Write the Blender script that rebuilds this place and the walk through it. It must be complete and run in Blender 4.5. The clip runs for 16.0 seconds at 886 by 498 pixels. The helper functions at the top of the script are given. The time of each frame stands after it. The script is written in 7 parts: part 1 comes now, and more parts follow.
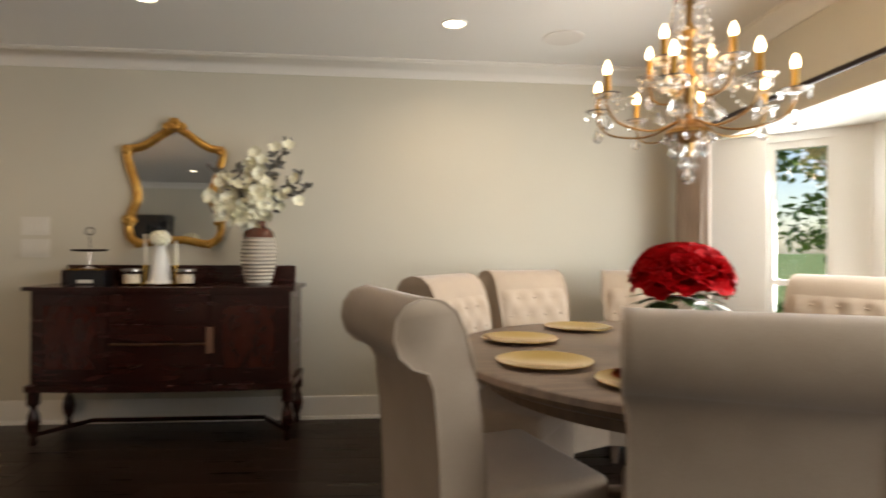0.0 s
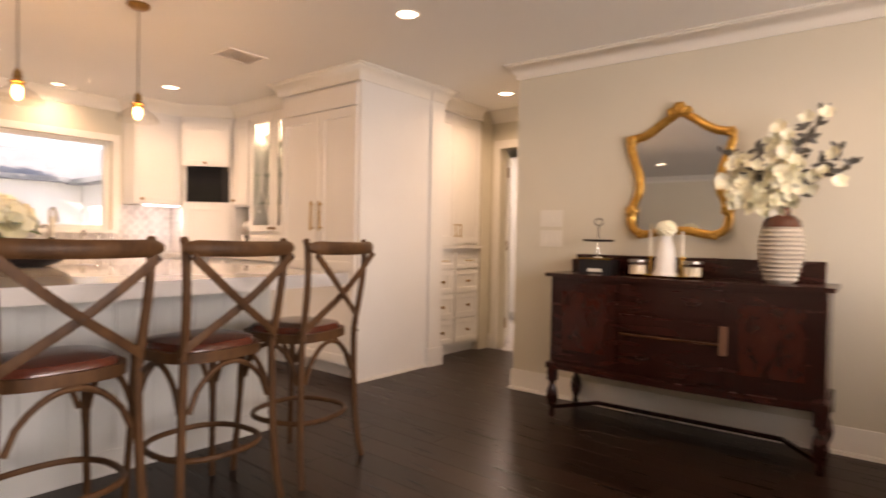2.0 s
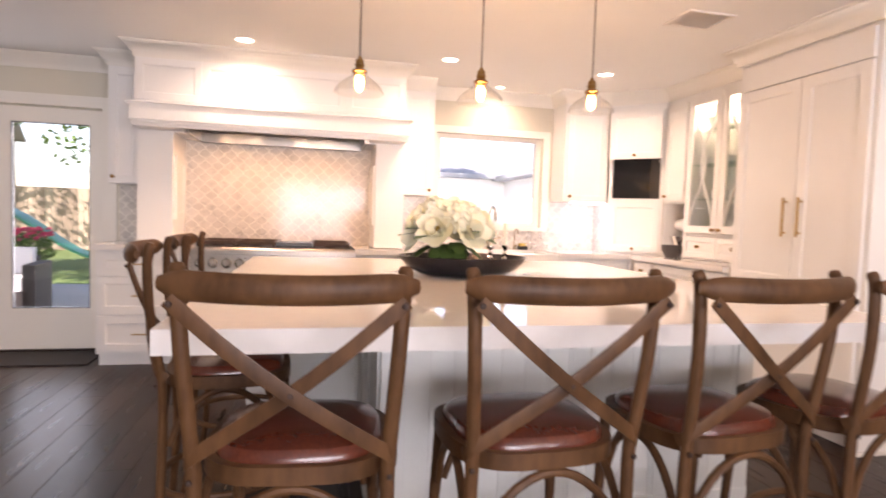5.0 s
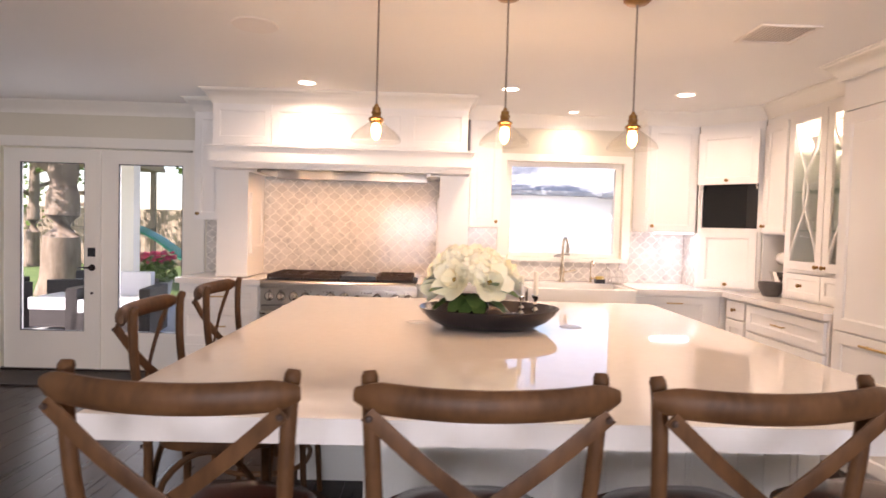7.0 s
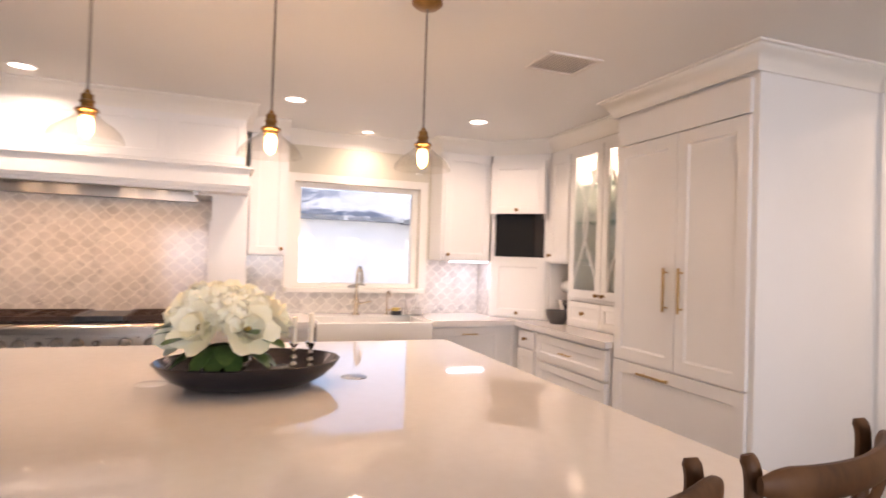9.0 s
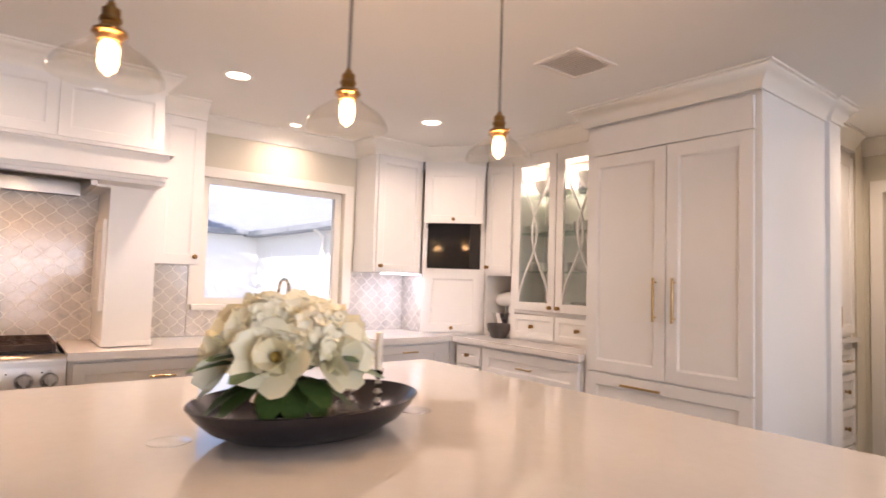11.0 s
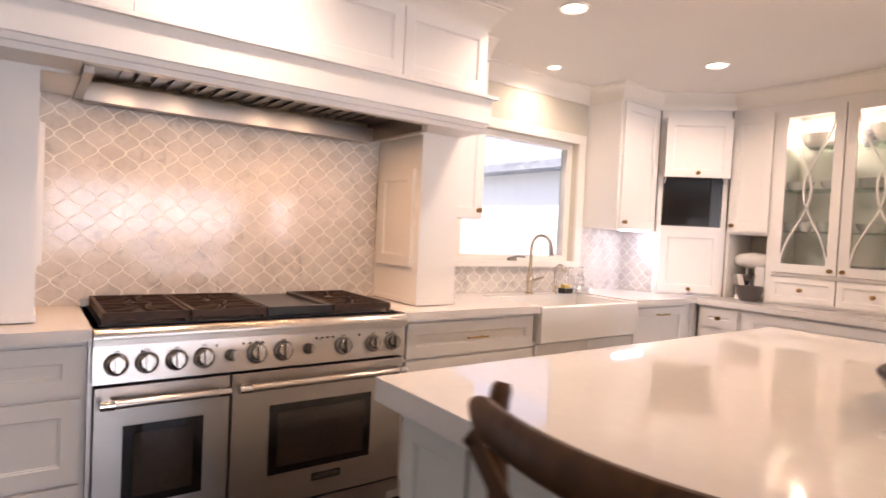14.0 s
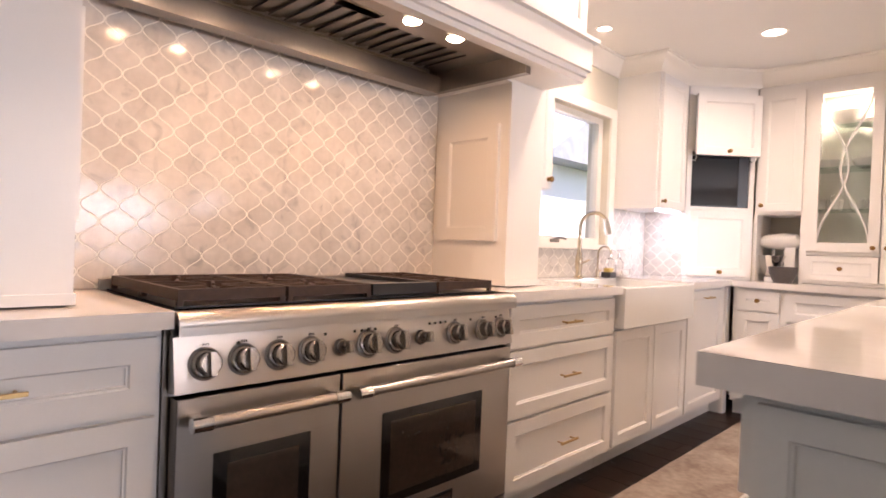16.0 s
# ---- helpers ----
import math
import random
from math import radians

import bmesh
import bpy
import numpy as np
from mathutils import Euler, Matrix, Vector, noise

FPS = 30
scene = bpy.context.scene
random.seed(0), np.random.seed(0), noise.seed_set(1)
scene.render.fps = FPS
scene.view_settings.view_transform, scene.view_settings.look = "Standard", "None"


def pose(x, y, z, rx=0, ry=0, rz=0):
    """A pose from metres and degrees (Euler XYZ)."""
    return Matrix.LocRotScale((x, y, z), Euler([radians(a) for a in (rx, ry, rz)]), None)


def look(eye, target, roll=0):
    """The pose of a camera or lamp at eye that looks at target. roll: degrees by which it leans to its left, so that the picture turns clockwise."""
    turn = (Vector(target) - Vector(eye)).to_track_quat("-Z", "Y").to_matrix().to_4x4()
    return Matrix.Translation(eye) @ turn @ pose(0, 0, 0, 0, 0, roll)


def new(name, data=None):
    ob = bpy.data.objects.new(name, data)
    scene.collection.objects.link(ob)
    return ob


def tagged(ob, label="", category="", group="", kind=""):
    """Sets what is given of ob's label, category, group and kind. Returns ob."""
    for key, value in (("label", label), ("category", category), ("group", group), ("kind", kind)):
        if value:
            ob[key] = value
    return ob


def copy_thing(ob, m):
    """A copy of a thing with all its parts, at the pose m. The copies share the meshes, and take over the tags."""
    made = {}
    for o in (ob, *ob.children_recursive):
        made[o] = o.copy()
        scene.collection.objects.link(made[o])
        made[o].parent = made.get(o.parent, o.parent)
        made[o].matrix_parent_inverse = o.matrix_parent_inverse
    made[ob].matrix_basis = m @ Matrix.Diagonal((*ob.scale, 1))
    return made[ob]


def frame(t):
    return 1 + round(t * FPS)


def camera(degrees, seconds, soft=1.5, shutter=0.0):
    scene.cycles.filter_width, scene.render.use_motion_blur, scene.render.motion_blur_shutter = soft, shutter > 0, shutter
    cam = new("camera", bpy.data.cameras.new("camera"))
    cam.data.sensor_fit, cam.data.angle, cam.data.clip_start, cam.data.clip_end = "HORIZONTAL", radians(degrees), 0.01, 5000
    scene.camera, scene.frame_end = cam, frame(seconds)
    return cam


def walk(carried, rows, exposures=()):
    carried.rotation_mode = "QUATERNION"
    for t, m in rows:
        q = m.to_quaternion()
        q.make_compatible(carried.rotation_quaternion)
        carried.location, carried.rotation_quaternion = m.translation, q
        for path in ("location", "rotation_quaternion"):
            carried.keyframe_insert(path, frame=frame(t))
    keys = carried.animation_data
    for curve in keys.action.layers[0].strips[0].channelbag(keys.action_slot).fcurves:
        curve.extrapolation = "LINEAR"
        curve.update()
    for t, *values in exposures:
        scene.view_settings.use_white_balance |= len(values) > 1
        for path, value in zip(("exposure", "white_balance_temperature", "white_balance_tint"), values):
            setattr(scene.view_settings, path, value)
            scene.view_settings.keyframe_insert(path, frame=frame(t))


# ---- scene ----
cam = camera(75.6, 16.0, soft=1.7, shutter=0.5)
PATH = [
    (0, (0.312, 0.474, 1.138), (0.413, 2.471, 1.138), 0.4),
    (0.5, (0.177, 0.489, 1.142), (-0.06, 2.475, 1.127), 0.5),
    (1, (0.074, 0.56, 1.129), (-0.517, 2.471, 1.1), 0.5),
    (1.5, (-0.031, 0.617, 1.12), (-0.965, 2.385, 1.084), 0.8),
    (2, (-0.104, 0.625, 1.105), (-1.395, 2.186, 1.07), 1.1),
    (2.5, (-0.215, 0.689, 1.098), (-1.767, 2.044, 1.057), 1.1),
    (3, (-0.352, 0.705, 1.074), (-2.078, 1.811, 1.028), 1.5),
    (3.5, (-0.489, 0.704, 1.097), (-2.297, 1.656, 1.011), 1.65),
    (4, (-0.64, 0.74, 1.112), (-2.484, 1.605, 1.003), 1.82),
    (4.5, (-0.778, 0.716, 1.134), (-2.673, 1.405, 1.033), 1.95),
    (5, (-0.917, 0.707, 1.199), (-2.862, 1.149, 1.091), 1.89),
    (7.5, (-1.027, 1.310, 1.405), (-3.023, 1.338, 1.337), 1.6),
    (8, (-1.091, 1.401, 1.432), (-3.083, 1.51, 1.373), 1.87),
    (8.5, (-1.25, 1.384, 1.417), (-3.22, 1.734, 1.405), 1.8),
    (9, (-1.426, 1.344, 1.4), (-3.303, 2.035, 1.435), 1.8),
    (11.5, (-2.331, 0.515, 1.325), (-3.890, 1.760, 1.430), 1.9),
    (12, (-2.487, 0.285, 1.315), (-4.044, 1.537, 1.405), 2.1),
    (12.5, (-2.628, 0.023, 1.314), (-4.18, 1.283, 1.375), 2.2),
    (13, (-2.805, -0.158, 1.372), (-4.37, 1.087, 1.349), 2.6),
    (13.5, (-3.043, -0.243, 1.322), (-4.662, 0.931, 1.302), 2.3),
    (14, (-3.317, -0.387, 1.309), (-4.933, 0.789, 1.248), 2.8),
    (14.5, (-3.568, -0.538, 1.265), (-5.14, 0.697, 1.213), 2.8),
    (15, (-3.801, -0.624, 1.184), (-5.28, 0.721, 1.144), 2.6),
    (15.5, (-4.055, -0.662, 1.136), (-5.475, 0.746, 1.109), 2.3),
    (16, (-4.214, -0.702, 1.099), (-5.615, 0.726, 1.081), 2.2),
]
EXPO = [(0.0, 0.60, 7000, 13), (0.5, 0.60, 7500, 18), (1.0, 0.80, 7900, 24), (1.5, 1.05, 8100, 30), (2.5, 1.45, 8300, 30), (3.5, 1.88, 7600, 29), (5.0, 1.75, 7000, 31), (7.5, 1.45, 6800, 28), (9.0, 1.22, 6600, 27), (11.5, 1.18, 6400, 26), (12.5, 1.14, 6500, 27), (14.5, 1.38, 6500, 28), (16.0, 1.5, 6500, 28)]
walk(cam, [(t, look(eye, target, roll)) for t, eye, target, roll in PATH], EXPO)

# ---------------------------------------------------------------- world and daylight
world = bpy.data.worlds.new("sky_world")
scene.world = world
world.use_nodes = True
wn = world.node_tree
wn.nodes.clear()
w_out = wn.nodes.new("ShaderNodeOutputWorld")
w_bg = wn.nodes.new("ShaderNodeBackground")
w_sky = wn.nodes.new("ShaderNodeTexSky")
w_sky.sky_type = "NISHITA"
w_sky.sun_disc = False
SUN_EL, SUN_AZ = radians(42), radians(132)
w_sky.sun_elevation, w_sky.sun_rotation = SUN_EL, SUN_AZ
w_bg.inputs["Strength"].default_value = 0.15
wn.links.new(w_sky.outputs[0], w_bg.inputs[0])
wn.links.new(w_bg.outputs[0], w_out.inputs[0])

WARM = (1.0, 0.80, 0.58)
BULB = (1.0, 0.66, 0.33)
SKY = (0.86, 0.94, 1.0)
CAN_W, SKY_W = 4.2, 0.34


def lamp(name, kind, m, energy, color, size=0.1, size_y=None, spread=None, parent=None):
    data = bpy.data.lights.new(name, kind)
    data.energy, data.color = energy, color
    if kind == "AREA":
        data.size = size
        if size_y:
            data.shape, data.size_y = "RECTANGLE", size_y
        else:
            data.shape = "DISK"
        if spread:
            data.spread = radians(spread)
    elif kind == "SUN":
        data.angle = size
    else:
        data.shadow_soft_size = size
    ob = new(name, data)
    if parent:
        ob.parent = parent
    ob.matrix_basis = m
    return ob


sun_dir = Vector((math.sin(SUN_AZ) * math.cos(SUN_EL), math.cos(SUN_AZ) * math.cos(SUN_EL), math.sin(SUN_EL)))
lamp("sun", "SUN", look(sun_dir * 20, (0, 0, 0)), 5.0, (1.0, 0.95, 0.88), 0.009)
lamp("sky_light_door", "AREA", look((-6.28, -1.83, 1.1), (-3, -1.83, 0.9)), 16 * SKY_W, SKY, 1.3, 1.5)
lamp("sky_light_bay", "AREA", look((2.80, 1.5, 1.3), (0, 1.5, 1.1)), 255 * SKY_W, SKY, 3.2, 1.2)
lamp("sky_light_canted", "AREA", look((2.56, 3.86, 1.3), (1.6, 2.9, 1.1)), 42 * SKY_W, SKY, 0.32, 1.0)


# ---------------------------------------------------------------- materials
def mat(name, color, rough=0.5, metal=0.0, var=0.06, scale=3.0, fine=60.0, bump=0.0, stretch=(1, 1, 1), color2=None,
        coat=0.0, glow=None, strength=0.0, trans=0.0, ior=1.45, rvar=0.08, island=0.0, sheen=0.0, spec=0.5, sss=0.0, alpha=1.0, brushed=0.0, veins=0.0):
    m = bpy.data.materials.new(name)
    m.use_nodes = True
    nt = m.node_tree
    b = nt.nodes["Principled BSDF"]
    L = nt.links.new
    tc = nt.nodes.new("ShaderNodeTexCoord")
    mp = nt.nodes.new("ShaderNodeMapping")
    mp.inputs["Scale"].default_value = stretch
    place = tc.outputs["Object"]
    if veins:
        place = nt.nodes.new("ShaderNodeNewGeometry").outputs["Position"]
    L(place, mp.inputs[0])
    n1 = nt.nodes.new("ShaderNodeTexNoise")
    n1.inputs["Scale"].default_value, n1.inputs["Detail"].default_value = scale, 5.0
    n2 = nt.nodes.new("ShaderNodeTexNoise")
    n2.inputs["Scale"].default_value, n2.inputs["Detail"].default_value = fine, 4.0
    L(mp.outputs[0], n1.inputs[0])
    L(mp.outputs[0], n2.inputs[0])
    mixf = nt.nodes.new("ShaderNodeMath")
    mixf.operation = "MULTIPLY_ADD"
    L(n1.outputs["Fac"], mixf.inputs[0])
    mixf.inputs[1].default_value = 0.65
    sub = nt.nodes.new("ShaderNodeMath")
    sub.operation = "MULTIPLY"
    sub.inputs[1].default_value = 0.35
    L(n2.outputs["Fac"], sub.inputs[0])
    L(sub.outputs[0], mixf.inputs[2])
    fac = mixf.outputs[0]
    if island:
        info = nt.nodes.new("ShaderNodeObjectInfo")
        ma = nt.nodes.new("ShaderNodeMath")
        ma.operation = "MULTIPLY_ADD"
        L(info.outputs["Random"], ma.inputs[0])
        ma.inputs[1].default_value = island
        off = nt.nodes.new("ShaderNodeMath")
        off.operation = "SUBTRACT"
        off.inputs[1].default_value = island / 2
        L(fac, off.inputs[0])
        L(off.outputs[0], ma.inputs[2])
        fac = ma.outputs[0]
    ramp = nt.nodes.new("ShaderNodeValToRGB")
    ramp.color_ramp.elements[0].position, ramp.color_ramp.elements[1].position = 0.32, 0.68
    c2 = color2 or tuple(min(1, c * (1 + var)) for c in color)
    c1 = color if color2 else tuple(c * (1 - var) for c in color)
    ramp.color_ramp.elements[0].color = (*c1, 1)
    ramp.color_ramp.elements[1].color = (*c2, 1)
    L(fac, ramp.inputs[0])
    base = ramp.outputs[0]
    if veins:
        # smoky grey patches and thin dark veins that cross from one stone to the next
        cl = nt.nodes.new("ShaderNodeTexNoise")
        cl.inputs["Scale"].default_value, cl.inputs["Detail"].default_value, cl.inputs["Distortion"].default_value = 11.0, 6.0, 1.2
        L(mp.outputs[0], cl.inputs[0])
        cr = nt.nodes.new("ShaderNodeValToRGB")
        cr.color_ramp.elements[0].position, cr.color_ramp.elements[1].position = 0.56, 0.72
        cr.color_ramp.elements[0].color, cr.color_ramp.elements[1].color = (0, 0, 0, 1), (veins, veins, veins, 1)
        L(cl.outputs["Fac"], cr.inputs[0])
        mx_ = nt.nodes.new("ShaderNodeMixRGB")
        L(cr.outputs[0], mx_.inputs[0])
        L(base, mx_.inputs[1])
        mx_.inputs[2].default_value = (0.20, 0.20, 0.21, 1)
        base = mx_.outputs[0]
    L(base, b.inputs["Base Color"])
    rr = nt.nodes.new("ShaderNodeMapRange")
    rr.inputs["To Min"].default_value, rr.inputs["To Max"].default_value = max(0.02, rough - rvar), min(1, rough + rvar)
    L(n1.outputs["Fac"], rr.inputs[0])
    L(rr.outputs[0], b.inputs["Roughness"])
    b.inputs["Metallic"].default_value = metal
    b.inputs["IOR"].default_value = ior
    b.inputs["Specular IOR Level"].default_value = spec
    b.inputs["Coat Weight"].default_value = coat
    b.inputs["Coat Roughness"].default_value = 0.12
    b.inputs["Transmission Weight"].default_value = trans
    b.inputs["Sheen Weight"].default_value = sheen
    b.inputs["Alpha"].default_value = alpha
    if brushed:
        b.inputs["Anisotropic"].default_value = brushed
        tg = nt.nodes.new("ShaderNodeCombineXYZ")
        tg.inputs[2].default_value = 1.0
        L(tg.outputs[0], b.inputs["Tangent"])
    if sss:
        b.inputs["Subsurface Weight"].default_value = sss
        b.inputs["Subsurface Radius"].default_value = (0.02, 0.02, 0.015)
    if bump:
        bp = nt.nodes.new("ShaderNodeBump")
        bp.inputs["Strength"].default_value, bp.inputs["Distance"].default_value = bump, 0.004
        L(fac if not island else n2.outputs["Fac"], bp.inputs["Height"])
        L(bp.outputs[0], b.inputs["Normal"])
    if glow:
        b.inputs["Emission Color"].default_value = (*glow, 1)
        b.inputs["Emission Strength"].default_value = strength
    return m


def glass_mat(name, tint=(0.97, 0.98, 0.98), rough=0.0, gloss=0.03, edge=0.5):
    """Thin clear glass: mostly see-through, with a mirror share by Fresnel."""
    m = bpy.data.materials.new(name)
    m.use_nodes = True
    nt = m.node_tree
    nt.nodes.clear()
    out = nt.nodes.new("ShaderNodeOutputMaterial")
    mix = nt.nodes.new("ShaderNodeMixShader")
    lw = nt.nodes.new("ShaderNodeLayerWeight")
    lw.inputs[0].default_value = 0.5
    fr = nt.nodes.new("ShaderNodeMath")
    fr.operation = "POWER"
    fr.inputs[1].default_value = 4.0
    nt.links.new(lw.outputs["Facing"], fr.inputs[0])
    ad = nt.nodes.new("ShaderNodeMath")
    ad.operation = "MULTIPLY_ADD"
    ad.inputs[1].default_value, ad.inputs[2].default_value = edge, gloss
    nt.links.new(fr.outputs[0], ad.inputs[0])
    tr = nt.nodes.new("ShaderNodeBsdfTransparent")
    tr.inputs[0].default_value = (*tint, 1)
    gl = nt.nodes.new("ShaderNodeBsdfGlossy")
    gl.inputs["Roughness"].default_value = rough
    nt.links.new(ad.outputs[0], mix.inputs[0])
    nt.links.new(tr.outputs[0], mix.inputs[1])
    nt.links.new(gl.outputs[0], mix.inputs[2])
    nt.links.new(mix.outputs[0], out.inputs[0])
    return m


M_WALL = mat("wall_paint", (0.64, 0.60, 0.50), 0.75, var=0.03, scale=1.2, bump=0.08, fine=220)
M_CEIL = mat("ceiling_paint", (0.78, 0.765, 0.735), 0.85, var=0.02, scale=1.0, bump=0.06, fine=250)
M_TRIM = mat("trim_paint", (0.80, 0.77, 0.71), 0.35, var=0.02, scale=2.0)
M_CAB = mat("cabinet_paint", (0.80, 0.785, 0.76), 0.34, var=0.025, scale=2.5, bump=0.02, fine=300)
# cabinet paint toned down: shade inside the recesses is put into the colour
M_SHADE = mat("cabinet_inside_shade", (0.74, 0.72, 0.68), 0.5, var=0.03)
M_ISLE = mat("island_paint", (0.73, 0.735, 0.70), 0.4, var=0.03, scale=2.0)
M_FLOOR = mat("dark_floor_boards", (0.009, 0.0042, 0.0027), 0.30, var=0.2, scale=2.0, fine=18, bump=0.08, stretch=(1.2, 14, 1),
              color2=(0.032, 0.016, 0.0105), island=0.25, spec=0.22, rvar=0.1)
M_GAP = mat("floor_gap", (0.008, 0.006, 0.005), 0.8)
M_QUARTZ = mat("white_quartz", (0.72, 0.685, 0.65), 0.04, scale=1.6, fine=30, color2=(0.78, 0.75, 0.72), rvar=0.02, spec=0.45)
M_MARBLE = mat("marble_tile", (0.52, 0.49, 0.45), 0.10, scale=8, fine=40, color2=(0.70, 0.66, 0.61), island=0.14, veins=0.42, rvar=0.02, spec=0.4, bump=0.04)
M_GROUT = mat("pale_grout", (0.86, 0.83, 0.75), 0.8, var=0.04, fine=200)
M_STEEL = mat("brushed_steel", (0.50, 0.465, 0.425), 0.30, metal=1.0, var=0.02, scale=2, fine=60, stretch=(0.4, 1, 50), rvar=0.01, brushed=0.6)
M_STEELW = mat("warm_steel", (0.33, 0.30, 0.27), 0.3, metal=1.0, var=0.06, scale=2, fine=60, stretch=(40, 1, 1), rvar=0.04)
M_STUCCO = mat("white_stucco", (0.86, 0.86, 0.84), 0.9, var=0.03, scale=2)
M_HALOGEN = mat("halogen_lens", (1, 0.95, 0.9), 0.5, glow=(1.0, 0.78, 0.5), strength=15)
M_STEELD = mat("dark_steel", (0.30, 0.28, 0.26), 0.35, metal=1.0, var=0.1)
M_CHROME = mat("polished_chrome", (0.80, 0.78, 0.75), 0.09, metal=1.0, var=0.02, rvar=0.03)
M_NICKEL = mat("champagne_nickel", (0.60, 0.50, 0.37), 0.24, metal=1.0, var=0.04)
M_BRASS = mat("satin_brass", (0.50, 0.34, 0.15), 0.32, metal=1.0, var=0.08)
M_OLDBRASS = mat("aged_brass", (0.30, 0.17, 0.06), 0.35, metal=1.0, var=0.3, scale=20)
M_GOLD = mat("gold_charger", (0.62, 0.40, 0.11), 0.12, metal=1.0, var=0.05)
M_GILT = mat("gilt_wood", (0.42, 0.20, 0.04), 0.36, metal=0.85, scale=14, color2=(0.72, 0.44, 0.12), bump=0.15)
M_IRON = mat("cast_iron", (0.042, 0.023, 0.016), 0.65, var=0.3, scale=30, bump=0.15)
M_BLACK = mat("black_glass", (0.008, 0.007, 0.007), 0.06, rvar=0.02, coat=0.5)
M_KNOB = mat("satin_knob_steel", (0.36, 0.33, 0.30), 0.24, metal=1.0, var=0.05)
M_OVENGL = mat("smoked_oven_glass", (0.030, 0.022, 0.017), 0.05, rvar=0.02, scale=3, color2=(0.055, 0.040, 0.030), spec=0.8)
M_BLACKP = mat("black_enamel", (0.012, 0.012, 0.014), 0.3, var=0.2, coat=0.3)
M_MAHOG = mat("mahogany_veneer", (0.020, 0.0035, 0.0025), 0.26, scale=5, fine=26, color2=(0.040, 0.008, 0.005), stretch=(1, 1, 5), coat=0.35)
M_STOOL = mat("weathered_bentwood", (0.044, 0.020, 0.009), 0.48, scale=5, fine=28, spec=0.25, color2=(0.135, 0.064, 0.027), stretch=(1.5, 1.5, 0.6), bump=0.15)
M_LEATHER = mat("oxblood_leather", (0.05, 0.012, 0.008), 0.24, scale=5, fine=90, color2=(0.13, 0.03, 0.015), bump=0.06, coat=0.25)
M_LINEN = mat("oatmeal_linen", (0.37, 0.275, 0.195), 0.92, scale=4, fine=320, color2=(0.47, 0.365, 0.27), bump=0.22, sheen=0.3)
M_TABLE = mat("greyed_oak", (0.13, 0.085, 0.06), 0.42, scale=4, fine=20, color2=(0.25, 0.175, 0.125), stretch=(1, 7, 1), bump=0.1)
M_MIRROR = mat("mirror_glass", (0.88, 0.88, 0.86), 0.02, metal=1.0, var=0.0, rvar=0.01)
M_GLASS = glass_mat("window_glass")
M_CRYSTAL = mat("crystal", (0.95, 0.93, 0.9), 0.03, trans=0.9, ior=1.5, var=0.02, rvar=0.01)
M_SHADEGL = glass_mat("pendant_glass", (0.98, 0.97, 0.95), gloss=0.03, edge=0.55)
M_BULB = mat("warm_filament_bulb", (1, 0.8, 0.5), 0.3, glow=(1.0, 0.50, 0.14), strength=16)
M_CANDLEB = mat("candle_bulb", (1, 0.85, 0.6), 0.3, glow=(1.0, 0.72, 0.40), strength=9)
M_CANLENS = mat("downlight_lens", (1, 0.95, 0.9), 0.5, glow=(1.0, 0.86, 0.66), strength=4)
M_LED = mat("led_strip", (0.9, 0.9, 1), 0.5, glow=(0.85, 0.88, 1.0), strength=5)
M_CERAMIC = mat("white_ceramic", (0.78, 0.77, 0.74), 0.12, var=0.02, coat=0.3)
M_STONEWARE = mat("cream_stoneware", (0.50, 0.45, 0.38), 0.5, var=0.12, scale=12, bump=0.1)
M_GLAZE = mat("brown_glaze", (0.10, 0.03, 0.015), 0.12, var=0.2, coat=0.5)
M_WAX = mat("ivory_wax", (0.78, 0.72, 0.60), 0.45, var=0.03, sss=0.2)
M_ROSE = mat("red_petal", (0.36, 0.0, 0.002), 0.6, var=0.35, scale=10, spec=0.1)
M_PETAL = mat("cream_petal", (0.84, 0.80, 0.60), 0.6, scale=8, color2=(0.90, 0.87, 0.72), sss=0.15)
M_PETALY = mat("green_white_petal", (0.86, 0.81, 0.58), 0.6, scale=8, color2=(0.90, 0.87, 0.70), sss=0.2)
M_LEAF = mat("green_leaf", (0.035, 0.085, 0.02), 0.4, scale=9, color2=(0.10, 0.17, 0.045))
M_DRYLEAF = mat("grey_dried_leaf", (0.07, 0.065, 0.06), 0.6, scale=9, color2=(0.16, 0.15, 0.13))
M_BARK = mat("bark", (0.12, 0.085, 0.06), 0.9, scale=3, fine=18, color2=(0.28, 0.22, 0.17), stretch=(3, 3, 0.6), bump=0.8)
M_TREE = mat("tree_leaf", (0.06, 0.14, 0.025), 0.5, scale=2, color2=(0.20, 0.31, 0.06))
M_CURTAIN = mat("beige_curtain", (0.42, 0.33, 0.27), 0.85, scale=3, fine=200, color2=(0.52, 0.43, 0.36), bump=0.1, sheen=0.2)
M_ROD = mat("bronze_rod", (0.03, 0.02, 0.018), 0.4, metal=0.6)
M_PLASTIC = mat("white_plastic", (0.72, 0.69, 0.62), 0.4, var=0.02)
M_VENT = mat("vent_enamel", (0.74, 0.70, 0.66), 0.5, var=0.03)
M_RUG = mat("muted_rug_wool", (0.20, 0.15, 0.13), 0.95, scale=5, fine=35, color2=(0.42, 0.36, 0.30), bump=0.5)
M_MAT = mat("dark_doormat", (0.035, 0.028, 0.025), 0.95, var=0.3, fine=200, bump=0.4)
M_SLATE = mat("patio_concrete", (0.40, 0.40, 0.41), 0.85, scale=1.5, color2=(0.52, 0.52, 0.52), bump=0.2)
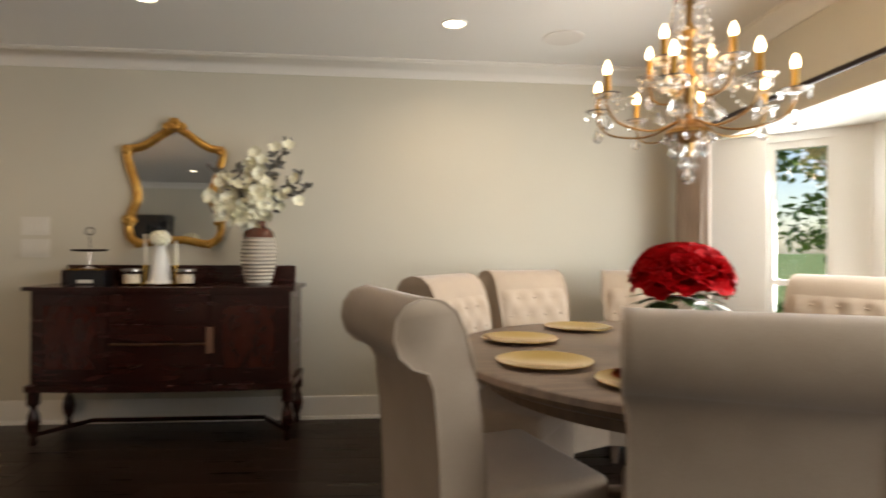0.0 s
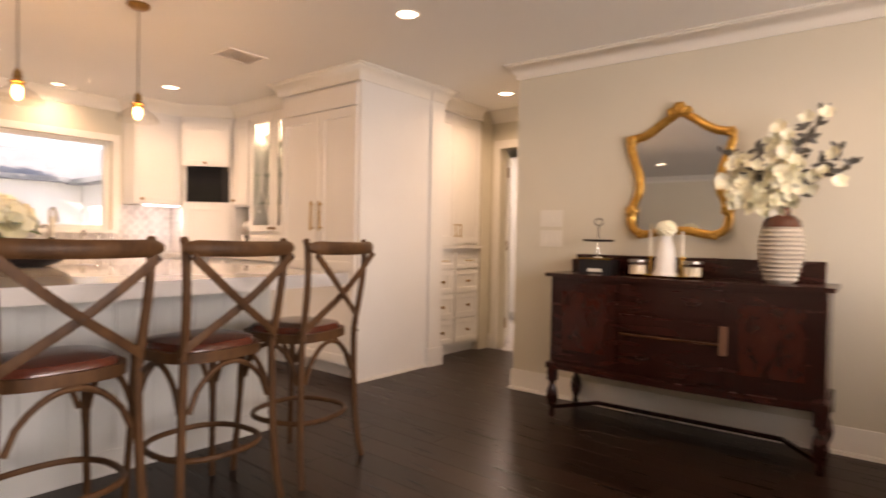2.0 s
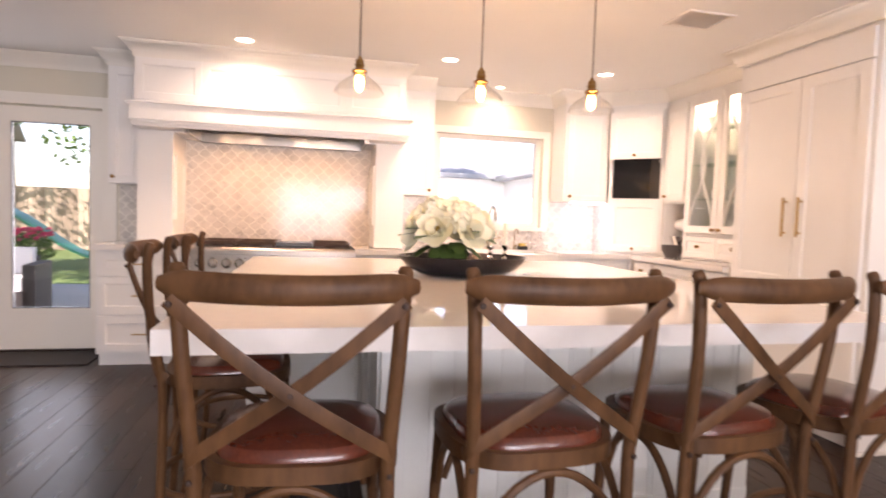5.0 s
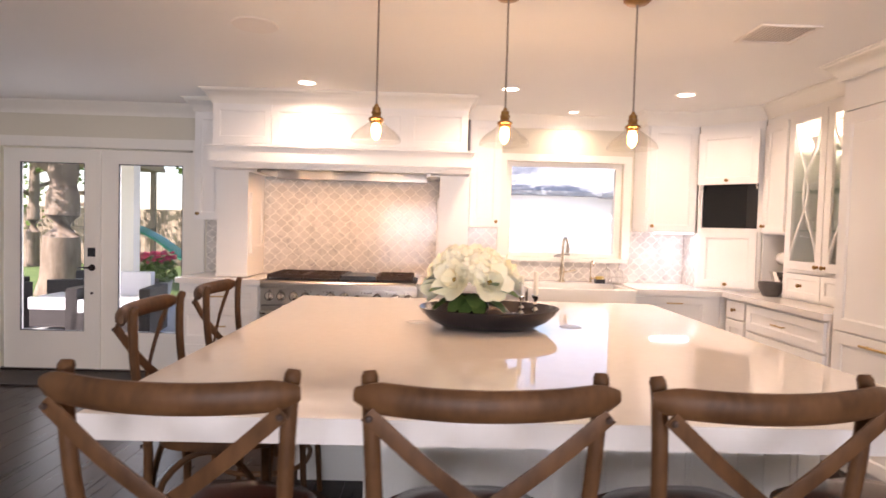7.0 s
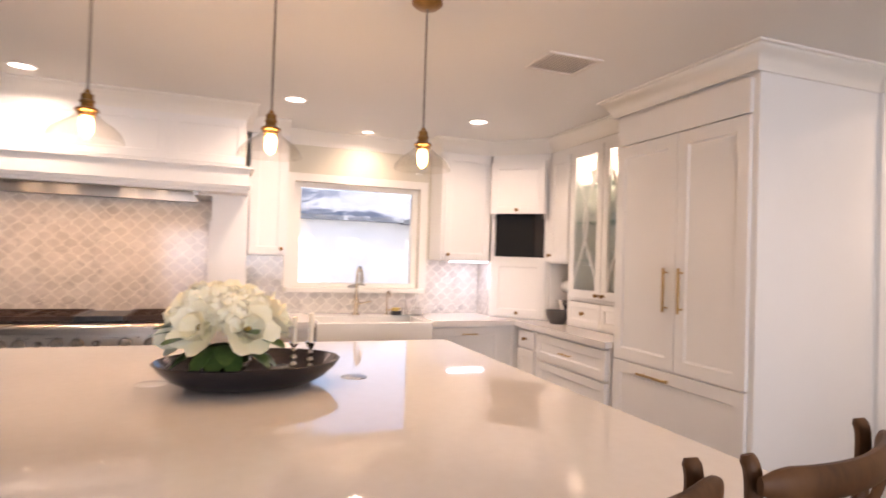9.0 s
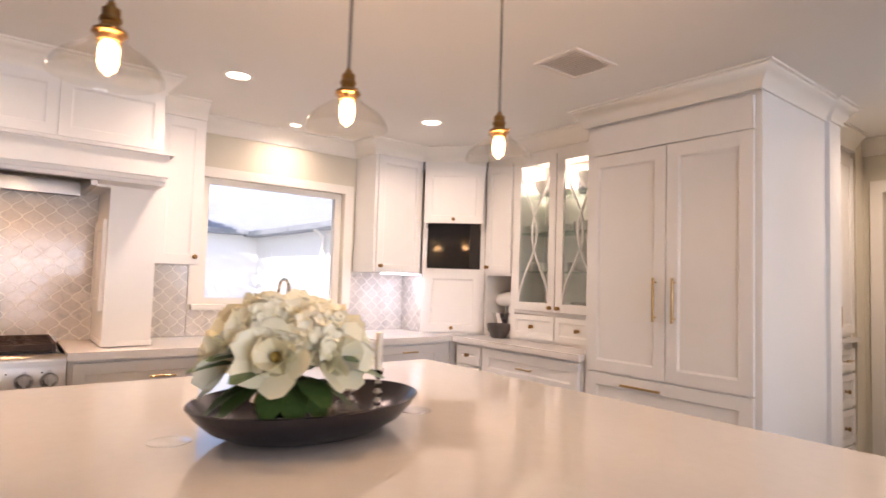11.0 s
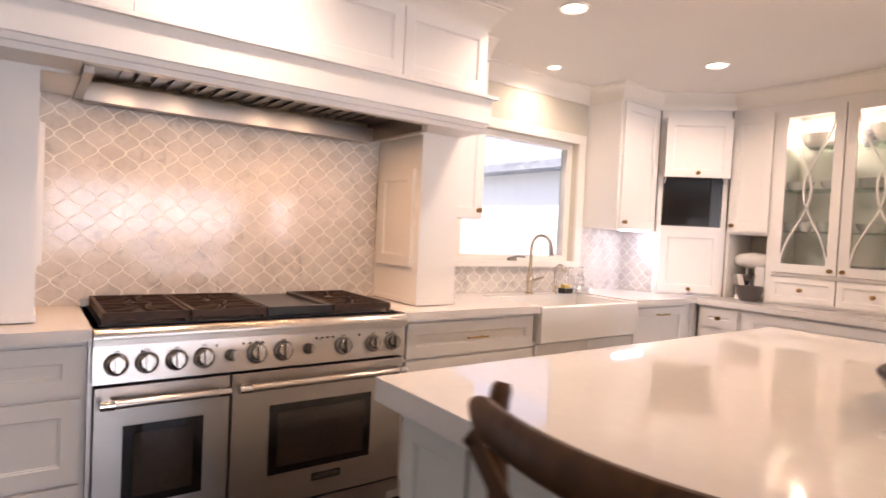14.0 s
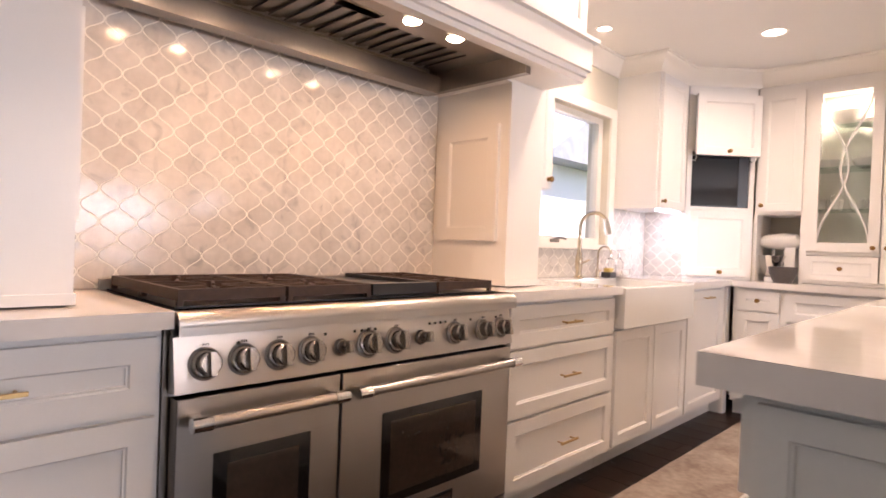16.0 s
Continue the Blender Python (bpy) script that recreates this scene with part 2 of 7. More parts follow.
M_GRASS = mat("lawn_grass", (0.05, 0.10, 0.02), 0.9, scale=1.5, color2=(0.14, 0.20, 0.06), bump=0.5)
M_FENCE = mat("cedar_fence", (0.22, 0.17, 0.12), 0.85, scale=2, fine=20, color2=(0.36, 0.29, 0.21), stretch=(6, 6, 1), bump=0.2, island=0.5)
M_CUSHION = mat("grey_cushion", (0.74, 0.75, 0.79), 0.9, var=0.06, fine=200, bump=0.1)
M_WICKER = mat("dark_wicker", (0.03, 0.025, 0.025), 0.6, var=0.3, fine=90, bump=0.5)
M_SLIDE = mat("green_slide_plastic", (0.02, 0.25, 0.14), 0.35, var=0.08)
M_LAUNDRY = mat("patterned_floor", (0.20, 0.20, 0.21), 0.5, scale=12, fine=24, color2=(0.60, 0.58, 0.56), bump=0.02)
M_ROOF = mat("roof_shingle", (0.16, 0.18, 0.20), 0.9, scale=2, fine=9, stretch=(3, 3, 6), color2=(0.36, 0.38, 0.40), bump=0.4)


# ---------------------------------------------------------------- mesh helpers
def box(bm, x0, x1, y0, y1, z0, z1):
    v = [bm.verts.new(p) for p in ((x0, y0, z0), (x1, y0, z0), (x1, y1, z0), (x0, y1, z0), (x0, y0, z1), (x1, y0, z1), (x1, y1, z1), (x0, y1, z1))]
    for f in ((3, 2, 1, 0), (4, 5, 6, 7), (0, 1, 5, 4), (1, 2, 6, 5), (2, 3, 7, 6), (3, 0, 4, 7)):
        bm.faces.new([v[i] for i in f])
    return v


def prism(bm, outline, z0, z1):
    """A flat outline in x and y, counter-clockwise, drawn up from z0 to z1."""
    a = [bm.verts.new((x, y, z0)) for x, y in outline]
    b = [bm.verts.new((x, y, z1)) for x, y in outline]
    n = len(a)
    bm.faces.new(a[::-1])
    bm.faces.new(b)
    for i in range(n):
        bm.faces.new((a[i], a[(i + 1) % n], b[(i + 1) % n], b[i]))
    return a + b


def move(verts, m):
    for v in verts:
        v.co = m @ v.co


def lathe(bm, profile, n=20, at=(0, 0, 0), m=None, closed=False):
    """A profile of (radius, z) turned round the z axis."""
    rings, verts = [], []
    for r, z in profile:
        if r < 1e-5:
            ring = [bm.verts.new((at[0], at[1], at[2] + z))]
        else:
            ring = [bm.verts.new((at[0] + r * math.cos(2 * math.pi * i / n), at[1] + r * math.sin(2 * math.pi * i / n), at[2] + z)) for i in range(n)]
        rings.append(ring)
        verts += ring
    pairs = list(zip(rings, rings[1:])) + ([(rings[-1], rings[0])] if closed else [])
    for a, b in pairs:
        for i in range(n):
            j = (i + 1) % n
            if len(a) == 1 and len(b) == 1:
                continue
            if len(a) == 1:
                bm.faces.new((a[0], b[j], b[i]))
            elif len(b) == 1:
                bm.faces.new((a[i], a[j], b[0]))
            else:
                bm.faces.new((a[i], a[j], b[j], b[i]))
    if m:
        move(verts, m)
    return verts


def sweep(bm, pts, a, b=None, n=8, up=(0, 0, 1), square=False, loop=False):
    """A bar along points: a is its half width sideways, b its half height; either may be a list."""
    pts = [Vector(p) for p in pts]
    b = a if b is None else b
    k = len(pts)
    rings = []
    up = Vector(up)
    for i, p in enumerate(pts):
        t = (pts[(i + 1) % k] - pts[i - 1]) if loop else (pts[min(i + 1, k - 1)] - pts[max(i - 1, 0)])
        t.normalize()
        side = t.cross(up)
        if side.length < 0.05:
            side = t.cross(Vector((0.0, 1.0, 0.02)))
        side.normalize()
        top = side.cross(t).normalized()
        ra = a[i] if isinstance(a, (list, tuple)) else a
        rb = b[i] if isinstance(b, (list, tuple)) else b
        if square:
            c = [(1, 0.72), (0.72, 1), (-0.72, 1), (-1, 0.72), (-1, -0.72), (-0.72, -1), (0.72, -1), (1, -0.72)]
        else:
            c = [(math.cos(2 * math.pi * j / n), math.sin(2 * math.pi * j / n)) for j in range(n)]
        rings.append([bm.verts.new(p + side * (ra * x) + top * (rb * y)) for x, y in c])
    m = len(rings[0])
    for i in range(k if loop else k - 1):
        r, s = rings[i], rings[(i + 1) % k]
        for j in range(m):
            bm.faces.new((r[j], r[(j + 1) % m], s[(j + 1) % m], s[j]))
    if not loop:
        bm.faces.new(rings[0][::-1])
        bm.faces.new(rings[-1])
    return [v for r in rings for v in r]


def curve(pts, n=8):
    """Catmull-Rom points through pts."""
    p = [Vector(q) for q in pts]
    p = [p[0] * 2 - p[1]] + p + [p[-1] * 2 - p[-2]]
    out = []
    for i in range(1, len(p) - 2):
        for s in range(n):
            t = s / n
            out.append(0.5 * ((2 * p[i]) + (p[i + 1] - p[i - 1]) * t + (2 * p[i - 1] - 5 * p[i] + 4 * p[i + 1] - p[i + 2]) * t * t + (3 * p[i] - p[i - 1] - 3 * p[i + 1] + p[i + 2]) * t ** 3))
    out.append(p[-2])
    return out


def ball(bm, c, r, n=10, squash=1.0):
    prof = [(r * math.sin(math.pi * i / (n // 2 + 1)), -r * squash * math.cos(math.pi * i / (n // 2 + 1))) for i in range(n // 2 + 2)]
    return lathe(bm, prof, n, c)


def bevel(bm, w, seg=2):
    edges = [e for e in bm.edges if len(e.link_faces) == 2 and e.calc_face_angle(0) > 0.5]
    bmesh.ops.bevel(bm, geom=edges, offset=w, segments=seg, affect="EDGES", profile=0.6, clamp_overlap=True)


def finish(name, bm, material, smooth=True, angle=38):
    bmesh.ops.recalc_face_normals(bm, faces=bm.faces[:])
    me = bpy.data.meshes.new(name)
    bm.to_mesh(me)
    bm.free()
    me.materials.append(material)
    if smooth:
        me.polygons.foreach_set("use_smooth", [True] * len(me.polygons))
        me.set_sharp_from_angle(angle=radians(angle))
    return me


def part(name, bm, material, parent=None, label="", kind="", smooth=True, w=0.0, m=None, angle=38):
    """Links a bmesh as one mesh object under a thing, or as a thing or piece of the setting."""
    if w:
        bevel(bm, w)
    ob = new(name, finish(name, bm, material, smooth, angle))
    if parent:
        ob.parent = parent
    if m is not None:
        ob.matrix_basis = m
    return tagged(ob, label, "", "", kind)


def thing(name, m, label, category, group=""):
    ob = new(name)
    ob.empty_display_size = 0.1
    ob.matrix_basis = m
    return tagged(ob, label, category, group)


def slab(name, x0, x1, y0, y1, z0, z1, material, w=0.0):
    bm = bmesh.new()
    box(bm, x0, x1, y0, y1, z0, z1)
    return part(name, bm, material, kind="structure", w=w)


def shaker(bm, x0, x1, z0, z1, y, rail=0.055, t=0.02, deep=0.009):
    """A framed panel whose face lies at y and looks towards -y, in one piece."""
    rings = []
    for inset, yy in ((0, y + t), (0, y), (rail, y), (rail + 0.004, y + deep * 0.45), (rail + 0.008, y + deep * 0.45), (rail + 0.009, y + deep)):
        rings.append([bm.verts.new(p) for p in ((x0 + inset, yy, z0 + inset), (x1 - inset, yy, z0 + inset), (x1 - inset, yy, z1 - inset), (x0 + inset, yy, z1 - inset))])
    for a, b in zip(rings, rings[1:]):
        for j in range(4):
            bm.faces.new((a[j], a[(j + 1) % 4], b[(j + 1) % 4], b[j]))
    bm.faces.new(rings[-1])
    bm.faces.new(rings[0][::-1])


def pull(parent, x, y, z, length, upright=False, material=None, r=0.0045):
    bm = bmesh.new()
    h = length / 2
    if upright:
        sweep(bm, [(x, y - 0.03, z - h), (x, y - 0.03, z + h)], r, square=True)
        for s in (-h * 0.8, h * 0.8):
            sweep(bm, [(x, y, z + s), (x, y - 0.03, z + s)], r * 0.8)
    else:
        sweep(bm, [(x - h, y - 0.03, z), (x + h, y - 0.03, z)], r, square=True)
        for s in (-h * 0.75, h * 0.75):
            sweep(bm, [(x + s, y, z), (x + s, y - 0.03, z)], r * 0.8)
    return part("handle", bm, material or M_BRASS, parent, "satin brass bar handle")


def knob(parent, x, y, z, r=0.014):
    bm = bmesh.new()
    m = Matrix.Translation((x, y, z)) @ pose(0, 0, 0, 90, 0, 0)
    lathe(bm, [(0.0, 0.0), (r * 0.9, 0.0), (r * 0.45, 0.005), (r * 0.45, 0.014), (r, 0.018), (r, 0.027), (r * 0.6, 0.031), (0, 0.031)], 14, m=m)
    return part("knob", bm, M_OLDBRASS, parent, "round aged brass knob")


FACE_E = 90  # a front that looks towards +x: local x runs along +y


def cabinet(name, m, w, d, z0, z1, fronts, label, category="cabinet", group="", toe=0.0, sides=0.0):
    """A cabinet whose face frame lies at local y = 0, with its body behind. fronts: (kind, x0, x1, z0, z1, hardware)."""
    ob = thing(name, m, label, category, group)
    bm = bmesh.new()
    box(bm, 0, w, 0.0, d, z0 + toe, z1)
    if toe:
        box(bm, 0, w, 0.07, d, z0, z0 + toe)
    part("body", bm, M_CAB, ob, w=0.0015)
    for kind, x0, x1, a, b, hw in fronts:
        bm = bmesh.new()
        if b - a < 0.13:
            shaker(bm, x0, x1, a, b, -0.022, rail=0.028)
        else:
            shaker(bm, x0, x1, a, b, -0.022)
        fr = part("drawer_front" if kind == "drawer" else "door", bm, M_CAB, ob, w=0.001)
        cx, cz = (x0 + x1) / 2, (a + b) / 2
        if hw == "pull":
            pull(fr, cx, -0.022, cz, min(0.13, (x1 - x0) * 0.45))
        elif hw == "top":
            pull(fr, cx, -0.022, b - 0.045, min(0.13, (x1 - x0) * 0.45))
        elif hw == "knob":
            knob(fr, cx, -0.022, cz)
        elif hw == "kl":
            knob(fr, x0 + 0.03, -0.022, a + 0.045)
        elif hw == "kr":
            knob(fr, x1 - 0.03, -0.022, a + 0.045)
        elif hw == "kb":
            knob(fr, cx, -0.022, a + 0.03)
    return ob


# ---------------------------------------------------------------- large structure
CEIL = 2.40
XW, YN, YD, YH = -6.16, 4.10, 4.25, 5.45
XD, SKEW = -2.40, 0.0385  # the dining wall starts at XD and runs 2.2 degrees out of square
XE, YS = 2.25, -3.6


def wall_x(name, x0, x1, y0, y1, holes, material=M_WALL):
    """A wall between x0 and x1 in thickness, from y0 to y1, with holes (y0, y1, z0, z1)."""
    bm = bmesh.new()
    y = y0
    for a, b, c, d in sorted(holes):
        box(bm, x0, x1, y, a, 0, CEIL)
        if c > 0:
            box(bm, x0, x1, a, b, 0, c)
        box(bm, x0, x1, a, b, d, CEIL)
        y = b
    box(bm, x0, x1, y, y1, 0, CEIL)
    return part(name, bm, material, kind="structure")


def wall_y(name, y0, y1, x0, x1, holes, material=M_WALL):
    bm = bmesh.new()
    x = x0
    for a, b, c, d in sorted(holes):
        box(bm, x, a, y0, y1, 0, CEIL)
        if c > 0:
            box(bm, a, b, y0, y1, 0, c)
        box(bm, a, b, y0, y1, d, CEIL)
        x = b
    box(bm, x, x1, y0, y1, 0, CEIL)
    return part(name, bm, material, kind="structure")


slab("floor", -6.16, 2.4, -3.6, 5.45, -0.05, -0.006, M_GAP)
slab("ceiling", -6.36, 2.4, -3.8, 5.6, CEIL, CEIL + 0.15, M_CEIL)
wall_x("wall_west", XW - 0.16, XW, YS, YN, [(-2.72, -0.985, 0.0, 2.0), (1.80, 2.86, 1.135, 1.995)], M_WALL)
slab("wall_north_kitchen", -6.32, -3.50, YN, YN + 0.12, 0, CEIL, M_WALL)
YC = YD + SKEW * (XE - XD)
bm = bmesh.new()
prism(bm, [(XD, YD), (XE + 0.15, YD + SKEW * (XE + 0.15 - XD)), (XE + 0.15, YC + 0.15), (XD, YD + 0.13)], 0, CEIL)
part("wall_north_dining", bm, M_WALL, kind="structure")
wall_x("wall_hall_east", XD, XD + 0.13, YD + 0.13, YH, [])
wall_y("wall_hall_north", YH, YH + 0.12, -4.1, -2.26, [(-3.36, -2.56, 0.0, 2.03)])
slab("wall_hall_west", -4.1, -3.95, YN + 0.12, YH, 0, CEIL, M_WALL)
wall_x("wall_east", XE, XE + 0.15, YS, YC, [(-0.6, 4.10, 0.0, 1.85)])
wall_y("wall_south", YS - 0.15, YS, -6.32, XE + 0.15, [])

# laundry room seen through the hall door
slab("floor_laundry", -5.6, -2.0, 5.45, 8.2, -0.05, -0.002, M_LAUNDRY)
slab("ceiling_laundry", -5.6, -2.0, 5.57, 8.2, CEIL, CEIL + 0.1, M_CEIL)
slab("wall_laundry_north", -5.6, -2.0, 8.2, 8.3, 0, CEIL, M_WALL)
slab("wall_laundry_west", -5.7, -5.6, 5.57, 8.3, 0, CEIL, M_WALL)
slab("wall_laundry_east", -2.0, -1.9, 5.57, 8.3, 0, CEIL, M_WALL)

# bay window of the dining corner
BX, BZ = 2.84, 1.85
slab("floor_bay", XE + 0.15, 3.0, -0.7, 4.4, -0.05, 0.0, M_FLOOR)
slab("ceiling_bay", XE + 0.15, 3.0, -0.7, 4.4, BZ, BZ + 0.1, M_TRIM)
# unseen slab, added to keep direct sun out of the bay
slab("ceiling_sun_block", 3.0, 4.7, -3.0, 5.6, 2.62, 2.72, M_TRIM)
slab("wall_bay_south", XE + 0.15, BX + 0.1, -0.7, -0.6, 0, BZ, M_TRIM)
slab("wall_bay_low", BX, BX + 0.1, -0.6, 3.51, 0.0, 0.70, M_TRIM)
slab("trim_bay_head", BX, BX + 0.1, -0.6, 3.51, 1.80, BZ, M_TRIM)


def glazing(name, m, w, z0, z1, split=None):
    """A window in a frame, its inner face at local y = 0, seen from -y."""
    win = thing(name, m, "", "")
    win["kind"] = "structure"
    bm = bmesh.new()
    box(bm, 0, 0.035, 0.02, 0.07, z0, z1)
    box(bm, w - 0.035, w, 0.02, 0.07, z0, z1)
    box(bm, 0.035, w - 0.035, 0.02, 0.07, z0, z0 + 0.04)
    box(bm, 0.035, w - 0.035, 0.02, 0.07, z1 - 0.04, z1)
    if split:
        box(bm, 0.035, w - 0.035, 0.025, 0.065, split, split + 0.035)
    part("window_frame", bm, M_TRIM, win, w=0.002)
    bm = bmesh.new()
    box(bm, 0.035, w - 0.035, 0.042, 0.047, z0 + 0.04, z1 - 0.04)
    part("pane", bm, M_GLASS, win).visible_shadow = False
    bm = bmesh.new()
    box(bm, -0.02, w + 0.02, -0.03, 0.019, z0 - 0.03, z0)
    part("window_sill", bm, M_TRIM, win, w=0.003)


cant = Matrix.Translation((2.27, 4.08, 0)) @ pose(0, 0, 0, 0, 0, -45)
bm = bmesh.new()
for a, b, c, d in ((-0.10, 0.29, 0, BZ), (0.29, 0.63, 0, 0.70), (0.29, 0.63, 1.80, BZ), (0.63, 0.84, 0, BZ)):
    box(bm, a, b, 0, 0.1, c, d)
part("wall_bay_canted", bm, M_TRIM, kind="structure", m=cant)
glazing("window_2", cant @ Matrix.Translation((0.29, 0, 0)), 0.34, 0.70, 1.80, 0.93)
y = 3.42
for k in range(6):
    if k == 0:
        slab("trim_bay_post", BX, BX + 0.1, y, 3.51, 0.70, 1.80, M_TRIM, 0.003)
    glazing("window_%d" % (k + 3), Matrix.Translation((BX, y, 0)) @ pose(0, 0, 0, 0, 0, -90), 0.54, 0.70, 1.80, 0.93)
    y -= 0.54
    e = -0.6 if k == 5 else y - 0.12
    slab("trim_bay_post", BX, BX + 0.1, e, y, 0.70, 1.80, M_TRIM, 0.003)
    y = e


def moulding(name, pts, profile, material, z=0.0, closed=False):
    """A moulding along a run of (x, y), its profile of (out, height), out being to the left of the way."""
    bm = bmesh.new()
    P = [Vector((p[0], p[1])) for p in pts]
    rings = []
    for i, p in enumerate(P):
        d0 = (P[i] - P[i - 1]).normalized() if i else (P[1] - P[0]).normalized()
        d1 = (P[i + 1] - P[i]).normalized() if i < len(P) - 1 else d0
        n0, n1 = Vector((-d0.y, d0.x)), Vector((-d1.y, d1.x))
        nn = (n0 + n1).normalized()
        k = 1 / max(0.3, nn.dot(n0))
        rings.append([bm.verts.new((p.x + nn.x * k * o, p.y + nn.y * k * o, z + h)) for o, h in profile])
    m = len(profile)
    for r, s in zip(rings, rings[1:]):
        for j in range(m):
            bm.faces.new((r[j], r[(j + 1) % m], s[(j + 1) % m], s[j]))
    bm.faces.new(rings[0])
    bm.faces.new(rings[-1][::-1])
    return part(name, bm, material, kind="structure", angle=50)


CROWN = [(0, 0), (0, -0.11), (0.012, -0.11), (0.014, -0.085), (0.028, -0.07), (0.05, -0.035), (0.066, -0.024), (0.07, -0.012), (0.085, -0.010), (0.085, 0)]
BASE = [(0, 0), (0, 0.15), (0.010, 0.15), (0.013, 0.135), (0.014, 0.022), (0.026, 0.018), (0.028, 0)]
moulding("trim_crown_dining", [(XE, YC), (XD, YD), (XD, YH)], [(o, h) for o, h in CROWN], M_TRIM, CEIL)
moulding("trim_crown_hall", [(XD, YH), (-3.47, YH)], CROWN, M_TRIM, CEIL)
moulding("trim_crown_west", [(-6.16, -0.86), (-6.16, YS)], CROWN, M_TRIM, CEIL)
moulding("trim_crown_window", [(-6.16, 2.955), (-6.16, 1.72)], CROWN, M_TRIM, CEIL)
moulding("trim_crown_east", [(XE, YS), (XE, YC)], CROWN, M_TRIM, CEIL)
moulding("trim_crown_south", [(XW, YS), (XE, YS)], CROWN, M_TRIM, CEIL)
moulding("baseboard_dining", [(XE, YC), (XD, YD), (XD, YH), (-2.47, YH)], BASE, M_TRIM)
moulding("baseboard_hall", [(-3.45, YH), (-3.60, YH)], BASE, M_TRIM)
moulding("baseboard_south", [(XW, YS), (XE, YS), (XE, -0.6)], BASE, M_TRIM)
moulding("baseboard_west", [(XW, -2.80), (XW, YS)], BASE, M_TRIM)


# ---------------------------------------------------------------- lights that show
def downlight(x, y, power=1.0, r=0.075):
    ob = thing("recessed_downlight", pose(x, y, CEIL), "round white recessed downlight, switched on, set into the ceiling", "ceiling light", "recessed downlights")
    bm = bmesh.new()
    lathe(bm, [(r, 0), (r, -0.004), (r * 0.86, -0.007), (r * 0.78, -0.002), (r * 0.78, 0)], 28)
    part("trim_ring", bm, M_TRIM, ob)
    bm = bmesh.new()
    lathe(bm, [(0, -0.0015), (r * 0.78, -0.0015), (r * 0.78, 0), (0, 0)], 24)
    part("lens", bm, M_CANLENS, ob)
    lamp("downlight_lamp", "AREA", pose(0, 0, -0.012), CAN_W * power, WARM, 0.13, spread=150, parent=ob)


# the one at (-4.9, -1.9) is out of view and added, no known fixture
for x, y, p in ((-5.206, 0.211, 0.7), (-5.206, 1.691, 0.95), (-5.206, 2.98, 1), (-2.924, 4.865, 1.0), (-1.059, 3.427, 0.32), (-2.398, 3.036, 0.45), (0.528, 3.666, 0.55),
                (-4.9, -1.9, 0.25), (-1.2, -1.6, 0.4), (-2.9, -1.7, 0.4), (0.7, -1.6, 0.4)):
    downlight(x, y, p)
downlight(-5.93, 2.33, 0.45, 0.05)
# unseen lamp without a fixture, added to brighten the laundry
lamp("laundry_fill", "AREA", pose(-3.9, 6.6, 2.38), 14, (1, 0.93, 0.85), 0.4)


# ---------------------------------------------------------------- range wall
def quad_panel(parent, name, x0, x1, z0, z1, y, material, depth=0.02):
    bm = bmesh.new()
    shaker(bm, x0, x1, z0, z1, y, t=depth)
    return part(name, bm, material, parent, w=0.001)


# hood: columns, mantle, box and crown are one built-in
hood = thing("range_hood_surround", pose(0, 0, 0), "white painted built-in hood surround with mantle shelf above the range", "range hood")
for name, a, b in (("column", -0.617, -0.364), ("column", 1.20, 1.439)):
    bm = bmesh.new()
    box(bm, XW, -5.71, a, b, 0.93, 1.80)
    box(bm, XW, -5.702, a - 0.004, b + 0.004, 0.93, 0.955)
    part(name, bm, M_CAB, hood, w=0.002)
bm = bmesh.new()
box(bm, XW, -5.50, -0.575, 1.405, 1.975, 2.395)
part("hood_box", bm, M_CAB, hood, w=0.002)
for a, b in ((-0.575, -0.12), (-0.12, 0.93), (0.93, 1.405)):
    bm = bmesh.new()
    shaker(bm, a + 0.002, b - 0.002, 1.99, 2.29, -0.012, rail=0.05, t=0.012, deep=0.007)
    part("hood_panel", bm, M_CAB, hood, m=Matrix.Translation((-5.50, 0, 0)) @ pose(0, 0, 0, 0, 0, 90))
bm = bmesh.new()
box(bm, -5.555, -5.475, -0.61, 1.437, 1.845, 1.962)
box(bm, XW, -5.555, -0.61, 1.437, 1.905, 1.962)
box(bm, XW, -5.555, -0.61, -0.251, 1.845, 1.905)
box(bm, XW, -5.555, 1.121, 1.437, 1.845, 1.905)
part("mantle", bm, M_CAB, hood)
for nm_, q in (("mantle_shelf", (XW, -5.452, -0.632, 1.46, 1.962, 1.978)), ("bed_mould", (-5.55, -5.49, -0.60, 1.425, 1.822, 1.845)), ("under_mould", (-5.55, -5.505, -0.60, 1.425, 1.80, 1.822)), ("column_cap", (XW, -5.71, -0.617, -0.364, 1.801, 1.845)), ("column_cap", (XW, -5.71, 1.20, 1.439, 1.801, 1.845))):
    bm = bmesh.new()
    box(bm, *q)
    part(nm_, bm, M_CAB, hood, w=0.003)
for q in ((XW + 0.004, -5.71, -0.364, -0.25, 1.79, 1.826), (XW + 0.004, -5.71, 1.12, 1.20, 1.79, 1.826), (-5.71, -5.551, -0.60, -0.251, 1.802, 1.844), (-5.71, -5.551, 1.121, 1.425, 1.802, 1.844)):
    bm = bmesh.new()
    box(bm, *q)
    part("soffit", bm, M_CAB, hood)
moulding("trim_crown_hood", [(-6.16, 1.40), (-5.50, 1.40), (-5.50, -0.575), (-6.16, -0.575)][::-1], [(-o, h) for o, h in CROWN], M_TRIM, CEIL)
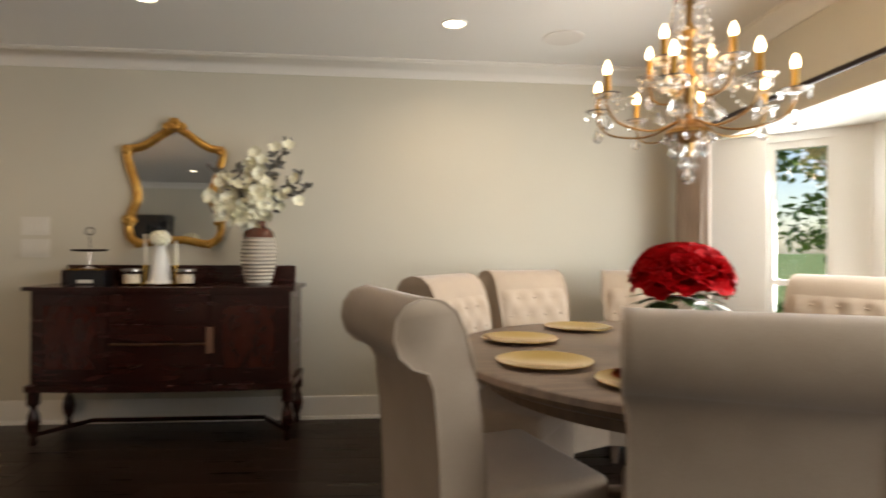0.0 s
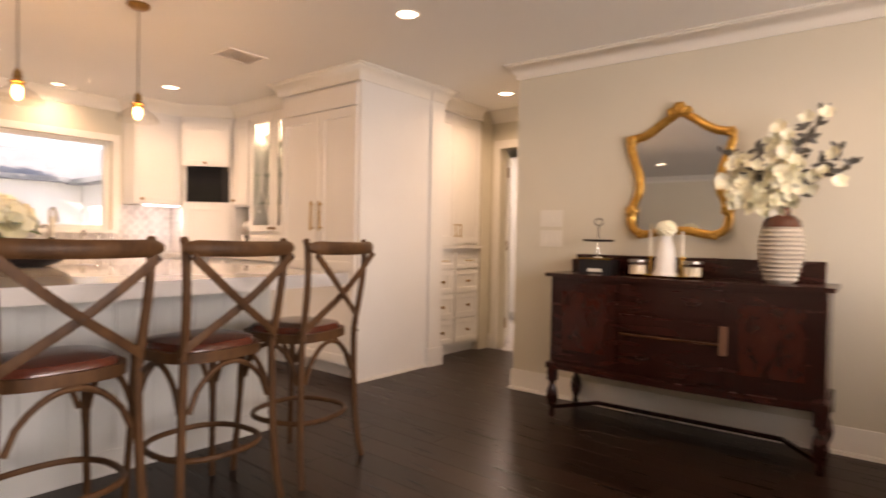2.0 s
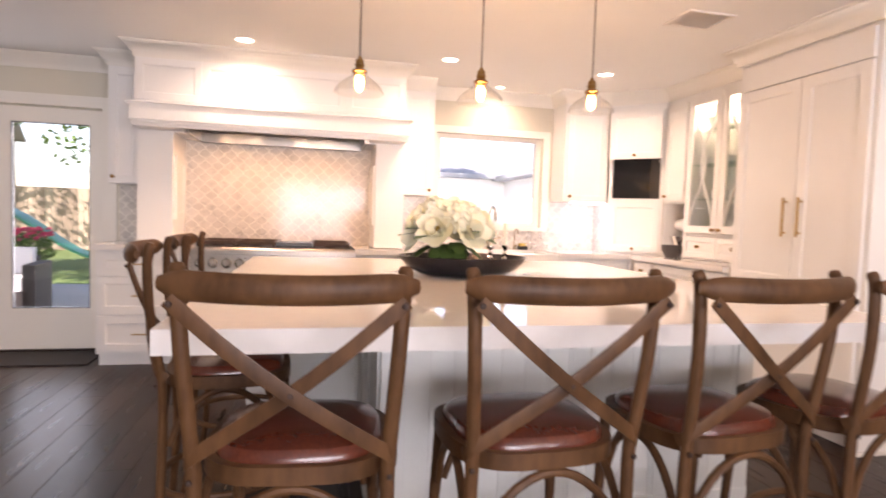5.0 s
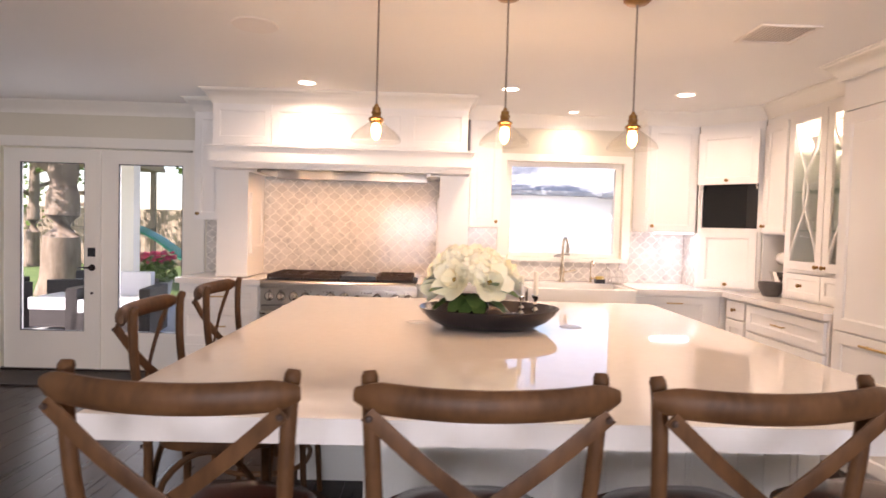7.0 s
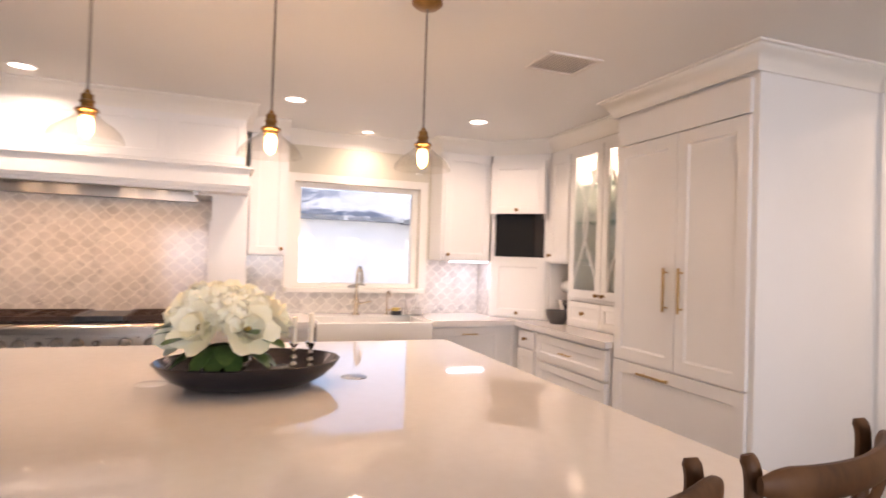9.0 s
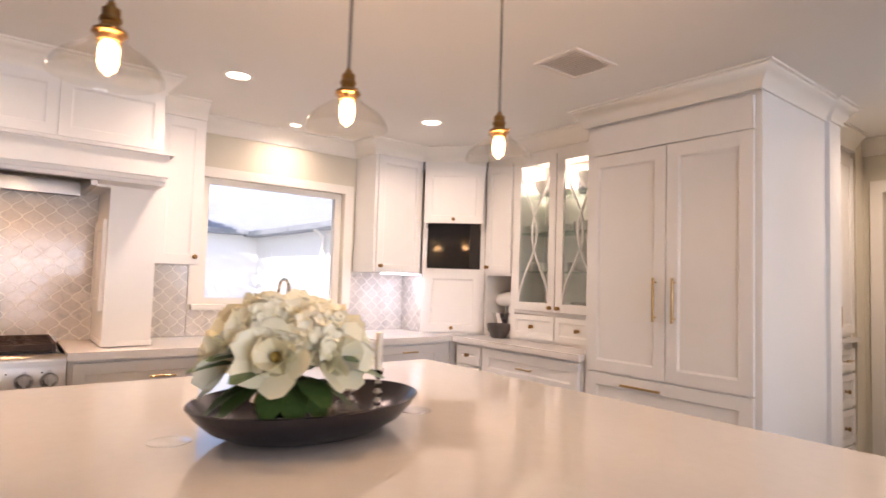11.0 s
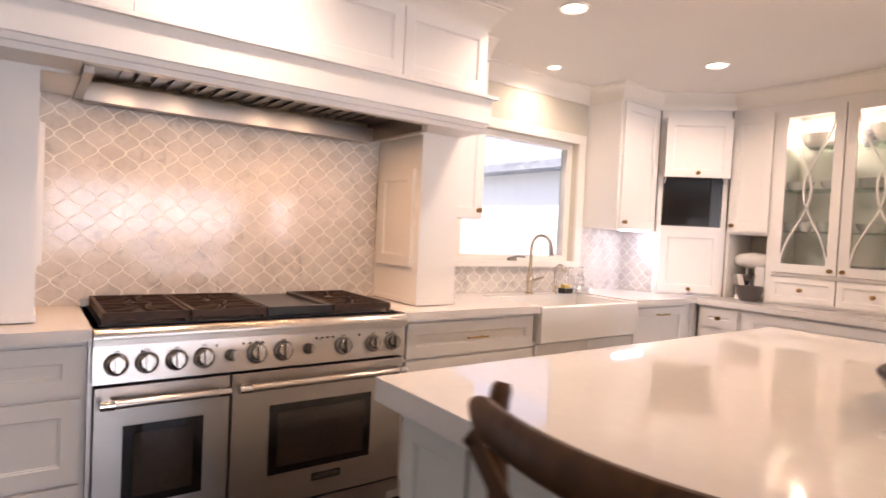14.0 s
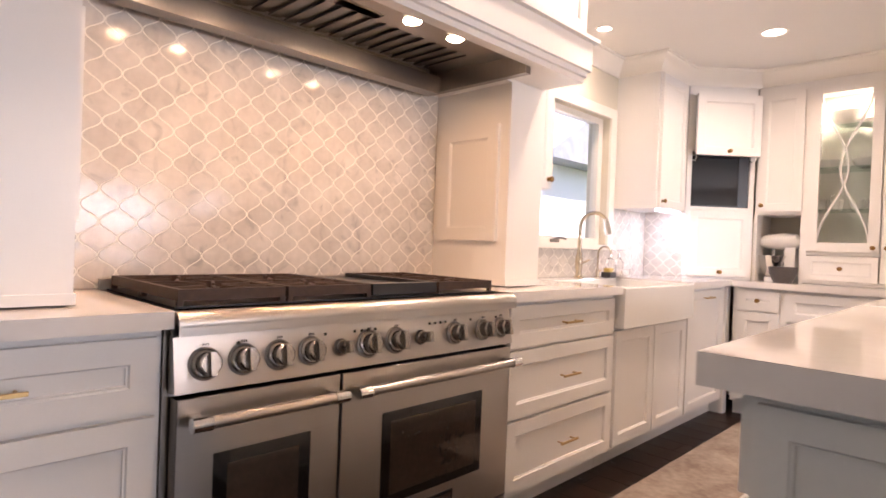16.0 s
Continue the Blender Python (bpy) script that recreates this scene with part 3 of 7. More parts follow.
# niche side doors
for yy, sgn in ((-0.364, 1), (1.20, -1)):
    nd = thing("niche_side_door", Matrix.Translation((-5.74, yy, 1.12)) @ pose(0, 0, 0, 0, 0, 180 if sgn > 0 else 0), "small cream shaker door inside the cooking niche", "cabinet door", "niche doors")
    bm = bmesh.new()
    if sgn > 0:
        shaker(bm, 0.02, 0.36, 0, 0.50, -0.018, t=0.018)
    else:
        shaker(bm, -0.36, -0.02, 0, 0.50, -0.018, t=0.018)
    part("door", bm, M_CAB, nd, w=0.002)

# hood liner
ins = thing("hood_liner", pose(0, 0, 0), "stainless steel hood liner with baffle filters and four lit halogens", "range hood")
Y0, Y1, X0, X1 = -0.25, 1.12, -6.10, -5.56
for nm_, q in (("rim", (X0, X1, Y0, Y0 + 0.03, 1.775, 1.90)), ("rim", (X0, X1, Y1 - 0.03, Y1, 1.775, 1.90)), ("rim", (X0, X0 + 0.07, Y0 + 0.03, Y1 - 0.03, 1.765, 1.84))):
    bm = bmesh.new()
    box(bm, *q)
    part(nm_, bm, M_STEELW, ins, w=0.003)
bm = bmesh.new()
box(bm, X0, X1, Y0 + 0.03, Y1 - 0.03, 1.897, 1.903)
part("liner_top", bm, M_STEELD, ins)
for a, b in ((Y0 + 0.03, Y0 + 0.135), (Y1 - 0.135, Y1 - 0.03)):
    bm = bmesh.new()
    box(bm, X0 + 0.07, -5.765, a, b, 1.858, 1.862)
    part("blank_panel", bm, M_STEELW, ins)
for i in range(2):
    bm = bmesh.new()
    ya = -0.112 + i * 0.55
    for k in range(9):
        yb = ya + k * 0.061
        move(prism(bm, [(yb, 1.854), (yb + 0.047, 1.861), (yb + 0.047, 1.868), (yb, 1.861)], 0, 0.265), Matrix(((0, 0, 1, X0 + 0.07), (1, 0, 0, 0), (0, 1, 0, 0), (0, 0, 0, 1))))
    part("baffle_filter", bm, M_STEELW, ins, kind="stuff")
bm = bmesh.new()
box(bm, -5.765, X1, Y0 + 0.03, Y1 - 0.03, 1.852, 1.862)
part("light_strip_panel", bm, M_STEELW, ins, w=0.002)
bm = bmesh.new()
box(bm, -5.755, -5.71, 0.33, 0.50, 1.848, 1.852)
part("switch_plate", bm, M_STEEL, ins, w=0.001)
for yb in (-0.045, 0.178, 0.596, 0.809):
    bm = bmesh.new()
    lathe(bm, [(0.0, 1.846), (0.022, 1.846), (0.030, 1.848), (0.032, 1.852)], 18, (-5.675, yb, 0))
    part("halogen_lens", bm, M_HALOGEN, ins)
    lamp("halogen_lamp", "AREA", look((-5.675, yb, 1.84), (-5.80, yb, 0.9)), 0.62, (1, 0.58, 0.28), 0.05, spread=150, parent=ins)

# range
rng = thing("gas_range", Matrix.Translation((-5.55, -0.202, 0)) @ pose(0, 0, 0, 0, 0, 90), "wide stainless steel gas range with two ovens and black grates", "range")
RW = 1.233
bm = bmesh.new()
box(bm, -0.010, RW + 0.010, 0.03, 0.60, 0.10, 0.88)
part("body", bm, M_STEEL, rng, w=0.003)
bm = bmesh.new()
box(bm, 0.0, RW, -0.012, 0.02, 0.10, 0.155)
box(bm, 0.02, RW - 0.02, 0.05, 0.5, 0.0, 0.10)
part("kick_panel", bm, M_STEEL, rng, w=0.002)
bm = bmesh.new()
v = box(bm, 0, RW, -0.02, 0.02, 0.735, 0.865)
move([v[4], v[5]], Matrix.Translation((0, 0.022, 0)))
part("control_panel", bm, M_STEEL, rng, w=0.002)
bm = bmesh.new()
sweep(bm, [(0, -0.005, 0.893), (RW, -0.005, 0.893)], 0.030, 0.030, n=16)
box(bm, 0, RW, 0.0, 0.60, 0.88, 0.922)
box(bm, 0, RW, -0.034, 0.0, 0.868, 0.893)
part("bullnose_top", bm, M_STEEL, rng, w=0.002)
bm = bmesh.new()
box(bm, 0.02, RW - 0.02, 0.05, 0.585, 0.922, 0.926)
part("burner_pan", bm, M_BLACKP, rng)
bm = bmesh.new()
box(bm, 0.0, RW, 0.585, 0.61, 0.90, 0.955)
part("back_guard", bm, M_STEEL, rng, w=0.002)
for gx in (0.03, 0.325, 0.91):
    bm = bmesh.new()
    gw = 0.285
    z0, z1 = 0.948, 0.966
    box(bm, gx, gx + gw, 0.06, 0.074, 0.938, z1)
    box(bm, gx, gx + gw, 0.561, 0.575, 0.938, z1)
    box(bm, gx, gx + 0.014, 0.074, 0.561, 0.938, z1)
    box(bm, gx + gw - 0.014, gx + gw, 0.074, 0.561, 0.938, z1)
    box(bm, gx + 0.014, gx + gw - 0.014, 0.311, 0.323, z0, z1)
    for fx in (gx + 0.007, gx + gw - 0.007):
        for fy in (0.067, 0.317, 0.568):
            box(bm, fx - 0.007, fx + 0.007, fy - 0.007, fy + 0.007, 0.926, 0.938)
    for cy in (0.19, 0.44):
        cx = gx + gw / 2
        for k in range(8):
            a = 2 * math.pi * k / 8 + math.pi / 8
            p0 = (cx + 0.028 * math.cos(a), cy + 0.028 * math.sin(a), 0.958)
            s = min(0.130 / max(abs(math.cos(a)), 1e-3), 0.118 / max(abs(math.sin(a)), 1e-3))
            sweep(bm, [p0, (cx + s * math.cos(a), cy + s * math.sin(a), 0.958)], 0.0045, 0.008, square=True)
    part("grate", bm, M_IRON, rng, w=0.0)
    for cy in (0.19, 0.44):
        bm = bmesh.new()
        lathe(bm, [(0, 0.945), (0.03, 0.944), (0.034, 0.938), (0.034, 0.932), (0.05, 0.93), (0.05, 0.926)], 20, (gx + gw / 2, cy, 0))
        part("burner", bm, M_IRON, rng)
bm = bmesh.new()
box(bm, 0.62, 0.90, 0.06, 0.575, 0.93, 0.952)
box(bm, 0.635, 0.885, 0.06, 0.09, 0.952, 0.966)
for a, b in ((0.62, 0.635), (0.885, 0.90)):
    box(bm, a, b, 0.06, 0.575, 0.952, 0.966)
part("griddle", bm, M_BLACKP, rng, w=0.002)
KN = [(0.07, .034), (0.165, .034), (0.262, .034), (0.357, .034), (0.455, .021), (0.553, .036), (0.66, .036), (0.765, .021), (0.925, .034), (1.07, .034), (1.17, .034)]
for kx, kr in KN:
    bm = bmesh.new()
    m = Matrix.Translation((kx, -0.011, 0.797)) @ pose(0, 0, 0, 80, 0, 0)
    lathe(bm, [(0, 0), (kr, 0), (kr, 0.008), (kr * 0.93, 0.010), (kr * 0.80, 0.011), (kr * 0.80, 0.034), (kr * 0.66, 0.038), (0, 0.038)], 28, m=m)
    vv = box(bm, -0.007, 0.007, -kr * 0.78, kr * 0.78, 0.034, 0.052)
    move(vv, m)
    bz = bmesh.new()
    lathe(bz, [(kr + 0.001, 0), (kr * 1.16, 0), (kr * 1.16, 0.003), (kr + 0.001, 0.005)], 28, m=m, closed=True)
    part("knob_bezel", bz, M_STEELD, rng, "dark ring round a control knob")
    part("knob", bm, M_KNOB, rng, "turned steel control knob")
bm = bmesh.new()
for kx in (0.15, 0.40, 0.50, 0.525, 0.55, 0.575, 0.80, 0.825, 0.85, 0.875, 1.0, 1.14):
    m = Matrix.Translation((kx, -0.0105, 0.838)) @ pose(0, 0, 0, 80, 0, 0)
    lathe(bm, [(0, 0), (0.0042, 0), (0.0042, 0.003), (0, 0.003)], 10, m=m)
part("indicator_lights", bm, M_BLACK, rng, kind="stuff")
bm = bmesh.new()
for kx, kr in KN:
    if kr > 0.03:
        for k in range(3):
            m = Matrix.Translation((kx - 0.006 + 0.006 * k, -0.010, 0.842)) @ pose(0, 0, 0, 80, 0, 0)
            move(box(bm, -0.0009, 0.0018, -0.003, 0.003, 0, 0.0012), m)
part("control_marks", bm, M_BLACKP, rng, kind="stuff")


def oven_door(x0, x1, wx0, wx1, wz0, wz1):
    d = part("oven_door", *_door(x0, x1, wx0, wx1, wz0, wz1), rng, "brushed steel oven door", w=0.0)
    bm = bmesh.new()
    box(bm, wx0, wx1, -0.020, -0.013, wz0, wz1)
    part("oven_window", bm, M_BLACK, d, "dark glass oven window", w=0.002)
    bm = bmesh.new()
    box(bm, wx0 + 0.035, wx1 - 0.035, -0.0212, -0.020, wz0 + 0.03, wz1 - 0.03)
    part("inner_glass", bm, M_OVENGL, d, "smoky brown see-through oven glass")
    bm = bmesh.new()
    z = 0.675
    sweep(bm, [(x0 + 0.02, -0.072, z), (x1 - 0.02, -0.072, z)], 0.0145, n=14)
    part("oven_handle", bm, M_STEEL, d, "tubular steel handle")
    for x in (x0 + 0.035, x1 - 0.035):
        bm = bmesh.new()
        sweep(bm, [(x - 0.022, -0.072, z), (x + 0.022, -0.072, z)], 0.0175, n=14)
        box(bm, x - 0.012, x + 0.012, -0.066, -0.016, z - 0.012, z + 0.012)
        part("handle_mount", bm, M_CHROME, d, w=0.001)
    return d


def loops(bm, rows, closed_ends=True):
    """Joins rectangles (x0, x1, a0, a1, b, flat) into one shell; flat rectangles lie in x and y at height b, others in x and z at depth b."""
    rings = []
    for x0, x1, a0, a1, b, flat in rows:
        c = ((x0, a0), (x1, a0), (x1, a1), (x0, a1))
        rings.append([bm.verts.new((x, a, b) if flat else (x, b, a)) for x, a in c])
    for r, q in zip(rings, rings[1:]):
        for k in range(4):
            bm.faces.new((r[k], r[(k + 1) % 4], q[(k + 1) % 4], q[k]))
    bm.faces.new(rings[0][::-1])
    bm.faces.new(rings[-1])


def _door(x0, x1, wx0, wx1, wz0, wz1):
    bm = bmesh.new()
    z0, z1, e = 0.165, 0.722, 0.002
    loops(bm, [(x0, x1, z0, z1, 0.02, 0), (x0, x1, z0, z1, -0.016, 0), (x0 + e, x1 - e, z0 + e, z1 - e, -0.018, 0), (wx0, wx1, wz0, wz1, -0.018, 0), (wx0, wx1, wz0, wz1, -0.012, 0)])
    return bm, M_STEEL


oven_door(0.006, 0.453, 0.094, 0.36, 0.296, 0.582)
bigd = oven_door(0.461, RW - 0.006, 0.61, 1.07, 0.296, 0.582)
bm = bmesh.new()
box(bm, 0.80, 0.93, -0.022, -0.018, 0.235, 0.268)
part("badge", bm, M_BLACKP, bigd, "small dark maker's plate")
bm = bmesh.new()
for k in range(9):
    box(bm, 0.811 + k * 0.0125, 0.818 + k * 0.0125, -0.0232, -0.022, 0.245, 0.258)
part("badge_marks", bm, M_CHROME, bigd)

# worktops
QT, QB = 0.925, 0.885
bm = bmesh.new()
box(bm, XW, -5.535, -0.875, -0.206, QB, QT)
tagged(part("worktop", bm, M_QUARTZ, None, w=0.004), "polished white quartz worktop beside the range", "worktop")
run = thing("worktop", pose(0, 0, 0), "polished white quartz worktop running round the corner", "worktop")
for q in ((XW, -5.535, 1.035, 1.912, QB, QT), (XW, -6.06, 1.912, 2.798, QB, QT), (XW, -5.535, 2.798, 3.485, QB, QT), (XW, -4.345, 3.485, YN, QB, QT)):
    bm = bmesh.new()
    box(bm, *q)
    part("worktop_slab", bm, M_QUARTZ, run, w=0.001)

RM = lambda x, y: Matrix.Translation((x, y, 0)) @ pose(0, 0, 0, 0, 0, 90)
FX = -5.585
D = 0.57
cabinet("base_cabinet", RM(FX, -0.86), 0.645, D, 0, QB, [("drawer", 0.015, 0.63, 0.70, 0.865, "pull"), ("drawer", 0.015, 0.63, 0.405, 0.685, "pull"), ("drawer", 0.015, 0.63, 0.12, 0.39, "pull")],
        "white shaker base cabinet with three drawers beside the range", toe=0.1)
cabinet("base_cabinet", RM(FX, 1.045), 0.865, D, 0, QB, [("drawer", 0.02, 0.845, 0.70, 0.865, "pull"), ("drawer", 0.02, 0.845, 0.42, 0.685, "pull"), ("drawer", 0.02, 0.845, 0.12, 0.405, "pull")],
        "white shaker drawer base between range and sink", toe=0.1)
cabinet("sink_cabinet", RM(FX, 1.912), 0.886, D, 0, 0.72, [("door", 0.01, 0.44, 0.12, 0.70, ""), ("door", 0.446, 0.876, 0.12, 0.70, "")], "white shaker cabinet under the apron sink", toe=0.1)
cabinet("base_cabinet", RM(FX, 2.80), 0.69, D, 0, QB, [("door", 0.01, 0.60, 0.12, 0.865, "top")], "white panelled dishwasher front beside the sink", "dishwasher", toe=0.1)
NM = lambda x, y: Matrix.Translation((x, y, 0))
cabinet("base_cabinet", NM(-5.535, 3.53), 0.30, D, 0, QB, [("drawer", 0.03, 0.285, 0.735, 0.865, "knob"), ("door", 0.03, 0.285, 0.12, 0.72, "")], "narrow white shaker base cabinet in the corner", toe=0.1)
cabinet("base_cabinet", NM(-5.235, 3.53), 0.885, D, 0, QB, [("drawer", 0.02, 0.865, 0.68, 0.865, "pull"), ("drawer", 0.02, 0.865, 0.40, 0.665, "pull"), ("drawer", 0.02, 0.865, 0.12, 0.385, "pull")],
        "wide white shaker drawer base beside the tall fridge", toe=0.1)

# apron sink
sink = thing("farmhouse_sink", RM(-5.525, 1.92), "white glazed fireclay apron-front sink", "sink")
bm = bmesh.new()
W, DD, zt, zb = 0.87, 0.52, 0.918, 0.715
loops(bm, [(0, W, 0, DD, zb, 1), (0, W, 0, DD, zt - 0.006, 1), (0.005, W - 0.005, 0.005, DD - 0.005, zt, 1), (0.026, W - 0.026, 0.026, DD - 0.026, zt, 1),
           (0.031, W - 0.031, 0.031, DD - 0.031, zt - 0.006, 1), (0.034, W - 0.034, 0.034, DD - 0.034, zb + 0.03, 1)])
part("basin", bm, M_CERAMIC, sink)
bm = bmesh.new()
lathe(bm, [(0, zb + 0.033), (0.03, zb + 0.034), (0.042, zb + 0.031)], 18, (W / 2, 0.27, 0))
part("drain", bm, M_CHROME, sink)

# faucets
fc = thing("kitchen_faucet", pose(-6.02, 2.30, QT), "brushed nickel gooseneck pull-down faucet", "faucet")
bm = bmesh.new()
lathe(bm, [(0, 0), (0.03, 0), (0.03, 0.008), (0.02, 0.014), (0.018, 0.05), (0.022, 0.06), (0.022, 0.12), (0.016, 0.14), (0.013, 0.17), (0, 0.17)], 18)
part("base", bm, M_NICKEL, fc)
bm = bmesh.new()
arc = [(0, 0, 0.16), (0, 0, 0.30)] + [(0.09 - 0.09 * math.cos(a), 0, 0.30 + 0.09 * math.sin(a)) for a in [math.pi * k / 10 for k in range(1, 9)]]
sweep(bm, arc, 0.011, n=10, up=(0, 1, 0))
part("spout", bm, M_NICKEL, fc)
bm = bmesh.new()
sweep(bm, [arc[-1], Vector(arc[-1]) + Vector((0.014, 0, -0.05)), Vector(arc[-1]) + Vector((0.022, 0, -0.09))], [0.014, 0.019, 0.021], n=12, up=(0, 1, 0))
part("spray_head", bm, M_CHROME, fc)
bm = bmesh.new()
sweep(bm, [(0, 0.02, 0.09), (0, 0.05, 0.095), (0.0, 0.12, 0.11)], [0.011, 0.007, 0.006], n=8)
part("lever", bm, M_NICKEL, fc)
f2 = thing("filter_tap", pose(-6.04, 2.56, QT), "small gooseneck filtered water tap", "faucet")
bm = bmesh.new()
lathe(bm, [(0, 0), (0.018, 0), (0.018, 0.006), (0.010, 0.012), (0.010, 0.05), (0, 0.05)], 14)
sweep(bm, [(0, 0, 0.04), (0, 0, 0.15)] + [(0.045 - 0.045 * math.cos(a), 0, 0.15 + 0.045 * math.sin(a)) for a in [math.pi * k / 8 for k in range(1, 9)]], 0.006, n=8, up=(0, 1, 0))
part("spout", bm, M_NICKEL, f2)
bm = bmesh.new()
sweep(bm, [(0, 0.008, 0.035), (0, 0.045, 0.045)], 0.005, n=8)
part("lever", bm, M_BRASS, f2)

# soap tray
st = thing("soap_bottle_caddy", pose(-6.03, 2.76, QT), "wire caddy beside the sink", "caddy")
bm = bmesh.new()
for z in (0.008, 0.05):
    sweep(bm, [(-0.05, -0.11, z), (0.05, -0.11, z), (0.05, 0.11, z), (-0.05, 0.11, z)], 0.003, n=6, loop=True)
for x in (-0.05, 0.05):
    for y in (-0.11, 0, 0.11):
        sweep(bm, [(x, y, 0.0), (x, y, 0.05)], 0.003, n=6)
box(bm, -0.048, 0.048, -0.108, 0.108, 0.005, 0.009)
part("wire_frame", bm, M_CHROME, st)
for i, (yy, mm) in enumerate(((-0.06, M_CRYSTAL), (0.05, M_CRYSTAL))):
    b = thing("soap_dispenser", pose(-6.03, 2.76 + yy, QT + 0.01), "clear glass soap dispenser with a metal pump", "soap dispenser", "soap dispensers")
    bm = bmesh.new()
    lathe(bm, [(0, 0), (0.030, 0), (0.032, 0.004), (0.032, 0.09), (0.026, 0.105), (0.012, 0.112), (0.012, 0.122), (0, 0.122)], 18)
    part("bottle", bm, mm, b)
    bm = bmesh.new()
    lathe(bm, [(0, 0.122), (0.014, 0.122), (0.014, 0.135), (0.005, 0.138), (0.005, 0.165), (0, 0.165)], 12)
    sweep(bm, [(-0.008, 0, 0.166), (0.035, 0, 0.166), (0.04, 0, 0.158)], 0.005, n=8, up=(0, 1, 0))
    part("pump", bm, M_CHROME, b)
sp = thing("sponge_holder", pose(-6.0, 2.63, QT), "small dark holder with a yellow sponge", "sponge holder")
bm = bmesh.new()
box(bm, -0.03, 0.03, -0.04, 0.04, 0, 0.035)
part("holder", bm, M_BLACKP, sp, w=0.004)
bm = bmesh.new()
box(bm, -0.02, 0.02, -0.03, 0.03, 0.035, 0.06)
part("sponge", bm, mat("sponge", (0.55, 0.40, 0.12), 0.9), sp, w=0.005)

# upper cabinets
UP0, UP1 = 1.39, 2.285
UX = -5.86
cabinet("upper_cabinet", RM(UX, 1.445), 0.275, 0.30, UP0, UP1, [("door", 0.01, 0.265, UP0 + 0.004, UP1 - 0.004, "kr")], "narrow white shaker wall cabinet beside the hood", "wall cabinet")
cabinet("upper_cabinet", RM(UX, -0.865), 0.245, 0.30, UP0, UP1, [("door", 0.01, 0.235, UP0 + 0.004, UP1 - 0.004, "kl")], "narrow white shaker wall cabinet near the garden door", "wall cabinet")
cabinet("upper_cabinet", RM(UX, 2.955), 0.44, 0.30, UP0, UP1, [("door", 0.02, 0.425, UP0 + 0.004, UP1 - 0.004, "kl")], "white shaker wall cabinet next to the window", "wall cabinet")
for a, b in ((1.445, 1.72), (-0.865, -0.62), (2.955, 3.395)):
    slab("trim_cabinet_head", XW, UX, a, b, UP1, CEIL, M_CAB)
moulding("trim_crown_upper", [(-5.48, 3.77), (-5.84, 3.41), (UX, 3.39), (UX, 2.955), (XW, 2.955)], CROWN, M_TRIM, CEIL)
moulding("trim_crown_upper", [(UX, 1.72), (UX, 1.40)], CROWN, M_TRIM, CEIL)
moulding("trim_crown_upper", [(UX, -0.62), (UX, -0.865), (XW, -0.865)], CROWN, M_TRIM, CEIL)

# corner appliance cabinet, its face turned 45 degrees
cdir = Vector((0.34, 0.36, 0)).normalized()
ca = math.degrees(math.atan2(cdir.y, cdir.x))
corner = thing("corner_appliance_cabinet", Matrix.Translation((-5.84, 3.40, 0)) @ pose(0, 0, 0, 0, 0, ca), "white corner cabinet with lift-up door raised above a built-in microwave", "cabinet")
CWd = 0.495
bm = bmesh.new()
z0, z1 = QT, 2.285
box(bm, 0, 0.035, 0, 0.02, z0, z1)
box(bm, CWd - 0.035, CWd, 0, 0.02, z0, z1)
box(bm, 0.035, CWd - 0.035, 0, 0.02, 2.22, z1)
box(bm, 0.035, CWd - 0.035, 0, 0.02, 1.415, 1.435)
box(bm, 0.035, CWd - 0.035, 0, 0.02, z0, 0.94)
prism(bm, [(0.01, 0.021), (CWd - 0.01, 0.021), (CWd - 0.16, 0.20), (0.16, 0.20)], z0, 1.42)
prism(bm, [(0.01, 0.021), (CWd - 0.01, 0.021), (CWd - 0.16, 0.20), (0.16, 0.20)], 1.83, z1)
part("body", bm, M_CAB, corner, w=0.001)
bm = bmesh.new()
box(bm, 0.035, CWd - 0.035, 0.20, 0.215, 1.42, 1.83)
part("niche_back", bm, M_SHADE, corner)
bm = bmesh.new()
shaker(bm, 0.028, CWd - 0.028, 0.945, 1.41, -0.02)
dl = part("door", bm, M_CAB, corner, w=0.001)
knob(dl, CWd / 2, -0.02, 0.975)
bm = bmesh.new()
shaker(bm, 0.02, CWd - 0.02, 1.79, 2.215, -0.095, t=0.022)
dl = part("lift_up_door", bm, M_CAB, corner, "raised shaker lift-up door", w=0.001)
knob(dl, CWd / 2, -0.095, 1.82)
for sx in (0.035, CWd - 0.035):
    bm = bmesh.new()
    sweep(bm, [(sx, 0.03, 1.78), (sx, -0.05, 1.75), (sx, -0.085, 1.80)], 0.006, 0.004, n=6)
    part("hinge_arm", bm, M_CHROME, corner)
mw = thing("microwave", Matrix.Translation((-5.84, 3.40, 0)) @ pose(0, 0, 0, 0, 0, ca), "black microwave oven built into the corner cabinet", "microwave")
bm = bmesh.new()
box(bm, 0.037, CWd - 0.037, 0.012, 0.19, 1.437, 1.80)
part("case", bm, M_BLACKP, mw, w=0.003)
bm = bmesh.new()
box(bm, 0.045, CWd - 0.12, 0.004, 0.012, 1.445, 1.79)
part("door_glass", bm, M_BLACK, mw, w=0.003)
bm = bmesh.new()
box(bm, CWd - 0.115, CWd - 0.042, 0.006, 0.012, 1.445, 1.79)
part("control_strip", bm, M_BLACKP, mw, w=0.002)
slab("trim_corner_head", -5.80, -5.6, 3.70, 3.80, 2.285, CEIL, M_CAB)
bm = bmesh.new()
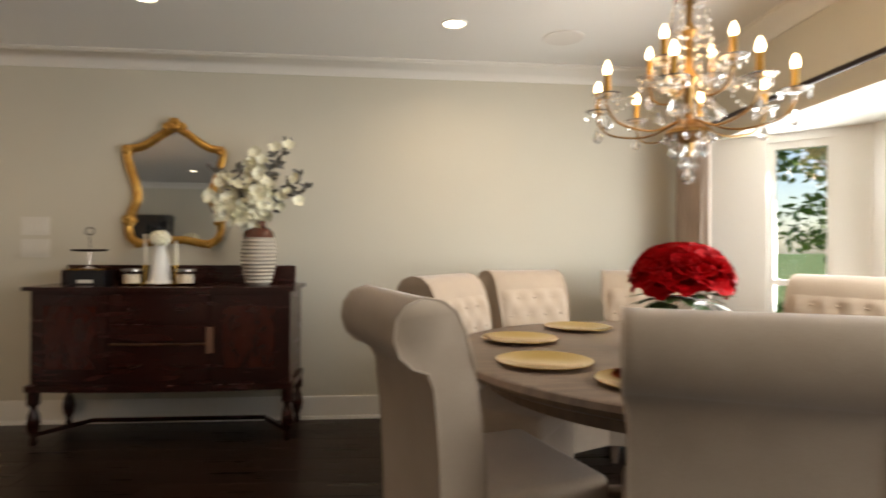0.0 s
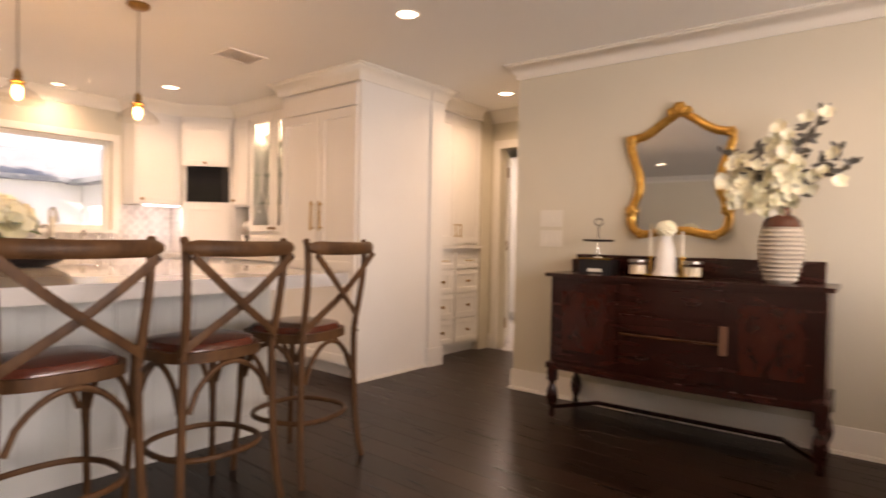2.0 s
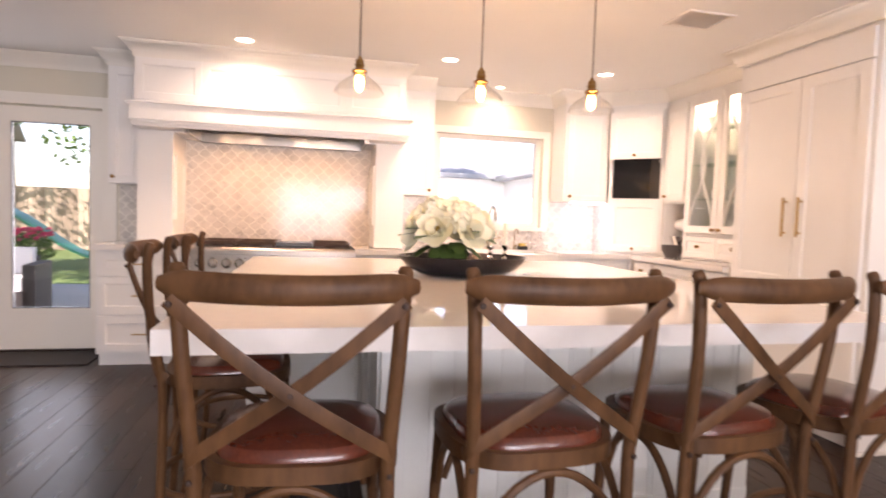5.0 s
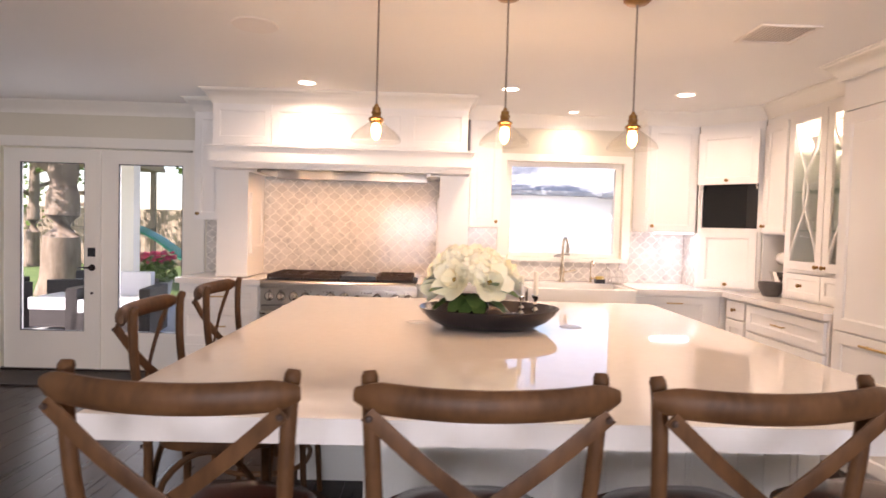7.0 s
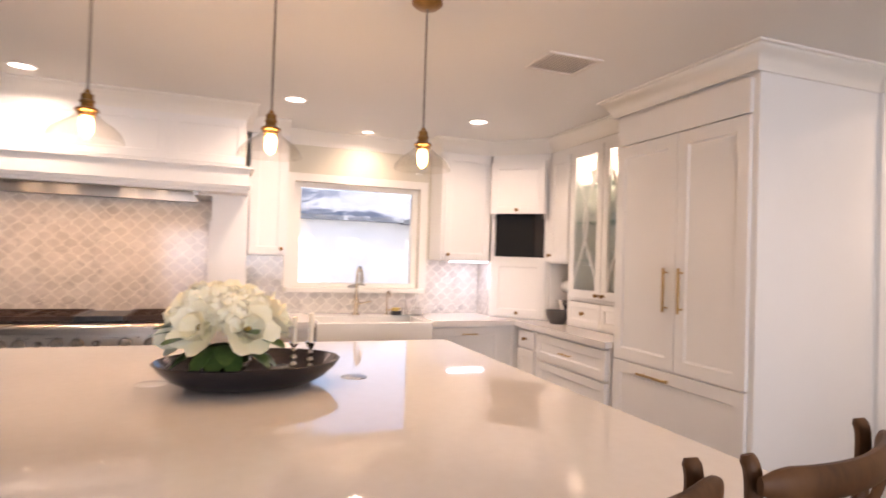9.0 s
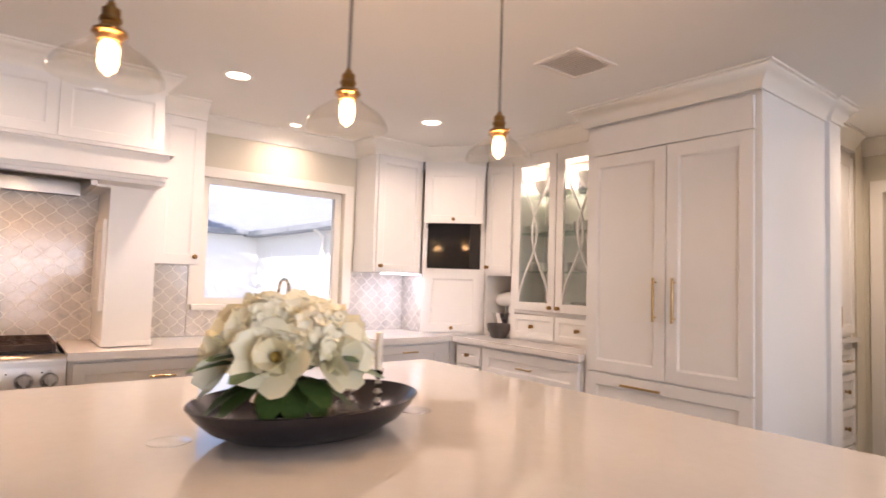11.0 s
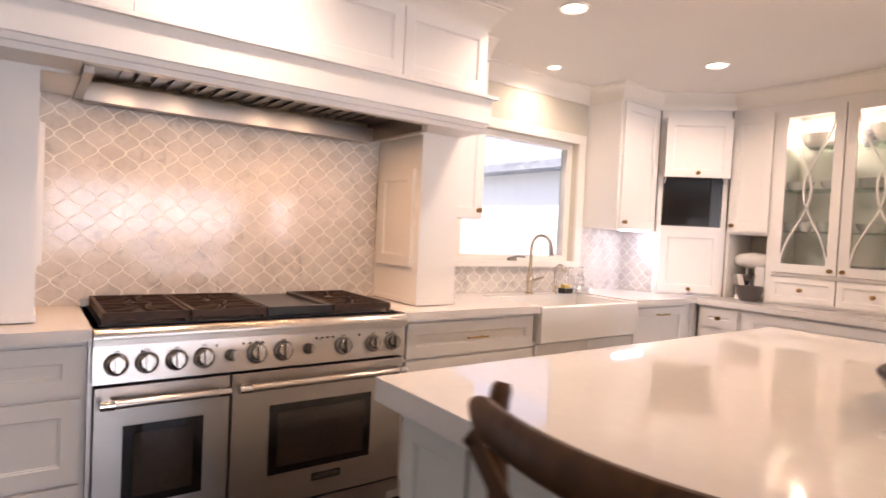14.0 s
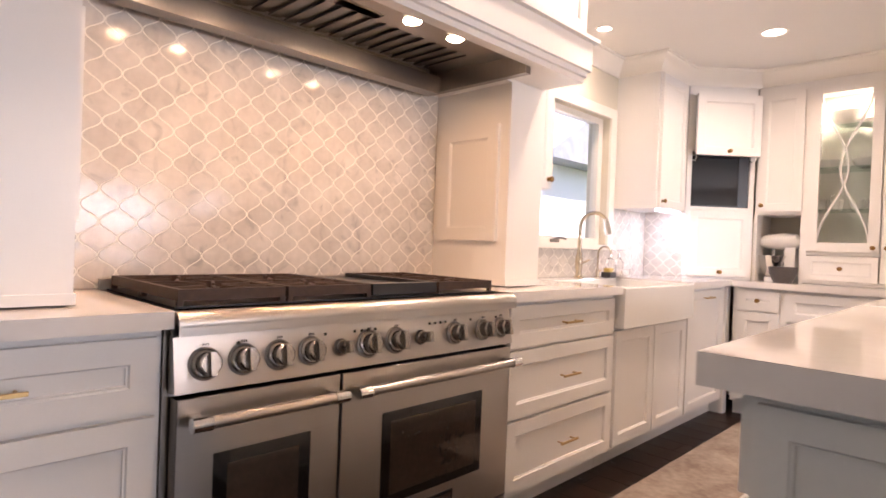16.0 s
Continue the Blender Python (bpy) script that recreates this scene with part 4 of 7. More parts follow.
prism(bm, [(-5.86, 3.39), (-5.84, 3.40), (-5.50, 3.76), (-5.48, 3.77), (-5.48, YN), (XW, YN), (XW, 3.39)], 2.286, CEIL)
part("trim_corner_top", bm, M_CAB, kind="structure")

# back wall: narrow cabinet, cubby, glazed cabinet
GY = 3.765
cabinet("upper_cabinet", NM(-5.49, GY), 0.305, 0.33, UP0, UP1, [("door", 0.015, 0.29, UP0 + 0.02, 2.24, "kl")], "narrow white shaker wall cabinet above the mixer cubby", "wall cabinet")
slab("trim_cubby_side", -5.495, -5.475, GY, YN, QT, UP0, M_CAB)
slab("trim_cubby_side", -5.205, -5.185, GY, YN, QT, UP0, M_CAB)
slab("trim_cabinet_head", -5.49, -4.345, GY, YN, UP1, CEIL, M_CAB)
moulding("trim_crown_glazed", [(-4.345, GY), (-5.47, GY)], CROWN, M_TRIM, CEIL)

gc = thing("glazed_cabinet", NM(-5.185, GY), "tall white cabinet with two lit lattice-glazed doors and china", "display cabinet")
GW = 0.84
for nm_, q in (("side_panel", (0, 0.02, 0, 0.33, QT + 0.002, UP1)), ("side_panel", (GW - 0.02, GW, 0, 0.33, QT + 0.002, UP1)), ("bottom_panel", (0.02, GW - 0.02, 0, 0.33, QT + 0.002, 0.95)),
               ("fixed_shelf", (0.02, GW - 0.02, 0, 0.33, 1.12, 1.14)), ("top_panel", (0.02, GW - 0.02, 0, 0.33, 2.24, UP1)), ("stile", (0.405, 0.435, 0.0, 0.02, 1.14, 2.24))):
    bm = bmesh.new()
    box(bm, *q)
    part(nm_, bm, M_CAB, gc, w=0.001)
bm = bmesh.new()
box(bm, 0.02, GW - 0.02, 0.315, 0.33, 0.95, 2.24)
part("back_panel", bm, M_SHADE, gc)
for a, b in ((0.02, 0.415), (0.425, 0.82)):
    bm = bmesh.new()
    shaker(bm, a, b, 0.952, 1.115, -0.02, rail=0.035)
    dr = part("drawer_front", bm, M_CAB, gc, w=0.001)
    knob(dr, (a + b) / 2, -0.02, 1.035)
    bm = bmesh.new()
    st_ = 0.058
    z0, z1 = 1.145, 2.245
    box(bm, a, a + st_, -0.022, -0.002, z0, z1)
    box(bm, b - st_, b, -0.022, -0.002, z0, z1)
    box(bm, a + st_, b - st_, -0.022, -0.002, z1 - 0.055, z1)
    box(bm, a + st_, b - st_, -0.022, -0.002, z0, z0 + 0.06)
    d = part("glazed_door", bm, M_CAB, gc, w=0.001)
    u0, u1, v0, v1 = a + st_, b - st_, z0 + 0.06, z1 - 0.055
    um, hw = (u0 + u1) / 2, (u1 - u0) / 2
    for s in (-1, 1):
        pts = []
        for k in range(25):
            t = k / 24
            off = hw * math.cos(math.pi * t) ** 2 * 1.16 - hw * 0.16
            pts.append((um + s * off, -0.012, v0 + (v1 - v0) * t))
        bm = bmesh.new()
        sweep(bm, pts, 0.006, 0.0095, up=(0, 1, 0), square=True)
        part("curved_muntin", bm, M_CAB, d)
    bm = bmesh.new()
    box(bm, u0, u1, -0.007, -0.004, v0, v1)
    part("pane", bm, M_GLASS, d)
    knob(d, b - 0.03 if a < 0.3 else a + 0.03, -0.022, z0 + 0.03)
for z in (1.42, 1.70, 1.98):
    bm = bmesh.new()
    box(bm, 0.022, GW - 0.022, 0.03, 0.312, z, z + 0.007)
    part("glass_shelf", bm, glass_mat("shelf_glass", (0.85, 0.93, 0.90)) if z == 1.42 else bpy.data.materials["shelf_glass"], gc)
bm = bmesh.new()
lathe(bm, [(0, 2.236), (0.03, 2.236), (0.03, 2.239)], 16, (GW / 2, 0.16, 0))
part("cabinet_light", bm, M_CANLENS, gc)
for xx in (0.22, 0.62):
    lamp("cabinet_lamp", "AREA", pose(xx, 0.16, 2.23), 2.0, WARM, 0.05, parent=gc)

rr = random.Random(4)


def plate_stack(x, y, z, n, r):
    ob = thing("plate_stack", pose(x, y, z), "stack of white china plates on a glass shelf", "plates", "china in the glazed cabinet")
    for k in range(n):
        bm = bmesh.new()
        h = k * 0.009
        lathe(bm, [(0, h), (r * 0.6, h), (r, h + 0.014), (r, h + 0.017), (r * 0.6, h + 0.005), (0, h + 0.005)], 20)
        part("plate", bm, M_CERAMIC, ob)


def bowl(x, y, z, r, h, material=None):
    ob = thing("bowl", pose(x, y, z), "white china bowl in the glazed cabinet", "bowl", "china in the glazed cabinet")
    bm = bmesh.new()
    lathe(bm, [(0, 0), (r * 0.45, 0), (r * 0.5, 0.006), (r * 0.8, h * 0.4), (r, h), (r * 0.96, h), (r * 0.75, h * 0.45), (0, 0.012)], 22)
    part("bowl_body", bm, material or M_CERAMIC, ob)


def cup(x, y, z):
    ob = thing("cup", pose(x, y, z, 0, 0, rr.uniform(0, 360)), "white china cup on a glass shelf", "cup", "china in the glazed cabinet")
    bm = bmesh.new()
    lathe(bm, [(0, 0), (0.025, 0), (0.036, 0.03), (0.04, 0.07), (0.037, 0.07), (0.033, 0.03), (0, 0.006)], 18)
    part("cup_body", bm, M_CERAMIC, ob)
    bm = bmesh.new()
    sweep(bm, curve([(0.037, 0, 0.06), (0.06, 0, 0.055), (0.06, 0, 0.03), (0.035, 0, 0.02)], 4), 0.004, n=6, up=(0, 1, 0))
    part("cup_handle", bm, M_CERAMIC, ob)


GX = -5.185
for z in (1.147, 1.427, 1.707):
    for x in (0.10, 0.31, 0.53, 0.73):
        k = rr.random()
        if z == 1.427 and k < 0.8:
            cup(GX + x - 0.045, GY + 0.15, z)
            cup(GX + x + 0.05, GY + 0.17, z)
        elif k < 0.6:
            plate_stack(GX + x, GY + 0.16, z, rr.choice((5, 7, 9)), rr.uniform(0.075, 0.095))
        else:
            bowl(GX + x, GY + 0.16, z, 0.085, 0.06)
plate_stack(GX + 0.3, GY + 0.17, 1.987, 3, 0.09)
bowl(GX + 0.2, GY + 0.15, 1.987, 0.11, 0.10)
bowl(GX + 0.62, GY + 0.15, 1.987, 0.125, 0.12)
jar = thing("blue_and_white_jar", pose(GX + 0.49, GY + 0.2, 1.987), "patterned blue and white jar on the top shelf", "jar")
bm = bmesh.new()
lathe(bm, [(0, 0), (0.04, 0), (0.055, 0.06), (0.05, 0.13), (0.03, 0.15), (0.03, 0.17), (0, 0.17)], 20)
part("jar_body", bm, mat("blue_white_pattern", (0.10, 0.13, 0.24), 0.2, scale=40, color2=(0.8, 0.8, 0.8)), jar)

# stand mixer in its cubby
mx = thing("stand_mixer", pose(-5.345, 3.90, QT, 0, 0, 0), "white stand mixer with a steel bowl in the cubby", "stand mixer")
bm = bmesh.new()
box(bm, -0.075, 0.09, -0.11, 0.11, 0, 0.03)
box(bm, 0.03, 0.095, -0.045, 0.045, 0.03, 0.24)
part("base", bm, M_CERAMIC, mx, w=0.012)
bm = bmesh.new()
sweep(bm, [(0.12, 0, 0.275), (0.09, 0, 0.28), (0.0, 0, 0.285), (-0.10, 0, 0.28), (-0.135, 0, 0.275)], [0.03, 0.056, 0.06, 0.05, 0.03], n=16)
part("motor_head", bm, M_CERAMIC, mx)
bm = bmesh.new()
lathe(bm, [(0, 0.035), (0.05, 0.035), (0.07, 0.06), (0.104, 0.17), (0.110, 0.18), (0.101, 0.172), (0.066, 0.065), (0, 0.05)], 22, (-0.055, 0, 0))
part("mixing_bowl", bm, M_CHROME, mx)
bm = bmesh.new()
sweep(bm, [(-0.125, 0, 0.28), (-0.14, 0, 0.28)], 0.02, n=14)
sweep(bm, [(-0.05, 0, 0.23), (-0.05, 0, 0.15)], 0.01, n=10)
part("attachment_hub", bm, M_CHROME, mx)
db = thing("dark_bowl", pose(-5.29, 3.73, QT), "dark grey stoneware bowl in front of the mixer", "bowl")
bm = bmesh.new()
lathe(bm, [(0, 0), (0.055, 0), (0.06, 0.008), (0.085, 0.06), (0.09, 0.105), (0.084, 0.105), (0.075, 0.06), (0, 0.015)], 24)
part("bowl_body", bm, mat("dark_stoneware", (0.07, 0.06, 0.055), 0.4, var=0.2), db)

# tall fridge
fr = thing("panelled_fridge", NM(-4.345, 3.545), "tall built-in fridge behind white shaker panels with brass handles", "refrigerator")
FW = 1.008
bm = bmesh.new()
box(bm, 0, FW - 0.02, 0.0, 0.60, 0.10, 2.29)
box(bm, 0.02, FW - 0.02, 0.07, 0.6, 0.0, 0.10)
part("body", bm, M_CAB, fr, w=0.001)
sx = 0.530
for a, b, hx in ((0.03, sx - 0.003, sx - 0.055), (sx + 0.003, 0.975, sx + 0.055)):
    bm = bmesh.new()
    shaker(bm, a, b, 0.845, 2.10, -0.022, rail=0.065)
    d = part("door", bm, M_CAB, fr, w=0.001)
    pull(d, hx, -0.022, 1.272, 0.235, upright=True, r=0.006)
bm = bmesh.new()
shaker(bm, 0.03, 0.975, 0.12, 0.835, -0.022, rail=0.065)
d = part("freezer_drawer", bm, M_CAB, fr, w=0.001)
pull(d, 0.40, -0.022, 0.79, 0.24, r=0.006)
bm = bmesh.new()
box(bm, 0.03, 0.975, -0.022, -0.001, 2.11, 2.27)
part("header_panel", bm, M_CAB, fr, w=0.002)
slab("wall_fridge_side", -3.357, -3.337, 3.542, 4.33, 0, CEIL, M_CAB, 0.002)
slab("wall_fridge_top", -4.345, -3.357, 3.545, YN, 2.291, CEIL, M_CAB)
moulding("trim_crown_fridge", [(-3.47, 5.25), (-3.47, 4.50), (-3.315, 4.50), (-3.315, 4.33), (-3.337, 4.33), (-3.337, 3.523), (-4.345, 3.523), (-4.345, 3.76)], CROWN, M_TRIM, CEIL)
slab("trim_corner_filler", -6.10, -5.565, 3.49, 3.56, 0.0, 0.884, M_CAB)
ul = thing("undercabinet_light", pose(-5.89, 3.22, 1.386), "slim lit strip under the wall cabinet", "light strip")
bm = bmesh.new()
box(bm, -0.02, 0.02, -0.16, 0.16, -0.008, 0)
part("diffuser", bm, M_LED, ul)
lamp("undercabinet_lamp", "AREA", pose(0, 0, -0.012), 0.6, (0.82, 0.86, 1.0), 0.06, 0.3, parent=ul)
slab("trim_pilaster", -3.50, -3.315, 4.33, 4.50, 0, CEIL, M_CAB, 0.002)
slab("trim_pilaster_base", -3.336, -3.30, 4.315, 4.515, 0, 0.16, M_CAB, 0.003)
slab("trim_fridge_base", -3.336, -3.326, 3.54, 4.313, 0, 0.022, M_TRIM, 0.002)

# linen nook in the hall
nk = thing("hall_storage_cabinet", Matrix.Translation((-3.50, 4.50, 0)) @ pose(0, 0, 0, 0, 0, 90), "white built-in hall cupboard with eight drawers below a ledge", "cabinet")
NW = 0.79
bm = bmesh.new()
box(bm, 0, NW, 0, 0.44, 0.08, 2.29)
box(bm, 0, NW, 0.05, 0.44, 0, 0.08)
part("body", bm, M_CAB, nk, w=0.001)
bm = bmesh.new()
box(bm, 0, NW, -0.05, 0.0, 1.02, 1.05)
part("ledge", bm, M_QUARTZ, nk, w=0.003)
for i, (z0, z1) in enumerate(((0.83, 0.975), (0.60, 0.81), (0.36, 0.58), (0.12, 0.34))):
    for a, b in ((0.02, 0.385), (0.405, 0.77)):
        bm = bmesh.new()
        shaker(bm, a, b, z0, z1, -0.022, rail=0.04)
        d = part("drawer_front", bm, M_CAB, nk, w=0.001)
        if i == 0:
            pull(d, (a + b) / 2, -0.022, (z0 + z1) / 2, 0.11)
        else:
            knob(d, (a + b) / 2, -0.022, (z0 + z1) / 2)
for a, b, hx in ((0.02, 0.392, 0.36), (0.398, 0.77, 0.43)):
    bm = bmesh.new()
    shaker(bm, a, b, 1.075, 2.25, -0.022)
    d = part("door", bm, M_CAB, nk, w=0.001)
    pull(d, hx, -0.022, 1.19, 0.13, upright=True)
slab("wall_nook_head", -3.95, -3.47, 4.50, 5.29, 2.291, CEIL, M_CAB)
slab("wall_nook_end", -3.95, -3.47, 5.29, YH, 0, CEIL, M_WALL)

# hall door frame and open door
for a, b in ((-3.43, -3.36), (-2.56, -2.49)):
    slab("trim_door_casing", a, b, YH - 0.018, YH, 0, 2.03, M_TRIM, 0.003)
slab("trim_door_casing_head", -3.43, -2.49, YH - 0.018, YH, 2.03, 2.11, M_TRIM, 0.003)
hd = thing("door_1", Matrix.Translation((-3.375, YH + 0.125, 0)) @ pose(0, 0, 0, 0, 0, 120), "white panelled door standing open into the laundry", "door")
bm = bmesh.new()
box(bm, 0, 0.78, -0.02, 0.02, 0.008, 2.01)
part("door_leaf", bm, M_TRIM, hd, w=0.002)
for z0, z1 in ((0.22, 0.95), (1.08, 1.85)):
    bm = bmesh.new()
    shaker(bm, 0.10, 0.68, z0, z1, -0.026, rail=0.03, t=0.006, deep=0.004)
    part("door_panel", bm, M_TRIM, hd)
bm = bmesh.new()
for z in (0.25, 1.05, 1.8):
    sweep(bm, [(0.0, -0.024, z - 0.05), (0.0, -0.024, z + 0.05)], 0.008, n=8)
part("hinge", bm, M_OLDBRASS, hd)

lc = cabinet("laundry_cabinet", NM(-5.3, 7.35), 1.8, 0.6, 0, 2.25, [("door", 0.02, 0.44, 0.12, 1.55, ""), ("door", 0.45, 0.88, 0.12, 1.55, ""), ("door", 0.89, 1.32, 0.12, 1.55, ""), ("door", 1.33, 1.78, 0.12, 1.55, ""),
             ("door", 0.02, 0.88, 1.57, 2.22, ""), ("door", 0.89, 1.78, 1.57, 2.22, "")], "tall white shaker laundry cupboards", toe=0.1)
for hx in (0.40, 0.49, 1.28, 1.37):
    pull(lc, hx, -0.022, 1.05, 0.2, upright=True, material=M_STEELD)

# ---------------------------------------------------------------- kitchen window and garden doors
win = thing("window_1", pose(XW, 2.33, 0), "", "")
win["kind"] = "structure"
bm = bmesh.new()
box(bm, -0.10, -0.05, -0.53, -0.475, 1.135, 1.995)
box(bm, -0.10, -0.05, 0.475, 0.53, 1.135, 1.995)
box(bm, -0.10, -0.05, -0.475, 0.475, 1.135, 1.175)
box(bm, -0.10, -0.05, -0.475, 0.475, 1.955, 1.995)
part("window_frame", bm, M_TRIM, win, w=0.003)
bm = bmesh.new()
box(bm, -0.05, 0.045, -0.58, 0.58, 1.10, 1.134)
part("window_sill", bm, M_TRIM, win, w=0.004)
bm = bmesh.new()
box(bm, -0.078, -0.073, -0.475, 0.475, 1.175, 1.955)
part("pane", bm, M_GLASS, win).visible_shadow = False
bm = bmesh.new()
sweep(bm, [(-0.03, -0.06, 1.15), (-0.02, 0.0, 1.165), (-0.02, 0.07, 1.16)], 0.007, n=8)
box(bm, -0.045, -0.015, -0.07, -0.01, 1.135, 1.155)
part("crank", bm, M_STEELD, win, w=0.001)
bm = bmesh.new()
for a, b, c, d in ((-0.60, -0.53, 1.135, 2.06), (0.53, 0.60, 1.135, 2.06)):
    box(bm, 0.0, 0.018, a, b, c, d)
box(bm, 0, 0.018, -0.53, 0.53, 1.995, 2.06)
part("window_casing", bm, M_TRIM, win, w=0.003)

for i, (y0, y1, lever) in enumerate(((-2.69, -1.852, 1), (-1.842, -1.005, 0))):
    dr = thing("door_%d" % (i + 2), pose(XW - 0.03, y0, 0), "white french door with a single tall pane, closed", "door", "french doors")
    w = y1 - y0
    gl0, gl1 = (0.14, w - 0.125) if i == 0 else (0.165, w - 0.10)
    bm = bmesh.new()
    box(bm, -0.045, 0, 0, gl0, 0.01, 1.985)
    box(bm, -0.045, 0, gl1, w, 0.01, 1.985)
    box(bm, -0.045, 0, gl0, gl1, 0.01, 0.35)
    box(bm, -0.045, 0, gl0, gl1, 1.865, 1.985)
    part("door_frame", bm, M_TRIM, dr, w=0.003)
    bm = bmesh.new()
    box(bm, -0.028, -0.018, gl0, gl1, 0.35, 1.865)
    part("pane", bm, M_GLASS, dr).visible_shadow = False
    bm = bmesh.new()
    for a, b, c, d in ((gl0, gl0 + 0.008, 0.35, 1.865), (gl1 - 0.008, gl1, 0.35, 1.865), (gl0 + 0.008, gl1 - 0.008, 0.35, 0.358), (gl0 + 0.008, gl1 - 0.008, 1.857, 1.865)):
        box(bm, -0.017, -0.004, a, b, c, d)
    part("glazing_gasket", bm, M_BLACKP, dr)
    if lever:
        bm = bmesh.new()
        lathe(bm, [(0, 0), (0.03, 0), (0.03, 0.008), (0.012, 0.012), (0.012, 0.045), (0, 0.045)], 18, m=Matrix.Translation((0, w - 0.055, 0.93)) @ pose(0, 0, 0, 0, 90, 0))
        sweep(bm, [(0.045, w - 0.055, 0.93), (0.045, w - 0.12, 0.932), (0.04, w - 0.165, 0.925)], [0.009, 0.008, 0.006], n=8)
        part("lever_handle", bm, M_ROD, dr, "dark bronze lever handle")
        bm = bmesh.new()
        box(bm, 0, 0.02, w - 0.085, w - 0.025, 1.03, 1.11)
        part("deadbolt_keypad", bm, M_BLACKP, dr, w=0.006)
        bm = bmesh.new()
        lathe(bm, [(0, 0), (0.011, 0), (0.011, 0.01), (0, 0.012)], 12, m=Matrix.Translation((0, w - 0.055, 0.70)) @ pose(0, 0, 0, 0, 90, 0))
        part("bolt_cap", bm, M_ROD, dr)
bm = bmesh.new()
box(bm, XW - 0.08, XW - 0.02, -1.851, -1.843, 0.01, 1.985)
box(bm, XW - 0.03, XW - 0.012, -1.868, -1.826, 0.01, 1.985)
part("trim_astragal", bm, M_TRIM, kind="structure", w=0.002)
for a, b, c, d in ((-2.80, -2.70, 0, 2.0), (-1.0, -0.89, 0, 2.0), (-2.80, -0.89, 2.0, 2.09)):
    slab("trim_garden_door_casing", XW, XW + 0.02, a, b, c, d, M_TRIM, 0.003)
slab("trim_threshold", XW - 0.15, XW + 0.01, -2.72, -0.985, -0.04, 0.012, M_ROD, 0.003)

# ---------------------------------------------------------------- island
isl = thing("kitchen_island", pose(0, 0, 0), "large white kitchen island with panelled sides and a thick overhanging top", "kitchen island")
bm = bmesh.new()
box(bm, -4.52, -2.93, 0.95, 2.50, 0.10, 0.862)
box(bm, -4.52, -3.98, 0.40, 0.95, 0.10, 0.862)
box(bm, -4.46, -2.97, 1.0, 2.44, 0.0, 0.10)
box(bm, -4.46, -4.04, 0.46, 1.0, 0.0, 0.10)
part("body", bm, M_ISLE, isl, w=0.002)


def board_side(m, w, z0, z1, label, posts=True):
    bm = bmesh.new()
    box(bm, 0, w, -0.016, 0, z0, z0 + 0.11)
    box(bm, 0, w, -0.012, 0, z1 - 0.06, z1)
    n = max(2, round(w / 0.38))
    for k in range(n + 1):
        x = k * (w - 0.07) / n
        box(bm, x, x + 0.07, -0.012, 0, z0 + 0.11, z1 - 0.06)
    ob = part("side_frame", bm, M_ISLE, isl, label, m=m)
    k = 0.0
    while k < w - 0.02:
        bm = bmesh.new()
        box(bm, k + 0.001, min(k + 0.089, w), -0.005, 0, z0 + 0.11, z1 - 0.06)
        part("bead_board", bm, M_ISLE, ob, smooth=False)
        k += 0.091
    return ob


board_side(Matrix.Translation((-2.93, 0.95, 0)) @ pose(0, 0, 0, 0, 0, 90), 1.55, 0.0, 0.862, "beadboard panelling under the seating side")
board_side(Matrix.Translation((-3.98, 0.95, 0)), 1.05, 0.0, 0.862, "beadboard panelling under the seating side")
board_side(Matrix.Translation((-2.93, 2.50, 0)) @ pose(0, 0, 0, 0, 0, 180), 1.59, 0.0, 0.862, "panelled end of the island")
for a, b in ((-4.52, -4.25), (-4.25, -3.98)):
    bm = bmesh.new()
    shaker(bm, a + 0.012, b - 0.004, 0.13, 0.845, 0.382, rail=0.05, t=0.018)
    part("end_panel", bm, M_ISLE, isl, w=0.001)
for k in range(4):
    y0 = 2.50 - k * 0.525
    bm = bmesh.new()
    shaker(bm, 0.01, 0.515, 0.13, 0.66, -0.02)
    part("door", bm, M_ISLE, isl, w=0.001, m=Matrix.Translation((-4.52, y0, 0)) @ pose(0, 0, 0, 0, 0, -90))
    bm = bmesh.new()
    shaker(bm, 0.01, 0.515, 0.675, 0.85, -0.02)
    part("drawer_front", bm, M_ISLE, isl, w=0.001, m=Matrix.Translation((-4.52, y0, 0)) @ pose(0, 0, 0, 0, 0, -90))
bm = bmesh.new()
box(bm, -4.60, -2.31, 0.35, 2.545, 0.864, 0.925)
itop = tagged(part("island_worktop", bm, M_QUARTZ, None, w=0.006), "thick polished white quartz slab on the island", "worktop")
for i, (x, y) in enumerate(((-3.685, 1.09), (-3.66, 1.81))):
    pu = thing("popup_outlet", pose(x, y, 0.925), "round flush pop-up outlet cap in the island top", "outlet", "pop-up outlets")
    bm = bmesh.new()
    lathe(bm, [(0, 0.003), (0.045, 0.003), (0.052, 0.0015), (0.052, 0.0)], 26)
    part("cap", bm, M_STEELD if i else M_CERAMIC, pu)

